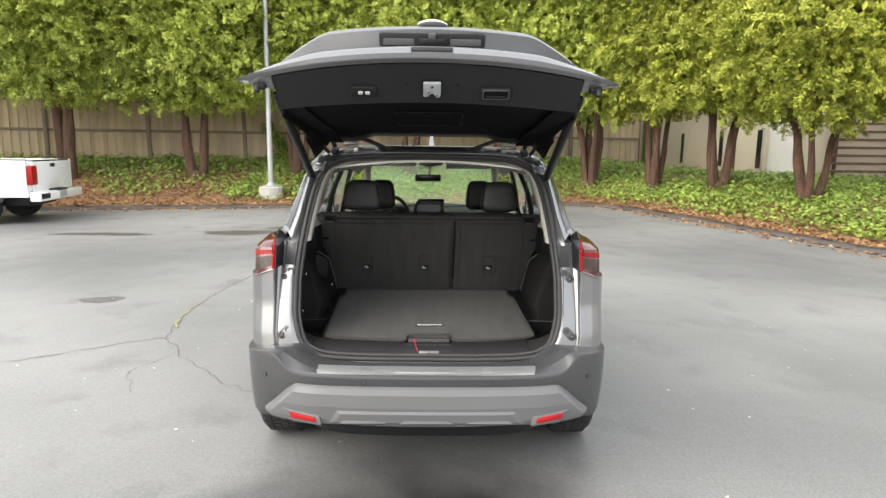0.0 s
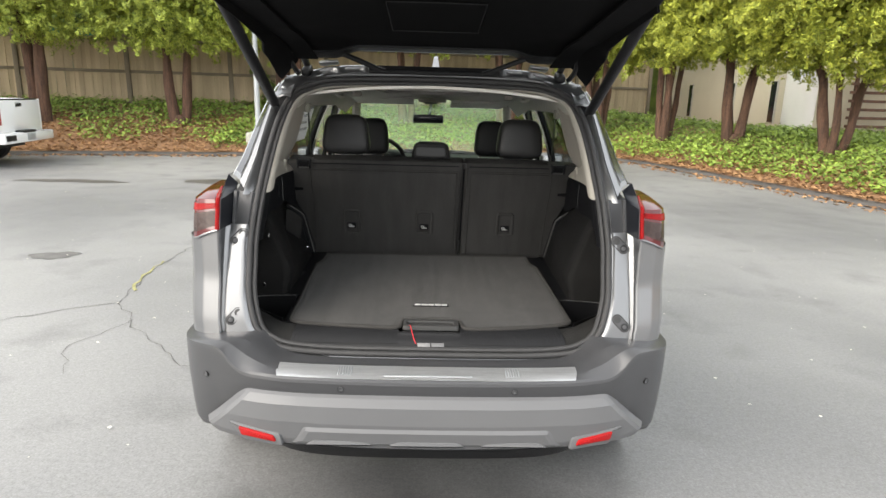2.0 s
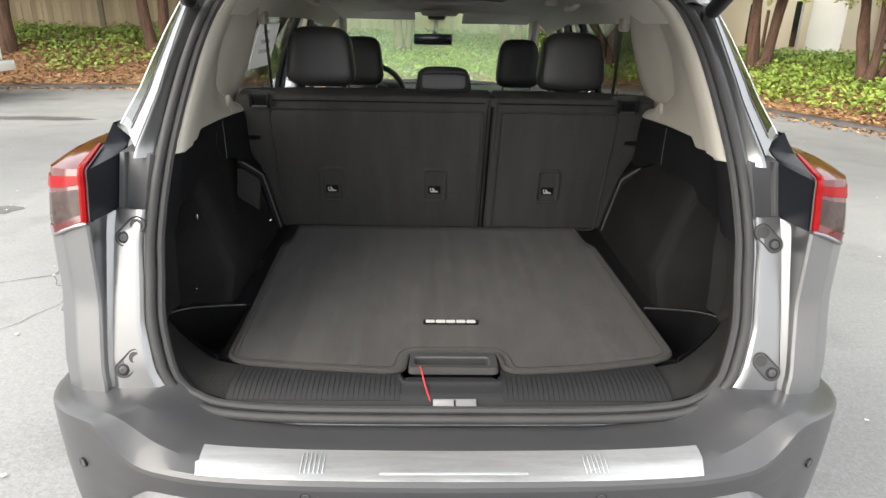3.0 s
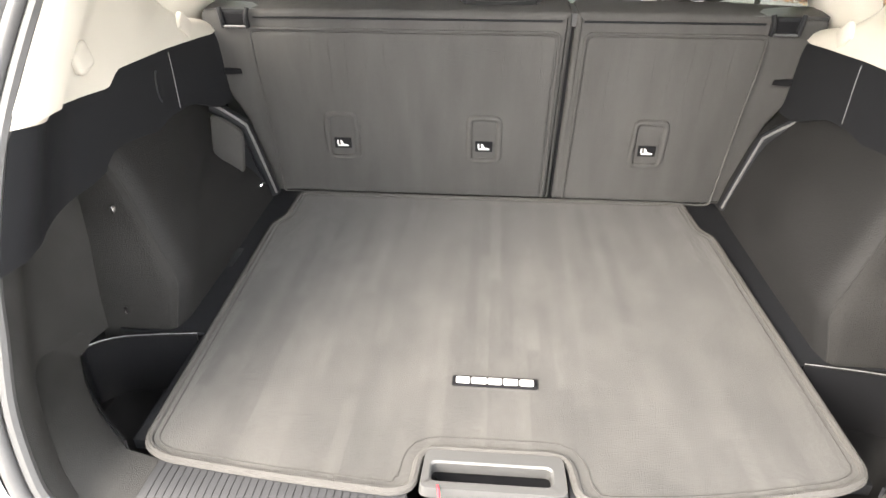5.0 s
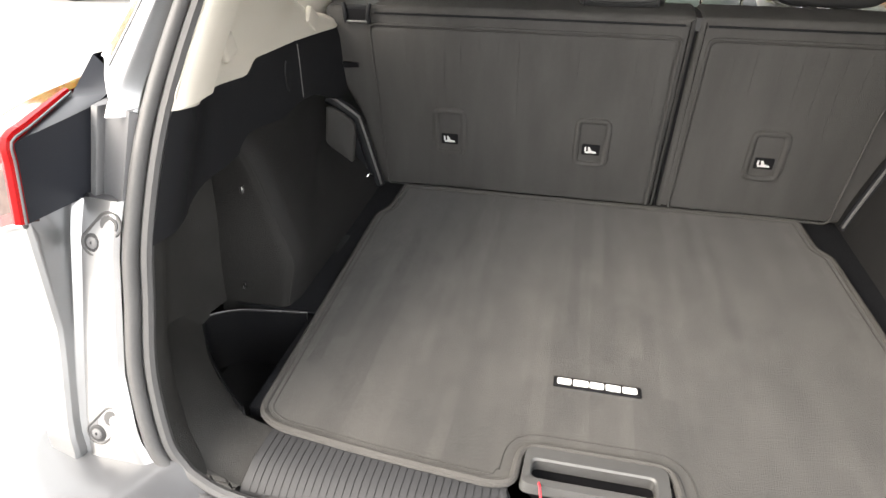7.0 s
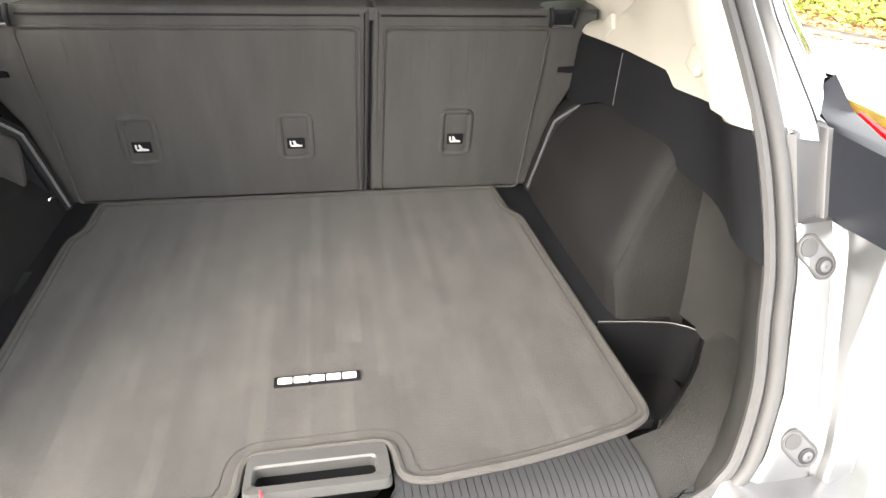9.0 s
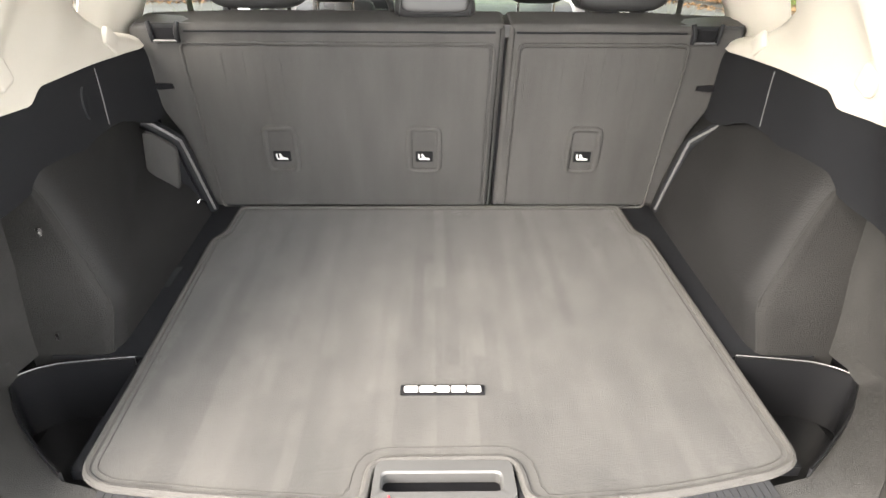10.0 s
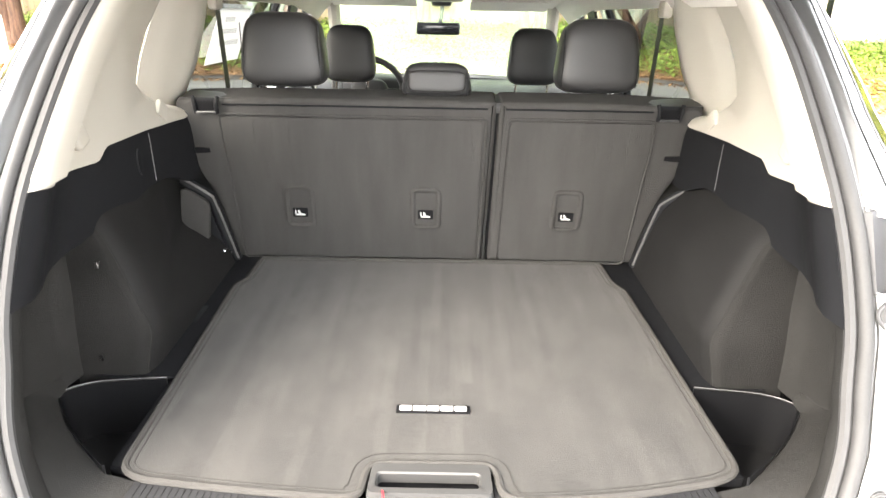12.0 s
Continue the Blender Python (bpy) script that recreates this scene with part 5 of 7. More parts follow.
for s in (-1, 1):
    part("ditch_end", box((0.085, 0.05, 0.014), (s * 0.455, 0.862, 1.748), 0.006, (-12, s * 6, 0)), M_PAINT, car)
    hg = part("hinge", box((0.04, 0.08, 0.035), (s * 0.545, 0.83, 1.712), 0.012, (18, 0, 0)), M_BLACK, car)
    part("hinge_arm", tube(spline([(s * 0.545, 0.87, 1.72), (s * 0.552, 0.80, 1.765), (s * 0.555, 0.70, 1.79)], 5), 0.014, 8), M_BLACK, hg)
    fl = part("corner_flange", sheet(lambda u, v: (s * lerp(0.580, 0.652, u), lerp(0.65, 0.86, v) + 0.02 * u, lerp(1.600, 1.712, v) - 0.045 * u * v + 0.006 * math.sin(22 * v + 5 * u) * math.sin(u * math.pi) + 0.008 * smooth((v - 0.55) / 0.05) * (1 - smooth((v - 0.80) / 0.05))), 12, 40, 0.006), M_PAINT, car, "silver painted flange by the hinge")
    for q, z in ((0.70, 1.632), (0.765, 1.668)):
        part("flange_bolt", lathe([(0.011, 0), (0.011, 0.006), (0.007, 0.010), (0.0, 0.010)], (s * 0.618, q, z), (-28, 0, 0), 12), M_GALV, fl)
    part("wire_grommet", tube(spline([(s * 0.575, 0.80, 1.700), (s * 0.588, 0.77, 1.722), (s * 0.590, 0.72, 1.752), (s * 0.580, 0.68, 1.785)], 5), 0.011, 8), M_BLACK, fl)
    part("stay", tube(spline([(s * 0.205, 0.800, 1.716), (s * 0.235, 0.796, 1.724), (s * 0.30, 0.775, 1.750), (s * 0.40, 0.735, 1.788)], 4), 0.011, 8), M_BLACK, car)
    # powered strut from the body to the gate
    foot, head = Vector((s * 0.640, 0.655, 1.562)), Vector((s * 0.640, -0.09, 1.945))
    st = part("strut", tube([foot.lerp(head, k) for k in (0.03, 0.045, 0.96, 0.975)], [0.014, 0.020, 0.020, 0.014], 14), M_BLACK, car, "black powered tailgate strut")
    for p in (foot, head):
        part("ball_joint", box((0.03, 0.03, 0.03), tuple(p), 0.008, (26, 0, 0)), M_BLACK, st)

GA = curve_at([0, 0.40, 0.73, 1.0], [0.76, 0.36, -0.25, -0.412])     # y along the gate's inner face
GZ = curve_at([0, 0.40, 0.73, 1.0], [1.786, 1.836, 1.912, 2.051])
GW = curve_at([0, 0.40, 0.73, 0.88, 1.0], [0.57, 0.605, 0.600, 0.600, 0.602])


def gate_in(u, v, up=0.0):
    x = (2 * u - 1) * GW(v)
    q = (x / 0.735) ** 2
    w = max(0.0, (v - 0.3) / 0.7)
    droop = 0.034 * smooth((abs(x) - 0.30) / 0.12) * (1 - smooth(v / 0.22))
    return x, GA(v) + 0.12 * q * w + 0.35 * up, GZ(v) - 0.075 * q * w - droop + up


OUT = [(-0.412, 2.046), (-0.430, 2.060), (-0.434, 2.078), (-0.412, 2.100), (-0.372, 2.110), (-0.335, 2.108), (-0.19, 2.118), (-0.150, 2.134), (-0.176, 2.206), (-0.166, 2.216), (-0.05, 2.240), (0.16, 2.160), (0.45, 2.02), (0.70, 1.895), (0.86, 1.80)]
OW = [0.728, 0.742, 0.747, 0.749, 0.748, 0.745, 0.742, 0.735, 0.732, 0.73, 0.72, 0.70, 0.67, 0.64, 0.60]


def gate_out(u, v):
    k = v * (len(OUT) - 1)
    i = min(int(k), len(OUT) - 2)
    y, z = lerp(OUT[i][0], OUT[i + 1][0], k - i), lerp(OUT[i][1], OUT[i + 1][1], k - i)
    w = lerp(OW[i], OW[i + 1], k - i)
    x = (2 * u - 1) * w
    q = (x / 0.735) ** 2
    f = max(0.0, min(1.0, (0.75 - y) / 0.9))
    squeeze = max(0.0, z - 2.06) * max(0.0, (abs(x) - 0.42) / 0.32) ** 1.2 * 0.95 * f
    return x, y + 0.125 * q * f, z - (0.058 * q + 0.012 * q * q) * f - squeeze


gate = part("tailgate", sheet(gate_out, 64, 56), M_PAINT, car, "open silver grey tailgate raised overhead")
part("gate_trim", sheet(lambda u, v: gate_in(u, lerp(0.73, 0.985, v)), 40, 10, 0.02), M_SHADE, gate, "dark grey lower trim panel of the tailgate")
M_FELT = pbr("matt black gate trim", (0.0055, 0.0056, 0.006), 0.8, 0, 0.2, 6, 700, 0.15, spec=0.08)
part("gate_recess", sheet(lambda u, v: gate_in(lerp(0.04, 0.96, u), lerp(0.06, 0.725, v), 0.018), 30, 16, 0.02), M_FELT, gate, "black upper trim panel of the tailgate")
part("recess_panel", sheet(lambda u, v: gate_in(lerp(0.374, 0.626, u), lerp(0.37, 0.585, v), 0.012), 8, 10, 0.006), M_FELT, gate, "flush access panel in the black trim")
for a, c in (((0.374, 0.37), (0.626, 0.37)), ((0.626, 0.37), (0.626, 0.585)), ((0.626, 0.585), (0.374, 0.585)), ((0.374, 0.585), (0.374, 0.37))):
    part("panel_edge", tube([gate_in(lerp(a[0], c[0], k / 8), lerp(a[1], c[1], k / 8), 0.011) for k in range(9)], 0.0018, 6), M_BLACK, gate)
gg = part("gate_glass", sheet(lambda u, v: gate_in(lerp(0.07, 0.93, u), lerp(0.05, 0.41, v), 0.05), 20, 8), M_PRIVACY, gate, "tinted rear window glass")
gg.visible_shadow = False
for s in (0, 1):
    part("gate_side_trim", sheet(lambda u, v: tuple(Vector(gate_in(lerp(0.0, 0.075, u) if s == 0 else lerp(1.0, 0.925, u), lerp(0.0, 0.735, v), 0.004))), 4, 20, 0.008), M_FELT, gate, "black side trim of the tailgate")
    def side_wall(u, v):
        p = Vector(gate_in(s, v * 0.70, 0.004))
        out = (2 * s - 1) * lerp(0.648, 0.614, smooth((v * 0.70 - 0.25) / 0.2))
        return tuple(p.lerp(Vector((out, p.y + 0.02, p.z - lerp(0.080, 0.022, smooth(v)))), u))

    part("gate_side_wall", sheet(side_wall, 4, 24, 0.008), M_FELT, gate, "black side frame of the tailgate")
    part("gate_wing", sheet(lambda u, v: tuple(Vector(gate_in(s, lerp(0.90, 1.0, v))).lerp(Vector(gate_out(s, lerp(0.10, 0.0, v))) + Vector((0, 0.0, -0.004)), u)), 6, 6, 0.004), M_PAINT, gate, "silver underside of the tailgate tip")
for q in (-1, 1):
    hw = part("gate_lamp_socket", box((0.05, 0.05, 0.022), (q * 0.650, -0.285, 1.972), 0.006, (30, -q * 10, q * 16)), M_BLACK, gate)
    part("socket_plug", lathe([(0.012, 0), (0.012, 0.02), (0.008, 0.026)], (q * 0.664, -0.300, 1.962), (150, 0, 0), 12), M_BLACK, hw)
part("glass_upper_edge", sheet(lambda u, v: gate_in(lerp(0.02, 0.98, u), lerp(0.0, 0.075, v), 0.010), 40, 4, 0.014), M_BLACK, gate)
# fittings on the trim panel: its own frame, z towards the camera side
PANEL = Matrix(((1, 0, 0, 0), (0, -0.759, -0.651, -0.330), (0, 0.651, -0.759, 1.984), (0, 0, 0, 1)))
lt = part("latch", slab(rounded([(-0.034, -0.034), (-0.016, -0.034), (-0.008, -0.018), (0.008, -0.018), (0.014, -0.038), (0.032, -0.034), (0.034, 0.036), (-0.034, 0.036)], 0.006), 0.012, PANEL @ Matrix.Translation((0.014, -0.022, 0.012)), 0.003), M_GALV, gate, "bright metal latch")
for x, y in ((-0.014, -0.006), (0.018, -0.022)):
    part("latch_screw", lathe([(0.006, 0), (0.006, 0.003), (0.003, 0.004)], seg=12), M_BRIGHT, lt).matrix_local = PANEL @ Matrix.Translation((0.014 + x, -0.022 + y, 0.024))
part("latch_hole", lathe([(0.005, 0), (0.005, 0.002), (0.002, 0.002)], seg=12), M_BLACK, lt).matrix_local = PANEL @ Matrix.Translation((0.014, -0.002, 0.024))
sw = part("switch_panel", slab(rect(0.10, 0.052, 0.008), 0.010, PANEL @ Matrix.Translation((-0.252, -0.048, 0.002)), 0.003), M_BLACK, gate, "black panel with two switches")
for x in (-0.013, 0.015):
    part("button", slab(rect(0.018, 0.013, 0.003), 0.004, PANEL @ Matrix.Translation((-0.252 + x, -0.048, 0.012)), 0.001), M_WHITE, sw)
pl = part("pull_handle", slab(rect(0.115, 0.052, 0.01), 0.012, PANEL @ Matrix.Translation((0.262, -0.048, 0.002)), 0.003), M_SHADE, gate, "recessed pull handle")
part("pull_rim", tube([PANEL @ Matrix.Translation((0.262, -0.048, 0.0135)) @ Vector((a, c, 0)) for a, c in rect(0.100, 0.044, 0.008)], 0.0032, 6, True), M_GREYP, pl)
part("pull_recess", slab(rect(0.094, 0.038, 0.006), 0.003, PANEL @ Matrix.Translation((0.262, -0.048, 0.0135)), 0.001), M_LABEL, pl)
part("pull_edge", slab(rect(0.072, 0.006, 0.002), 0.003, PANEL @ Matrix.Translation((0.262, -0.056, 0.0165)), 0.001), M_SHADE, pl)
for x in (-0.10, 0.10, -0.02):
    part("trim_clip", lathe([(0.006, 0), (0.006, 0.003), (0.002, 0.004)], seg=12), M_BLACK, gate).matrix_local = PANEL @ Matrix.Translation((x + 0.014, -0.012, 0.006))
# plate recess, lamps, camera and badge on the outer skin
RECESS = Matrix.Translation((0.012, -0.160, 2.166)) @ Matrix.Rotation(radians(18), 4, "X") @ FRONT
pr = part("plate_recess", slab(rect(0.43, 0.052, 0.008), 0.010, RECESS, 0.003), M_BLACK, gate, "black number plate recess without a plate")
for x in (-0.135, 0.135):
    part("plate_pad", slab(rect(0.125, 0.026, 0.005), 0.004, RECESS @ Matrix.Translation((x, -0.006, 0.010)), 0.002), M_GREYP, pr)
part("camera_housing", box((0.03, 0.03, 0.022), (0.012, -0.180, 2.180), 0.006, (20, 0, 0)), M_GREYP, pr)
part("camera_bracket", box((0.11, 0.02, 0.02), (0.012, -0.180, 2.160), 0.005, (20, 0, 0)), M_BLACK, pr)
part("release_slot", slab(rect(0.155, 0.016, 0.006), 0.004, Matrix(((1, 0, 0, 0.012), (0, 0.55, -0.835, -0.4245), (0, 0.835, 0.55, 2.0905), (0, 0, 0, 1))), 0.001), M_BLACK, gate)
part("badge", lathe([(0.066, 0), (0.064, 0.006), (0.050, 0.013), (0.0, 0.016)], (0.012, -0.06, 2.236), (-10, 0, 0), 24), pbr("satin badge metal", (0.78, 0.78, 0.79), 0.5, 0.35, 0.05), gate, "bright round badge")


# ---- the car: load space and cabin ----
def floor_z(y):
    return 0.765 + 0.04 * (y - 0.53)


gh_in = curve_at([1.0, 1.1, 1.25, 1.4, 1.6, 1.70], [0.86, 0.842, 0.815, 0.768, 0.68, 0.58])


def wall_x(y, z):
    """Half width of the load space along the rear side panel."""
    return lerp(open_x(max(z, 0.70)) - 0.022, 0.782, smooth((y - rear_y(z) - 0.028) / 0.24))


# inner edge of the wheel arch's rear face, and the arch's line by the seat, by height
arch_rear = soft_curve([0.60, 0.767, 0.87, 0.93, 1.09, 1.13, 1.16], [0.634, 0.622, 0.600, 0.626, 0.692, 0.722, 0.752], 0.02)
arch_seat = soft_curve([0.60, 0.767, 0.86, 0.99, 1.05, 1.10, 1.16], [0.610, 0.617, 0.630, 0.662, 0.715, 0.742, 0.756], 0.03)
arch_seat_low = soft_curve([0.60, 0.767, 0.84, 0.885, 0.93, 1.16], [0.610, 0.620, 0.642, 0.672, 0.752, 0.762], 0.02)
# outline of the bins beside the mat
BIN = [(p.x, p.y) for p in spline([(0.575, 0.622, 0), (0.61, 0.617, 0), (0.66, 0.610, 0), (0.722, 0.597, 0), (0.764, 0.567, 0), (0.763, 0.535, 0), (0.702, 0.458, 0), (0.63, 0.390, 0), (0.57, 0.340, 0)], 5)]
# line between the dark lower panel and the light pillar trim
beige_edge = soft_curve([0.36, 0.52, 0.62, 0.735, 0.775, 0.96, 1.12, 1.26], [1.250, 1.235, 1.222, 1.2155, 1.241, 1.243, 1.237, 1.230], 0.008)


def trim_x(y, z):
    """Half width along the dark upper panel and the light pillar trim over it."""
    y0 = rear_y(z) + 0.03
    t = float(np.interp(z, [1.05, 1.20, 1.25, 1.42, 1.62], [0.712, 0.714, 0.716, 0.692, 0.650]))
    t += 0.022 * smooth((y - 0.84) / 0.18) * smooth((z - 1.26) / 0.06)
    return lerp(open_x(z) - 0.024, t, smooth((y - y0) / 0.26)) - 0.012 * math.exp(-((y - y0 - 0.06) / 0.05) ** 2)


for s in (-1, 1):
    def lower(u, v):
        z = lerp(lerp(0.72, 0.766, min(1, u * 2.2)), 1.12, v)
        y = lerp(rear_y(max(z, 0.69)) + 0.03, 0.640 + 0.02 * v, u)
        roll = 0.010 * smooth((u - 0.82) / 0.18)
        return s * (wall_x(y, z) - roll), y, z

    def end_face(u, v):
        z = lerp(0.60, 1.150, v)
        a, c = wall_x(0.63, z) - 0.008, arch_rear(z)
        x = lerp(a, min(a, c), u)
        return s * x, 0.632 + 0.03 * smooth((z - 0.78) / 0.3) + 0.010 * smooth((u - 0.9) / 0.1), z

    def arch(u, v):
        z = lerp(0.60, 1.155, v)
        y = lerp(0.642 + 0.03 * smooth((z - 0.78) / 0.3), 1.30, u)
        x = lerp(arch_rear(z), (arch_seat if s > 0 else arch_seat_low)(z), smooth(u / 0.8)) + 0.010 * math.exp(-(u / 0.03) ** 2)
        dome = -0.014 * math.sin(min(1, u * 1.2) * math.pi) * smooth((z - 0.86) / 0.1) * (1 - smooth((z - 1.07) / 0.08))
        return s * (x + dome), y, z

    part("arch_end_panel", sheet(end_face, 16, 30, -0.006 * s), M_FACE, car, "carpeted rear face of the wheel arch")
    part("wheel_arch_cover", sheet(arch, 46, 40, 0.008 * s), M_ARCH, car, "dark moulded cover over the wheel arch")
    tr = part("side_trim", sheet(lower, 40, 34, 0.01 * s), M_CARPET, car, "dark carpeted side trim behind the wheel arch")

    def upper(u, v):
        y = lerp(0.34, 1.30, u)
        z = lerp(1.080 + 0.012 * smooth((y - 0.60) / 0.12) + 0.02 * smooth((y - 0.80) / 0.15) - 0.05 * smooth((y - 1.0) / 0.2), beige_edge(y), v)
        y2 = lerp(rear_y(z) + 0.026, 1.30, u) if u < 0.06 else max(y, rear_y(z) + 0.026 + 0.06 * (1.274 - rear_y(z)))
        return s * (trim_x(y2, z) - 0.004 * (1 - smooth((v - 0.90) / 0.1))), y2, z

    up = part("upper_side_panel", sheet(upper, 44, 10, 0.01 * s), M_TRIM, car, "dark plastic upper side panel")
    part("panel_seam", tube([(s * (trim_x(0.968, z) - 0.0145), 0.968, z) for z in (1.12, 1.16, 1.20, 1.236)], 0.0014, 5), M_GREYP, up)
    if s < 0:
        oval = part("socket_cover", lathe([(0.022, 0), (0.020, 0.003), (0.0, 0.004)], seg=24), M_TRIM, up)
        oval.matrix_local = Matrix.Translation((s * (trim_x(0.90, 1.182) - 0.0145), 0.90, 1.182)) @ Matrix.Rotation(radians(90), 4, "Y") @ Matrix.Diagonal((1.5, 0.62, 1, 1))
        part("cover_rim", tube([(s * (trim_x(0.90, 1.182) - 0.0185), 0.90 + 0.0145 * math.sin(a / 10 * 6.283), 1.182 + 0.034 * math.cos(a / 10 * 6.283)) for a in range(10)], 0.0022, 6, True), M_GREYP, oval)
        for z, x in ((1.028, 0.686), (0.812, 0.712)):
            part("trim_pin", box((0.008, 0.012, 0.016), (s * x, 0.632, z), 0.002), M_BRIGHT, tr)
    hk = part("tie_hook", tube(spline([(s * 0.640, 1.225, 0.80), (s * 0.640, 1.20, 0.83), (s * 0.632, 1.205, 0.845), (s * 0.625, 1.225, 0.83)], 5), 0.0035, 8), M_BRIGHT, car, "bright metal tie-down hook")
    part("hook_base", box((0.02, 0.02, 0.02), (s * 0.638, 1.23, 0.80), 0.005), M_BLACK, hk)

    # folded ledge between seat and wheel arch
    lg = [(s * 0.735, 1.19, 1.062), (s * 0.715, 1.195, 1.050), (s * 0.665, 1.205, 1.012), (s * 0.655, 1.21, 0.99), (s * 0.628, 1.235, 0.86), (s * 0.618, 1.25, 0.80)]
    bol = part("seat_bolster", tube(spline(lg, 5), 0.017, 10), M_TRIM, car, "dark rolled bolster beside the seat")
    part("bolster_piping", tube(spline([(x - s * 0.010, y - 0.014, z + 0.006) for x, y, z in lg], 5), 0.0035, 6), pbr("satin piping", (0.09, 0.09, 0.09), 0.35, 0, 0.1), bol)
    part("bolster_fill", sheet(lambda u, v: (s * lerp(0.630 + 0.05 * v, 0.74, u), lerp(1.235, 1.20, v), lerp(0.82, 1.03, v)), 6, 6, 0.01), M_TRIM, car)
    if s < 0:
        cheek = rounded([(0.668, 0.880), (0.748, 0.897), (0.735, 1.040), (0.715, 1.038), (0.655, 0.998)], [0.02, 0.012, 0.012, 0.02, 0.02])
        part("bolster_cheek", slab([(s * x, z) for x, z in cheek][::s], 0.014, Matrix.Translation((0, 1.188, 0)) @ FRONT, 0.006), M_CHEEK, car, "grey padded cheek between seat and wheel arch")

    # bin beside the mat
    def bin_out(u, v):
        k = u * (len(BIN) - 1)
        i = min(int(k), len(BIN) - 2)
        t = k - i
        pts = BIN
        return s * lerp(pts[i][0], pts[i + 1][0], t), lerp(pts[i][1], pts[i + 1][1], t), lerp(0.768, 0.635, v)

    bn = part("side_bin", sheet(bin_out, 40, 6, 0.004 * s), M_BIN, car, "deep black plastic side bin")
    fl_pts = [(0.50, 0.625)] + [(min(x, 0.752) - 0.004, y) for x, y in BIN] + [(0.50, 0.33)]
    part("bin_floor", slab([(s * x, y) for x, y in fl_pts][::s], 0.006, pose(0, 0, 0.63)), M_BIN, bn)
    # thin pale line stands in for the sky's glint along the rim
    part("bin_rim", tube([Vector(bin_out(k / 20, 0)) + Vector((0, 0, 0.002)) for k in range(0, 11)], 0.0012, 6), pbr("bin edge glint", (0.13, 0.13, 0.13), 0.3, 0.2, 0.1), bn)
    # floor beside the mat
    part("side_floor", sheet(lambda u, v: (s * lerp(0.50, 0.735, u), lerp(0.628, 1.30, v), floor_z(lerp(0.628, 1.30, v)) - 0.008), 4, 8, 0.006), M_TRIM, car)
    # carpet apron from the seal to bin and threshold
    def apron(u, v):
        # u: from the threshold out and up the side; v: from the seal inwards
        t = [(0.228, 0.714), (0.240, 0.735), (0.262, 0.775), (0.33, 0.81), (0.45, 0.825), (0.568, 0.795)]
        k = u * 5
        i = min(int(k), 4)
        y0, z0 = lerp(t[i][0], t[i + 1][0], k - i), lerp(t[i][1], t[i + 1][1], k - i)
        a = Vector((s * (wall_x(y0, z0) - 0.002 - 0.06 * max(0, 1 - k)), y0, z0))
        e = [(0.495, 0.325, 0.745), (0.570, 0.340, 0.752), (0.637, 0.396, 0.760), (0.702, 0.458, 0.766), (0.762, 0.535, 0.767), (0.763, 0.572, 0.769)]
        c = Vector((lerp(e[i][0], e[i + 1][0], k - i) * s, lerp(e[i][1], e[i + 1][1], k - i), lerp(e[i][2], e[i + 1][2], k - i)))
        p = a.lerp(c, v)
        p.z += (0.006 + 0.010 * u) * math.sin(v * math.pi)
        return p

    part("carpet_apron", sheet(apron, 30, 10), M_CARPET, car, "carpeted corner by the threshold")

    # light D pillar trim
    def dtrim(u, v):
        y_low = lerp(0.40, 1.24, u)
        z = lerp(beige_edge(y_low) + 0.003, 1.60, v)
        y0 = rear_y(z) + 0.03
        y1 = float(np.interp(z, [1.20, 1.24, 1.283, 1.355, 1.45, 1.60], [1.24, 1.20, 1.10, 0.968, 1.01, 1.15]))
        y = lerp(y0, max(y1, y0 + 0.06), u) if v > 0.12 else lerp(max(y_low, y0), lerp(y0, max(y1, y0 + 0.06), u), smooth(v / 0.12))
        return s * (trim_x(y, z) + 0.030 * smooth((u - 0.94) / 0.06) * smooth(v / 0.1)), y, z

    dt = part("pillar_trim", sheet(dtrim, 60, 34, 0.014 * s), M_BEIGE, car, "light stone plastic pillar trim")
    part("trim_cap", box((0.020, 0.046, 0.046), (s * (trim_x(0.66, 1.285) - 0.017), 0.665, 1.285), 0.009, (20, 0, 0), 4), M_BEIGE, dt)
    part("anchor_cover", box((0.014, 0.05, 0.040), (s * (trim_x(1.06, 1.278) - 0.014), 1.06, 1.278), 0.005, (-35, 0, 0)), M_BEIGE, dt)
    # C pillar and roof side trim
    cx1 = curve_at([1.235, 1.31, 1.38, 1.486, 1.62], [0.790, 0.768, 0.748, 0.70, 0.655])
    cx2 = curve_at([1.235, 1.31, 1.37, 1.486, 1.62], [0.768, 0.738, 0.705, 0.668, 0.635])

    def cpillar(u, v):
        z = lerp(1.215, 1.62, v)
        pts = [(gh_in(z) + 0.01, 1.14), (cx1(z), 1.185), (cx2(z), 1.285), (cx2(z) + 0.03, 1.40), (gh_in(z) + 0.01, 1.44)]
        k = u * 4
        i = min(int(k), 3)
        t = k - i
        return s * lerp(pts[i][0], pts[i + 1][0], t), lerp(pts[i][1], pts[i + 1][1], t), z

    part("c_pillar_trim", sheet(cpillar, 16, 12, 0.006 * s), M_BEIGE, car, "light stone pillar trim")
    part("roof_side_trim", sheet(lambda u, v: (s * lerp(0.672, 0.54, v), lerp(0.82, 2.95, u), lerp(1.555, 1.655, math.sin(v * 1.57)) - 0.07 * max(0, (lerp(0.82, 2.95, u) - 2.1) / 0.85) ** 2), 20, 6, 0.01 * s), M_LINER, car)
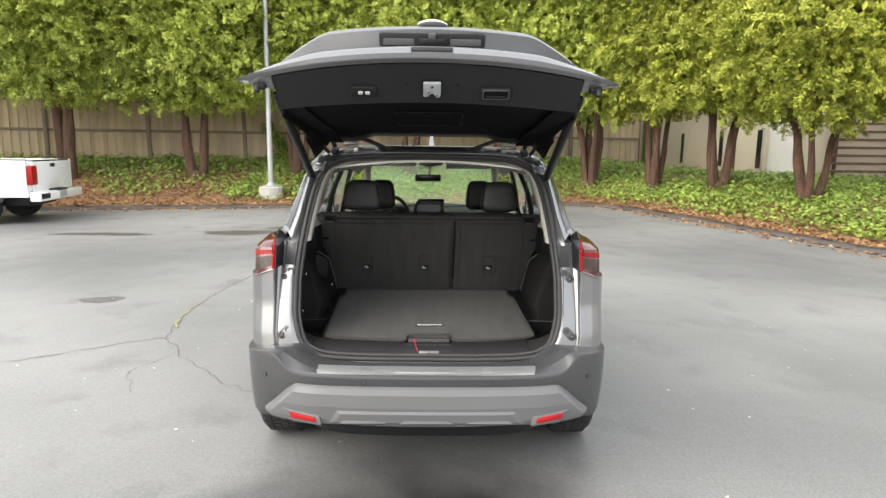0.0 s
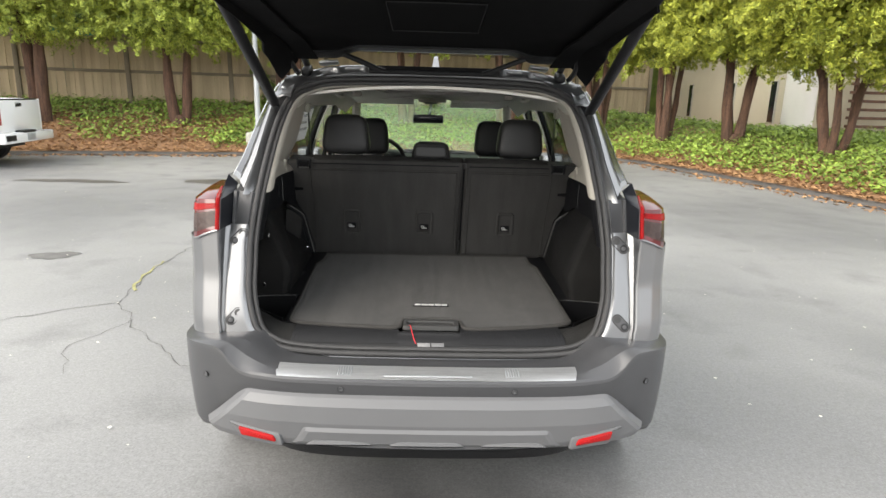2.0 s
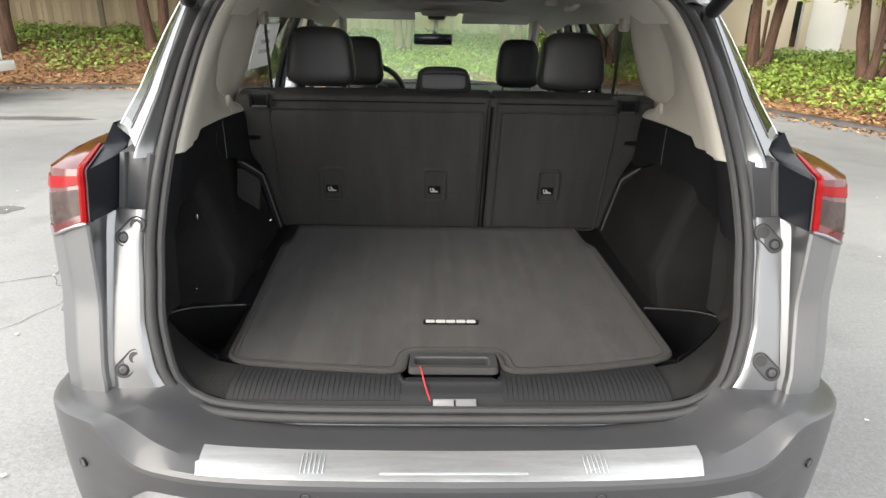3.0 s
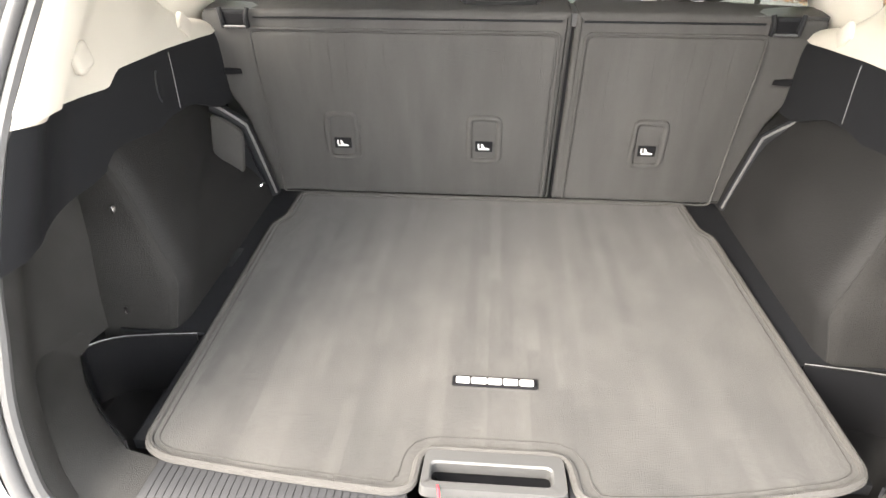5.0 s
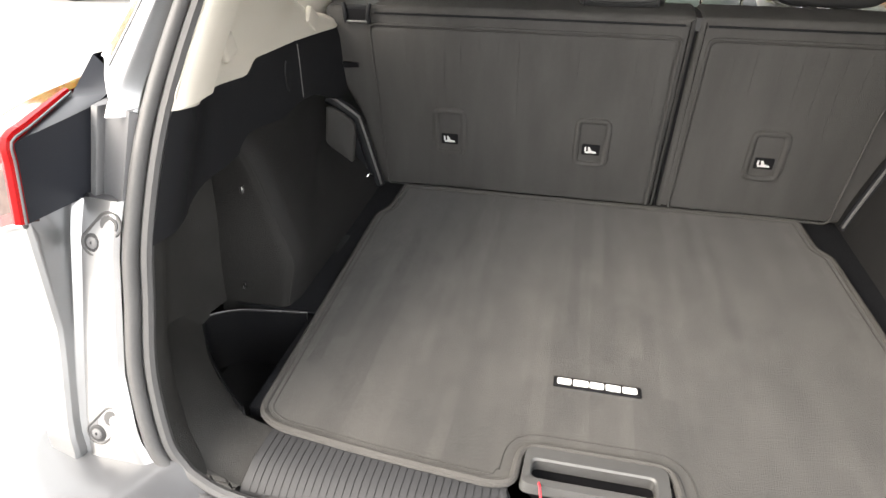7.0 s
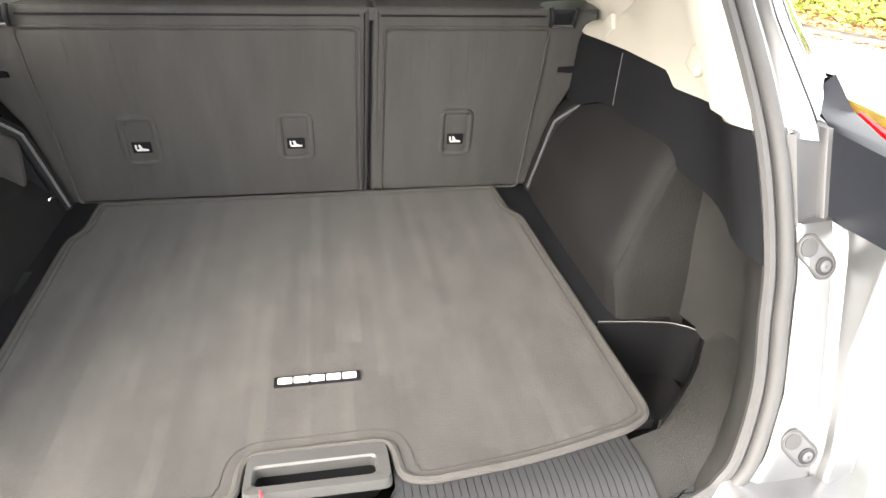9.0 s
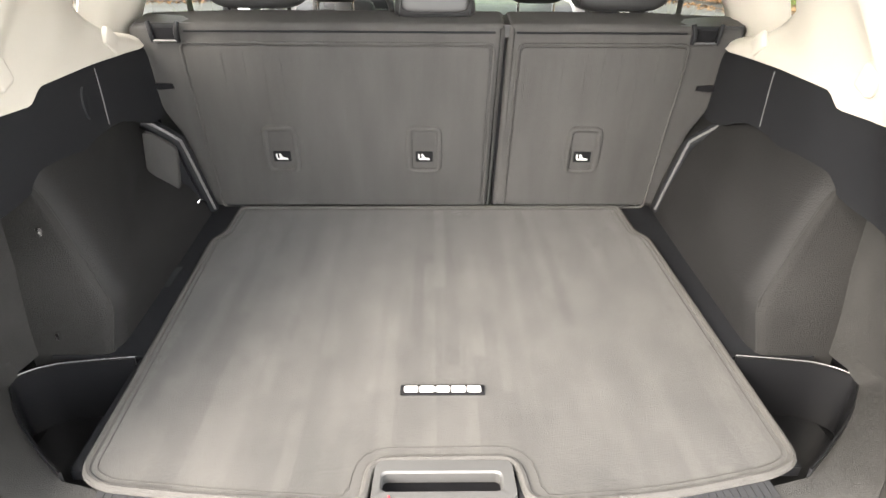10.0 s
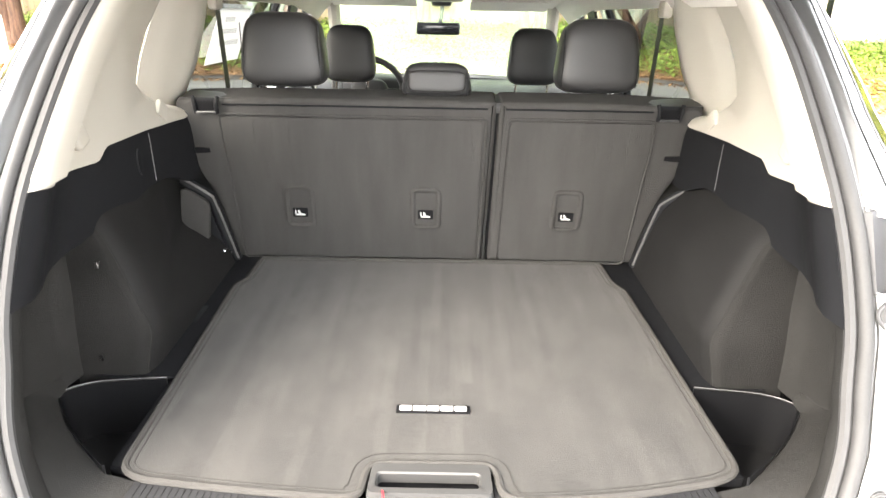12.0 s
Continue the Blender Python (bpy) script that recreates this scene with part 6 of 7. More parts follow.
    part("b_pillar_trim", sheet(lambda u, v: (s * lerp(0.80, 0.66, v), lerp(2.36, 2.50, u), lerp(1.0, 1.60, v)), 3, 6, 0.012 * s), M_TRIM, car)
    part("a_pillar_trim", tube(spline([(s * 0.66, 3.60, 1.10), (s * 0.62, 3.25, 1.38), (s * 0.575, 2.93, 1.60)], 6), 0.035, 8), M_BEIGE, car)
    part("grab_handle", tube(spline([(s * 0.56, 1.70, 1.632), (s * 0.535, 1.72, 1.605), (s * 0.535, 1.86, 1.605), (s * 0.56, 1.88, 1.632)], 5), 0.011, 8), M_LINER, car)
    part("coat_hook", box((0.05, 0.02, 0.028), (s * 0.42, 1.60, 1.622), 0.008), M_BEIGE, car)
    part("door_trim", sheet(lambda u, v: (s * lerp(0.80, 0.83, v), lerp(1.46, 3.4, u), lerp(0.45, 1.06, v)), 10, 6, 0.02 * s), M_TRIM, car)
    blt = part("seat_belt", sheet(lambda u, v: (s * lerp(0.645, 0.655, v), lerp(1.395, 1.43, u), lerp(1.26, 1.545, v)), 2, 6, 0.002), M_BLACK, car, "black seat belt")
    part("belt_guide", box((0.03, 0.06, 0.05), (s * 0.660, 1.41, 1.545), 0.01), M_BEIGE, blt)

# load floor, threshold, latch cover
part("load_floor", sheet(lambda u, v: (lerp(-0.575, 0.575, u), lerp(0.368, 1.32, v), floor_z(lerp(0.368, 1.32, v)) - 0.016), 4, 8, 0.02), M_TRIM, car)
THR = curve_at([0, 0.25, 0.5, 0.75, 1.0], [0.345, 0.300, 0.262, 0.232, 0.216])
THZ = curve_at([0, 0.25, 0.5, 0.75, 1.0], [0.7485, 0.7475, 0.741, 0.724, 0.703])
M_THR = pbr("threshold plastic", (0.0165, 0.017, 0.0185), 0.55, 0, 0.12, 6, 900, 0.2, spec=0.2)
th = part("threshold", sheet(lambda u, v: (lerp(-1, 1, u) * lerp(0.507, 0.52, v), lerp(THR(v), min(THR(v), 0.263), smooth((0.135 - abs(lerp(-1, 1, u) * 0.51)) / 0.02)), THZ(v)), 90, 12, -0.01), M_THR, car, "dark plastic threshold with fine ribs")
M_RIB = pbr("ribbed grey plastic", (0.0165, 0.017, 0.0185), 0.6, 0, 0.1, 8, 700, 0.1, spec=0.2)
for lo, hi in ((0, 33), (53, 86)):
    bm = None
    for k in range(lo, hi):
        x = lerp(-0.498, 0.50, k / 85)
        bm = merge(bm, sheet(lambda u, v: (x * lerp(1, 1.02, v) + lerp(-0.0053, 0.0053, u), THR(lerp(0.0, 0.86, v)), THZ(lerp(0.0, 0.86, v)) + 0.0012), 1, 5, 0.0014))
    tagged(part("threshold_ribs", bm, M_RIB, th), kind="stuff")
part("sill_carrier", sheet(lambda u, v: (lerp(-0.60, 0.60, u), lerp(0.216, 0.196, v), lerp(0.703, 0.676, v) + 0.03 * abs(2 * u - 1) ** 6), 30, 3, 0.006), M_TRIM, car)
lc = part("latch_cover", slab(rect(0.10, 0.032, 0.004), 0.008, Matrix.Translation((0.008, 0.218, 0.706)) @ Matrix.Rotation(radians(50), 4, "X"), 0.002), pbr("grey latch cover", (0.15, 0.15, 0.155), 0.45, 0.2, 0.08), car, "grey cover of the tailgate striker")
part("striker_slit", box((0.004, 0.022, 0.004), (0.008, 0.2125, 0.7135), 0.001, (50, 0, 0)), M_LABEL, lc)

# handle tray in the floor, cord, key tag
M_TRAY = pbr("grey handle plastic", (0.042, 0.042, 0.042), 0.5, 0, 0.08, 6, 700, 0.15)
hz = floor_z(0.32) - 0.002
hd = new("floor_handle", None)
hd.parent = car
hd["label"] = "grey plastic floor handle with a finger slot"


def ring(outer, inner, top, lip, wall):
    """A flat plate with a hole: outer rim turned down by lip, hole walls by wall. Both outlines have as many points."""
    b = bmesh.new()
    rows = [[b.verts.new((x, y, z)) for x, y in o] for o, z in ((outer, top - lip), ([(0.008 + (x - 0.008) * 0.975, 0.332 + (y - 0.332) * 0.95) for x, y in outer], top), ([(0.004 + (x - 0.004) * 1.03, 0.328 + (y - 0.328) * 1.16) for x, y in inner], top), (inner, top - 0.003), (inner, top - wall))]
    n = len(outer)
    for p, q in zip(rows, rows[1:]):
        for k in range(n):
            b.faces.new((p[k], p[(k + 1) % n], q[(k + 1) % n], q[k]))
    return b


part("handle_frame", ring(rounded([(-0.103, 0.292), (0.118, 0.292), (0.116, 0.370), (-0.100, 0.370)], 0.016), rounded([(-0.086, 0.310), (0.094, 0.310), (0.094, 0.344), (-0.086, 0.344)], 0.010), hz + 0.008, 0.018, 0.022), M_TRAY, hd)
part("handle_well", sheet(lambda u, v: (0.008 + lerp(-0.10, 0.10, u), lerp(0.298, 0.356, v), hz - 0.012 - 0.05 * math.sin(u * math.pi) ** 0.2 * math.sin(v * math.pi) ** 0.3), 12, 8), M_LABEL, hd)
part("pull_cord", tube(spline([(-0.076, 0.312, hz - 0.004), (-0.072, 0.292, hz + 0.010), (-0.066, 0.262, hz + 0.002), (-0.052, 0.232, hz - 0.032), (-0.042, 0.222, hz - 0.05)], 6), 0.0019, 7), M_CORD, hd, "red pull cord")
part("tag", slab(rect(0.034, 0.010, 0.003), 0.0015, pose(0.050, 0.303, hz - 0.012, 0, 0, 12)), M_WHITE, hd)

# pale rim inside the seal, over the top of the opening
inner_rim = [p for p in loop(0.038, 0.030) if p.z > 1.245]
half = max(range(len(inner_rim)), key=lambda k: (inner_rim[k] - inner_rim[k - 1]).length)
inner_rim = inner_rim[half:] + inner_rim[:half]
bm = bmesh.new()
rows = []
for p in inner_rim:
    c = Vector((0, p.y, 1.35))
    d = (c - p).normalized()
    rows.append([bm.verts.new(p + d * a + Vector((0, f, 0))) for a, f in ((-0.012, -0.004), (0.0, -0.004), (0.010, 0.006), (0.016, 0.03), (0.004, 0.10))])
for p, q in zip(rows, rows[1:]):
    for k in range(4):
        bm.faces.new((p[k], p[k + 1], q[k + 1], q[k]))
part("opening_rim_trim", bm, M_BEIGE, car, "pale trim round the top of the opening")

# ---- cargo mat ----
mat_out = [(-0.545, 1.268), (-0.545, 1.122), (-0.568, 1.080), (-0.541, 0.350), (-0.502, 0.325), (-0.33, 0.304), (-0.140, 0.290), (-0.112, 0.300), (-0.106, 0.373), (0.123, 0.375), (0.132, 0.300), (0.168, 0.290), (0.34, 0.304), (0.52, 0.344), (0.564, 0.370), (0.545, 1.092), (0.520, 1.126), (0.514, 1.276)]
mat_r = [0.02, 0.02, 0.015, 0.03, 0.05, 0.2, 0.02, 0.03, 0.03, 0.03, 0.03, 0.02, 0.2, 0.05, 0.03, 0.015, 0.02, 0.02]


def mat_carpet():
    """Ribbed dark pile: bands along the car brushed to and fro, blotches, fine nap."""
    m = pbr("cargo mat pile", (0.025, 0.0238, 0.0222), 0.97, 0, 0.42, 14, 700, 0.5, stretch=(1, 0.6, 1), spec=0.1)
    n, l = m.node_tree.nodes, m.node_tree.links
    b = n["Principled BSDF"]
    tc, mp, w = n.new("ShaderNodeTexCoord"), n.new("ShaderNodeMapping"), n.new("ShaderNodeTexNoise")
    mp.inputs["Scale"].default_value = (30, 0.7, 1)
    w.inputs["Scale"].default_value, w.inputs["Detail"].default_value = 1.0, 3.0
    l.new(tc.outputs["Object"], mp.inputs[0])
    l.new(mp.outputs[0], w.inputs["Vector"])
    r = n.new("ShaderNodeMapRange")
    r.inputs[1].default_value, r.inputs[2].default_value = 0.46, 0.54
    r.inputs[3].default_value, r.inputs[4].default_value = 0.94, 1.05
    l.new(w.outputs[0], r.inputs[0])
    # strips 24 mm wide, each brushed in lengths of its own
    def calc(op, a, c=0.0):
        q = n.new("ShaderNodeMath")
        q.operation = op
        for k, val in enumerate((a, c)):
            if isinstance(val, float):
                q.inputs[k].default_value = val
            else:
                l.new(val, q.inputs[k])
        return q.outputs[0]

    sep, wob, w1, w2, cmb, r2 = (n.new("ShaderNode" + k) for k in ("SeparateXYZ", "TexNoise", "TexWhiteNoise", "TexWhiteNoise", "CombineXYZ", "MapRange"))
    wob.inputs["Scale"].default_value = 5.0
    l.new(tc.outputs["Object"], sep.inputs[0])
    l.new(tc.outputs["Object"], wob.inputs["Vector"])
    strip = calc("FLOOR", calc("ADD", calc("MULTIPLY", sep.outputs[0], 41.0), calc("MULTIPLY", wob.outputs[0], 0.4)))
    w1.noise_dimensions = "1D"
    l.new(strip, w1.inputs["W"])
    block = calc("FLOOR", calc("ADD", calc("MULTIPLY", sep.outputs[1], 2.6), calc("MULTIPLY", w1.outputs[0], 3.0)))
    l.new(strip, cmb.inputs[0])
    l.new(block, cmb.inputs[1])
    l.new(cmb.outputs[0], w2.inputs["Vector"])
    r2.inputs[3].default_value, r2.inputs[4].default_value = 0.80, 1.20
    l.new(w2.outputs[0], r2.inputs[0])
    mix2 = n.new("ShaderNodeMath")
    mix2.operation = "MULTIPLY"
    l.new(r.outputs[0], mix2.inputs[0])
    l.new(r2.outputs[0], mix2.inputs[1])
    src = b.inputs["Base Color"].links[0].from_socket
    mul = n.new("ShaderNodeMix")
    mul.data_type, mul.blend_type = "RGBA", "MULTIPLY"
    mul.inputs[0].default_value = 1.0
    l.new(src, mul.inputs[6])
    l.new(mix2.outputs[0], mul.inputs[7])
    l.new(mul.outputs[2], b.inputs["Base Color"])
    b.inputs["Sheen Weight"].default_value = 0.15
    b.inputs["Sheen Roughness"].default_value = 0.6
    return m


M_MAT = mat_carpet()
cm = thing("cargo_mat", "grey-brown ribbed carpet mat lying in the load space", "cargo mat")
SLOPE = Matrix.Translation((0, 0.53, 0.765)) @ Matrix.Rotation(math.atan(0.04), 4, "X") @ Matrix.Translation((0, -0.53, -0.010))
outline = rounded(mat_out, mat_r, 4)
bm = slab(outline, 0.010, SLOPE)
bmesh.ops.triangulate(bm, faces=bm.faces)
part("carpet_face", bm, M_MAT, cm)
edge = [SLOPE @ Vector((x, y, 0.008)) for x, y in outline]
# folded binding, wider round the handle tray
inn = []
for k, (x, y) in enumerate(outline):
    (ax, ay), (cx, cy) = outline[k - 1], outline[(k + 1) % len(outline)]
    nx, ny = Vector((ay - cy, cx - ax)).normalized()
    w = 0.024 if abs(x - 0.008) < 0.145 and y < 0.42 else 0.015
    inn.append(SLOPE @ Vector((x + nx * w, y + ny * w, 0.0102)))
part("bound_edge", tube(edge, 0.0072, 8, True), pbr("bound carpet edge", (0.038, 0.036, 0.034), 0.95, 0, 0.2, 20, 500, 0.8), cm, "paler bound edge")
part("binding_stitch", tube(inn, 0.0011, 6, True), pbr("binding groove", (0.021, 0.020, 0.0185), 0.95, 0, 0.2, 20, 500, 0.5), cm)
lab = part("badge_plate", slab(rect(0.150, 0.025, 0.003), 0.003, SLOPE @ Matrix.Translation((0.008, 0.528, 0.010)), 0.001), M_LABEL, cm, "black woven badge with white marks")
for k, (x, w) in enumerate(((-0.056, 0.026), (-0.0275, 0.028), (0.0, 0.026), (0.028, 0.027), (0.056, 0.026))):
    part("badge_mark", slab(rect(w * 0.95, 0.0150, 0.004), 0.0015, SLOPE @ Matrix.Translation((0.008 + x, 0.528, 0.013))), M_WHITE, lab)


# ---- rear seat ----
def seat_m(x=0.0, z=0.0, out=0.0):
    return Matrix.Translation((0, 1.285, 0.80)) @ Matrix.Rotation(radians(8.5), 4, "X") @ FRONT @ Matrix.Translation((x, z - 0.80, out))


def pocket(xc, parent):
    rim = [(p[0], p[1]) for p in rect(0.078, 0.124, 0.018, xc, 0.972)]
    part("pocket_rim", tube([seat_m(0, 0, 0.004) @ Vector((x, z, 0)) for x, z in rim], 0.0085, 8, True), M_SEATBACK, parent)
    part("pocket_face", slab(rect(0.066, 0.112, 0.014, xc, 0.972), 0.0012, seat_m(0, 0, 0.003)), pbr("worn pocket cloth", (0.078, 0.077, 0.076), 0.95, 0, 0.15, 9, 600, 0.5), parent)
    tag = part("anchor_label", slab(rect(0.046, 0.030, 0.003, xc, 0.953), 0.002, seat_m(0, 0, 0.005)), M_LABEL, parent, "black label with a white anchor symbol")
    part("symbol", slab(rounded([(xc - 0.014, 0.944), (xc + 0.015, 0.944), (xc + 0.014, 0.948), (xc + 0.002, 0.951), (xc - 0.003, 0.961), (xc - 0.008, 0.961), (xc - 0.006, 0.949), (xc - 0.014, 0.948)], 0.001), 0.001, seat_m(0, 0, 0.0075)), M_WHITE, tag)
    part("symbol", slab(rect(0.004, 0.012, 0.0, xc - 0.014, 0.955), 0.001, seat_m(0, 0, 0.0075)), M_WHITE, tag)


def seat_section(name, pts, rad, panel, pockets, lock_x, slot_x, s):
    st = part(name, slab(rounded(pts, rad), 0.11, seat_m(0, 0, -0.11), 0.014, 3), M_SEATBACK, car, "charcoal carpeted rear seat back")
    part("back_panel", slab(rounded(panel, 0.018), 0.005, seat_m(0, 0, 0.0), 0.003), M_SEATBACK, st)
    line = [seat_m(0, 0, 0.003) @ Vector((x, z, 0)) for x, z in rounded([(lerp(x, sum(p[0] for p in panel) / len(panel), -0.018), lerp(z, 1.04, -0.035)) for x, z in panel], 0.018)]
    part("panel_welt", tube(line, 0.0036, 8, True), M_SEATBACK, st)
    for xc in pockets:
        pocket(xc, st)
    lk = part("release_housing", slab(rect(0.066, 0.040, 0.006, lock_x, 1.278), 0.006, seat_m(0, 0, 0.0), 0.002), M_TRIM, st, "dark plastic release housing")
    part("release_dark", slab(rect(0.044, 0.024, 0.003, lock_x, 1.278), 0.001, seat_m(0, 0, 0.0065)), M_LABEL, lk)
    part("release_bar", tube([seat_m(0, 0, 0.011) @ Vector((lock_x + q, 1.260, 0)) for q in (-0.027, -0.02, 0.02, 0.027)], 0.0035, 8), pbr("satin bar", (0.05, 0.05, 0.052), 0.32, 0, 0.1), lk)
    for q in (-0.030, 0.030):
        part("release_arm", tube(spline([seat_m(0, 0, 0.008) @ Vector((lock_x + q, 1.258, 0)), seat_m(0, 0, 0.012) @ Vector((lock_x + q, 1.280, 0)), seat_m(0, 0, 0.004) @ Vector((lock_x + q * 1.15, 1.303, 0))], 4), 0.0058, 8), M_TRIM, lk)
    # pressed lanes in the cloth
    rq = random.Random(7 if s < 0 else 8)
    xa, xb = (-0.52, 0.10) if s < 0 else (0.22, 0.55)
    n = 14 if s < 0 else 8
    for k in range(n):
        xq = lerp(xa, xb, k / (n - 1)) + rq.uniform(-0.006, 0.006)
        z1 = 1.236 - rq.uniform(0.10, 0.36)
        part("pressed_lane", tube([seat_m(0, 0, 0.0042) @ Vector((xq, zz, 0)) for zz in (1.236, lerp(1.236, z1, 0.5), z1)], [0.0018, 0.0020, 0.0008], 5), M_SEATBACK, st)
    top_line = [seat_m(0, 0, 0.002) @ Vector((xq, 1.281, 0)) for xq in ((-0.60, -0.2, 0.14) if s < 0 else (0.19, 0.4, 0.60))]
    part("top_roll_seam", tube(top_line, 0.003, 6), M_TRIM, st)
    part("strap_slot", slab([(s * x, z) for x, z in ((0.655, 1.140), (0.69, 1.137), (0.742, 1.146), (0.742, 1.151), (0.69, 1.153), (0.657, 1.151))][::s], 0.006, seat_m(0, 0, 0.001)), M_LABEL, st)
    return st


L = [(-0.735, 1.292), (-0.728, 1.150), (-0.700, 1.075), (-0.668, 1.010), (-0.632, 0.79), (0.152, 0.79), (0.165, 1.300), (-0.50, 1.300)]
LP = [(-0.610, 1.15), (-0.604, 1.06), (-0.596, 0.800), (0.124, 0.800), (0.130, 1.247), (-0.612, 1.247)]
left = seat_section("rear_seat_back", L, [0.02, 0.02, 0.03, 0.02, 0.01, 0.008, 0.012, 0.02], LP, (-0.412, -0.033), -0.645, -0.690, -1)
R = [(0.161, 0.79), (0.640, 0.79), (0.668, 1.010), (0.700, 1.075), (0.738, 1.150), (0.745, 1.290), (0.52, 1.300), (0.173, 1.300)]
RP = [(0.194, 0.800), (0.588, 0.800), (0.602, 1.06), (0.610, 1.15), (0.612, 1.247), (0.204, 1.247)]
right = seat_section("rear_seat_back", R, [0.008, 0.01, 0.02, 0.03, 0.02, 0.02, 0.02, 0.012], RP, (0.392,), 0.645, 0.690, 1)
part("seat_gap", box((0.010, 0.02, 0.49), (0.163, 1.275, 1.035), 0.0, (8.5, 0, 0)), M_LABEL, car)


def puffy(w, h, d, at, tilt=0.0, n=3.2, taper=0.0):
    """A soft cushion: a superellipsoid that bulges."""
    def f(u, v):
        a, b2 = (u * 2 - 1) * math.pi, (v - 0.5) * math.pi
        def pw(q, e):
            return math.copysign(abs(q) ** e, q)
        e = 2 / n
        return pw(math.cos(b2), e) * pw(math.cos(a), e) * w / 2, pw(math.cos(b2), e) * pw(math.sin(a), e) * d / 2, pw(math.sin(b2), e) * h / 2
    b = sheet(f, 40, 24)
    bmesh.ops.remove_doubles(b, verts=b.verts, dist=1e-5)
    for q in b.verts:
        q.co.x *= 1 - taper * (q.co.z / h + 0.5)
    bmesh.ops.transform(b, matrix=pose(*at, tilt), verts=b.verts)
    return b


def headrest(x, y, zc, w, h, d, parent, tilt=-6, posts=True):
    hr = part("headrest", puffy(w, h, d, (x, y, zc), tilt, 4.2, 0.2), M_LEATHER, parent, "black leatherette headrest")
    part("seam", tube([(x + (w / 2 - 0.022) * sx, y - d * 0.44, zc + k * h * 0.40) for sx, k in ((-1, -1), (-1, 0), (-1, 0.9))], 0.0016, 5), M_BLACK, hr)
    part("seam", tube([(x + (w / 2 - 0.022), y - d * 0.44, zc + k * h * 0.40) for k in (-1, 0, 0.9)], 0.0016, 5), M_BLACK, hr)
    if posts:
        for q in (-0.07, 0.07):
            part("headrest_post", tube([(x + q, y + 0.01, zc - h / 2 - 0.07), (x + q, y + 0.01, zc - h / 2 + 0.03)], 0.006, 8), M_BRIGHT, hr)
            part("post_sleeve", lathe([(0.014, 0), (0.014, 0.012), (0.010, 0.016)], (x + q, y + 0.01, zc - h / 2 - 0.055), seg=12), M_BLACK, hr)
    return hr


headrest(-0.446, 1.34, 1.415, 0.262, 0.205, 0.12, left)
mid_rest = headrest(-0.005, 1.31, 1.342, 0.215, 0.098, 0.10, left, posts=False)
part("inset_panel", puffy(0.165, 0.062, 0.03, (-0.005, 1.268, 1.342), -6, 4.5), M_LEATHER, mid_rest)
headrest(0.457, 1.34, 1.412, 0.256, 0.205, 0.12, right)
part("seat_top", sheet(lambda u, v: (lerp(-0.72, 0.74, u), lerp(1.22, 1.40, v), 1.292 + 0.01 * math.sin(v * 3.14)), 10, 6, 0.03), M_LEATHER, car)
part("seat_cushion", box((1.3, 0.5, 0.16), (0, 1.68, 0.66), 0.05), M_LEATHER, car)

# ---- front of the cabin ----
for s in (-1, 1):
    fs = part("front_seat", puffy(0.50, 0.62, 0.16, (s * 0.39, 2.22, 0.85), -10, 4.5), M_LEATHER, car, "black leatherette front seat")
    part("seat_base", puffy(0.50, 0.16, 0.52, (s * 0.39, 2.45, 0.62), 0, 4.5), M_LEATHER, fs)
    headrest(s * 0.395, 2.26, 1.352, 0.235, 0.235, 0.10, fs, -8)
part("dashboard", sheet(lambda u, v: (lerp(-0.74, 0.74, u), lerp(3.00, 3.66, v), 0.92 + 0.21 * math.sin(min(1, v * 2.2) * 1.57)), 16, 12, 0.03), M_TRIM, car, "dark dashboard")
part("instrument_hood", puffy(0.36, 0.12, 0.2, (-0.39, 3.08, 1.14), 0, 3), M_TRIM, car)
part("centre_screen", box((0.25, 0.02, 0.15), (0, 3.02, 1.18), 0.008, (-12, 0, 0)), M_GLOSSBLK, car, "black centre screen")
wheel_pts = [(-0.39 + 0.185 * math.cos(a / 24 * 6.2832), 2.86 - 0.07 * math.sin(a / 24 * 6.2832), 1.13 + 0.17 * math.sin(a / 24 * 6.2832)) for a in range(24)]
swl = part("steering_wheel", tube(wheel_pts, 0.017, 10, True), M_LEATHER, car, "black steering wheel")
part("wheel_hub", puffy(0.2, 0.14, 0.06, (-0.39, 2.88, 1.12), -22, 3), M_TRIM, swl)
part("wheel_spoke", box((0.34, 0.02, 0.04), (-0.39, 2.88, 1.12), 0.008, (-22, 0, 0)), M_TRIM, swl)
mr = part("rear_view_mirror", box((0.25, 0.03, 0.066), (-0.03, 3.20, 1.440), 0.014, (0, 0, 3)), M_BLACK, car, "black rear-view mirror")
part("mirror_face", box((0.235, 0.004, 0.052), (-0.03, 3.183, 1.448), 0.001, (0, 0, 3)), M_GLOSSBLK, mr)
part("mirror_stem", tube([(-0.01, 3.24, 1.60), (-0.01, 3.22, 1.53), (-0.02, 3.215, 1.47)], 0.012, 8), M_BLACK, mr)
part("sensor_box", box((0.11, 0.10, 0.05), (-0.01, 3.10, 1.585), 0.014), M_BLACK, mr)
part("cabin_floor", box((1.5, 2.9, 0.04), (0, 2.6, 0.40), 0.01), M_CARPET, car)
part("centre_console", box((0.24, 1.1, 0.3), (0, 2.6, 0.62), 0.05), M_TRIM, car)


# headliner with the sunroof's opening
def liner(x0, x1, y0, y1):
    return sheet(lambda u, v: (lerp(x0, x1, u), lerp(y0, y1, v), roof_z(lerp(x0, x1, u), lerp(y0, y1, v)) - 0.048 - 0.012 * (1 - smooth((lerp(y0, y1, v) - 0.82) / 0.2))), 10, 8, 0.012)


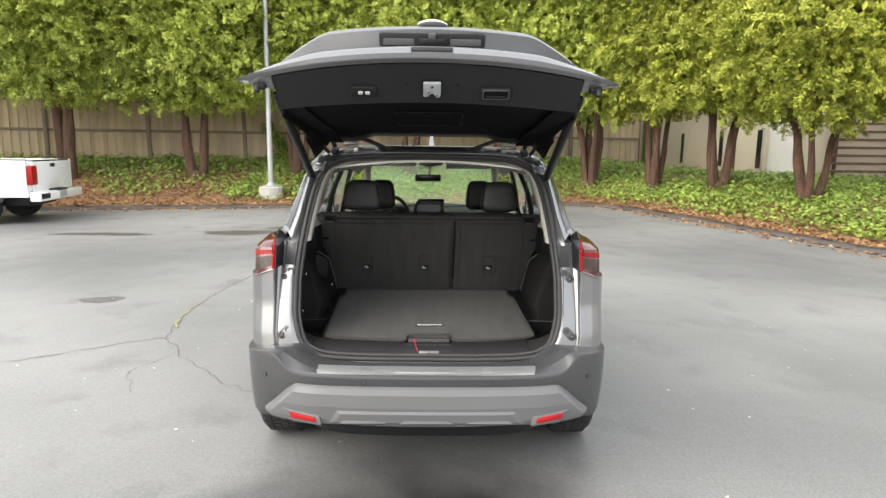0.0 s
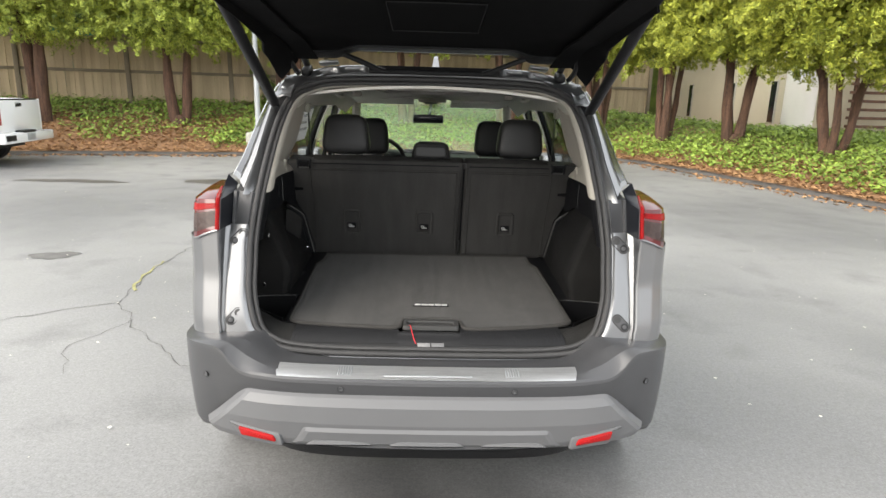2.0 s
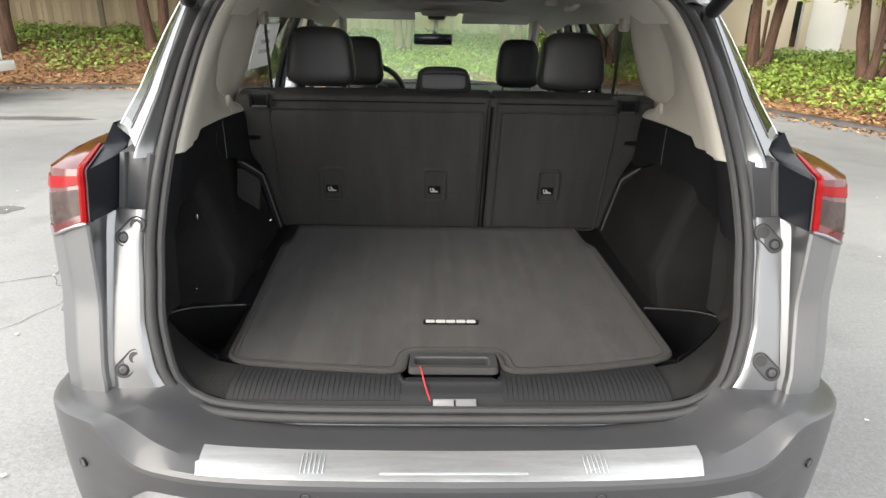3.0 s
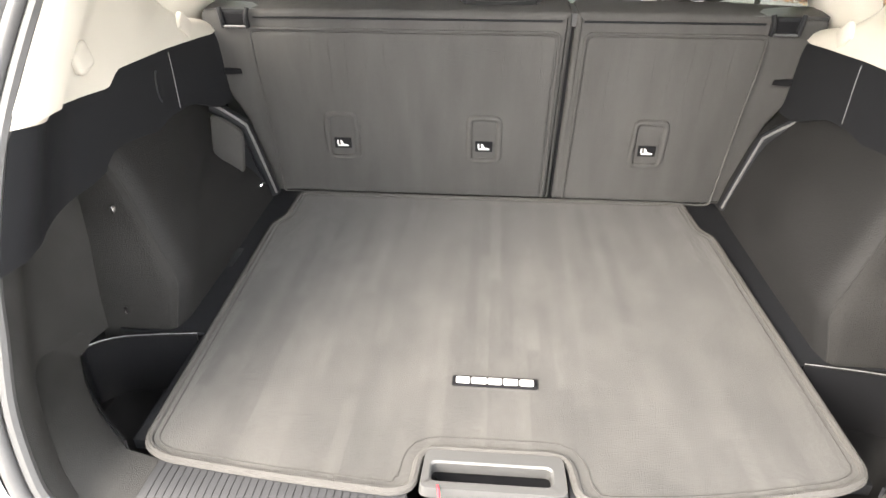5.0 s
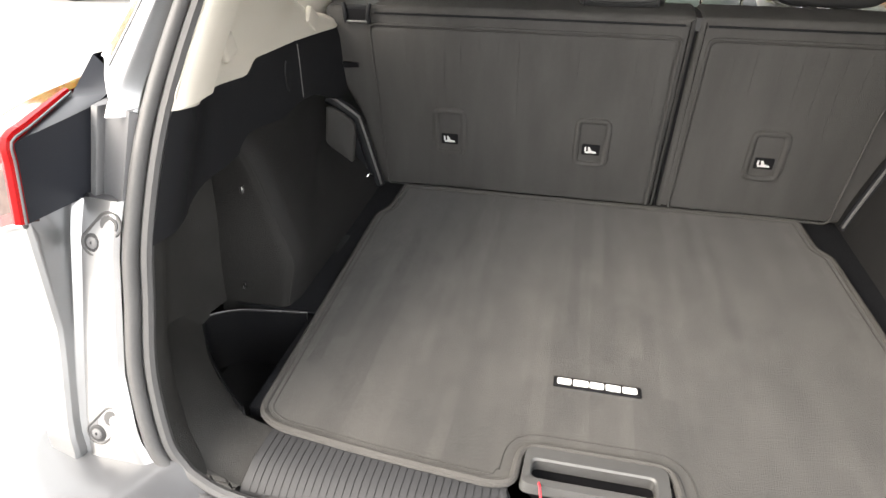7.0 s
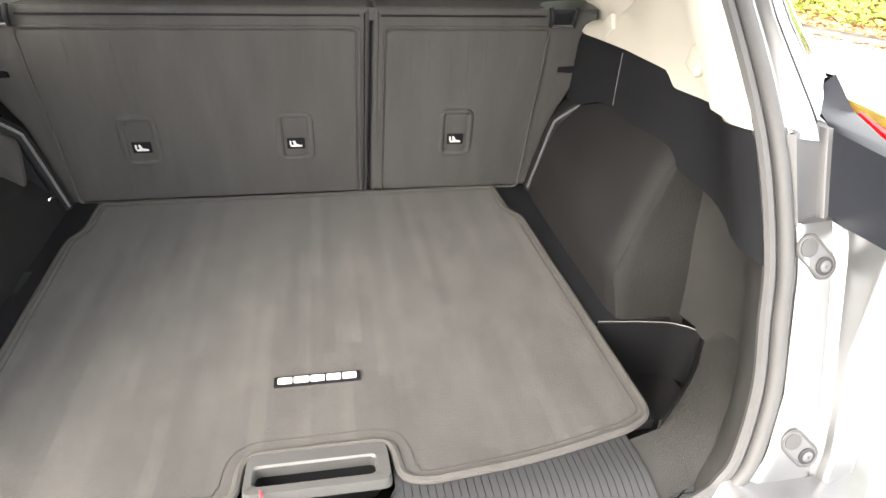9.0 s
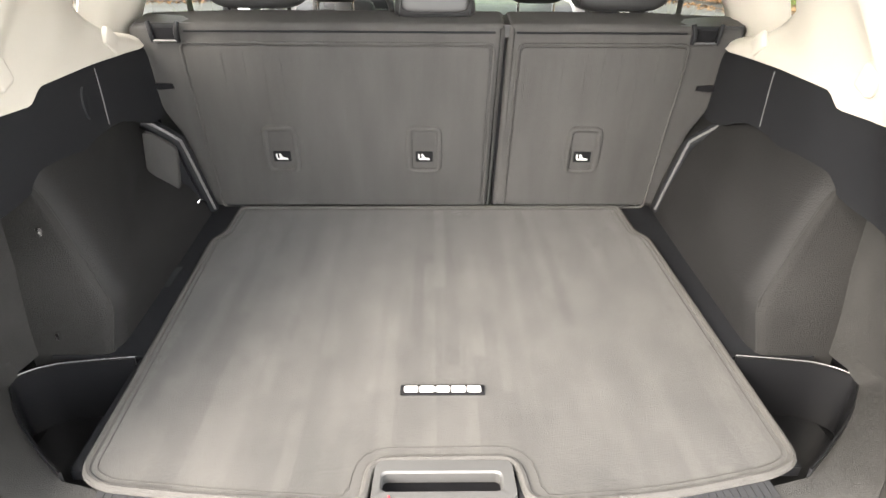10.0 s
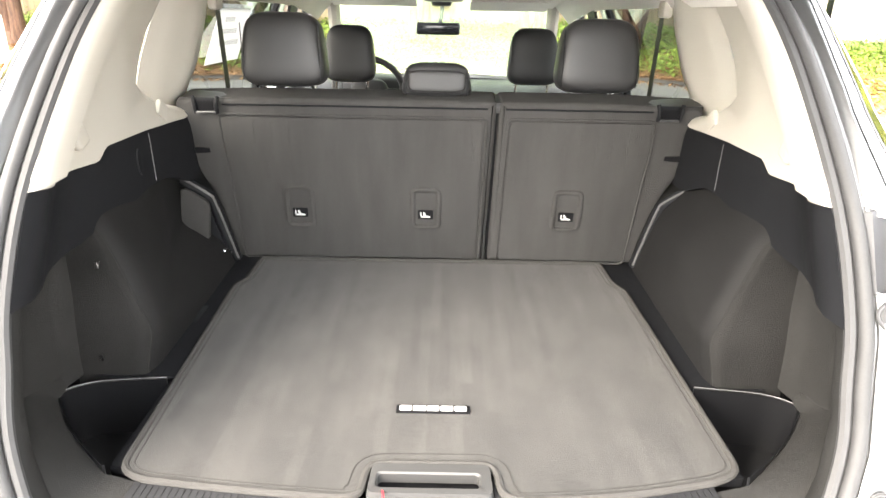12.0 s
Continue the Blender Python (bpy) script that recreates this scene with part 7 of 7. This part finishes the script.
bm = liner(-0.57, 0.57, 0.815, 1.50)
for a in ((-0.57, -0.335, 1.50, 2.50), (0.335, 0.57, 1.50, 2.50), (-0.57, 0.57, 2.50, 2.93)):
    bm = merge(bm, liner(*a))
hl = part("headliner", bm, M_LINER, car, "pale cloth headliner round the sunroof")
bm = None
for a, c in (((-0.335, 1.50), (0.335, 1.50)), ((0.335, 1.50), (0.335, 2.50)), ((0.335, 2.50), (-0.335, 2.50)), ((-0.335, 2.50), (-0.335, 1.50))):
    bm = tube([(a[0], a[1], roof_z(*a) - 0.05), (c[0], c[1], roof_z(*c) - 0.05)], 0.013, 8, bm=bm)
part("sunroof_frame", bm, M_LINER, hl)
# black sheet put in where only the sunroof opening's shadow shows
part("sunroof_dark_sheet", sheet(lambda u, v: (lerp(-0.335, 0.335, u), lerp(1.50, 2.50, v), roof_z(lerp(-0.335, 0.335, u), lerp(1.50, 2.50, v)) - 0.040), 6, 6, 0.006), M_BLACK, hl, "dark sheet in place of the shadow in the sunroof opening")
for s in (-1, 1):
    part("sun_visor", sheet(lambda u, v: (s * lerp(0.14, 0.54, u), lerp(2.78, 2.98, v), lerp(1.595, 1.555, v)), 6, 4, 0.016), M_LINER, car)
part("overhead_console", box((0.2, 0.24, 0.03), (0, 2.72, 1.592), 0.012), M_BEIGE, car)
# price sheet on the left rear door glass, daylight coming through the paper
M_PAPER = pbr("white paper", (0.82, 0.83, 0.84), 0.7, 0, 0.03, bump=0)
pn, pl_ = M_PAPER.node_tree.nodes, M_PAPER.node_tree.links
thin, glow = pn.new("ShaderNodeMixShader"), pn.new("ShaderNodeBsdfTranslucent")
glow.inputs[0].default_value = (0.62, 0.63, 0.64, 1)
thin.inputs[0].default_value = 0.5
pl_.new(pn["Principled BSDF"].outputs[0], thin.inputs[1])
pl_.new(glow.outputs[0], thin.inputs[2])
pl_.new(thin.outputs[0], pn["Material Output"].inputs[0])
stk = part("window_sheet", sheet(lambda u, v: (-lerp(0.784, 0.735, v), lerp(1.60, 1.95, u) + 0.09 * v, lerp(1.345, 1.54, v)), 4, 4, 0.001), M_PAPER, car, "white printed sheet on the rear door glass")
M_PRINT = pbr("grey print on paper", (0.45, 0.45, 0.47), 0.8, 0, 0.05, bump=0)
M_PRINT.node_tree.nodes["Principled BSDF"].inputs["Alpha"].default_value = 0.22
for k in range(3):
    c = 0.30 + 0.2 * k
    part("print_bar", sheet(lambda u, v: (-lerp(0.784, 0.735, c + 0.08 * v) + 0.004, lerp(1.68, 1.88 - 0.05 * k, u) + 0.09 * c, lerp(1.345, 1.54, c + 0.08 * v)), 2, 1, 0.001), M_PRINT, stk)
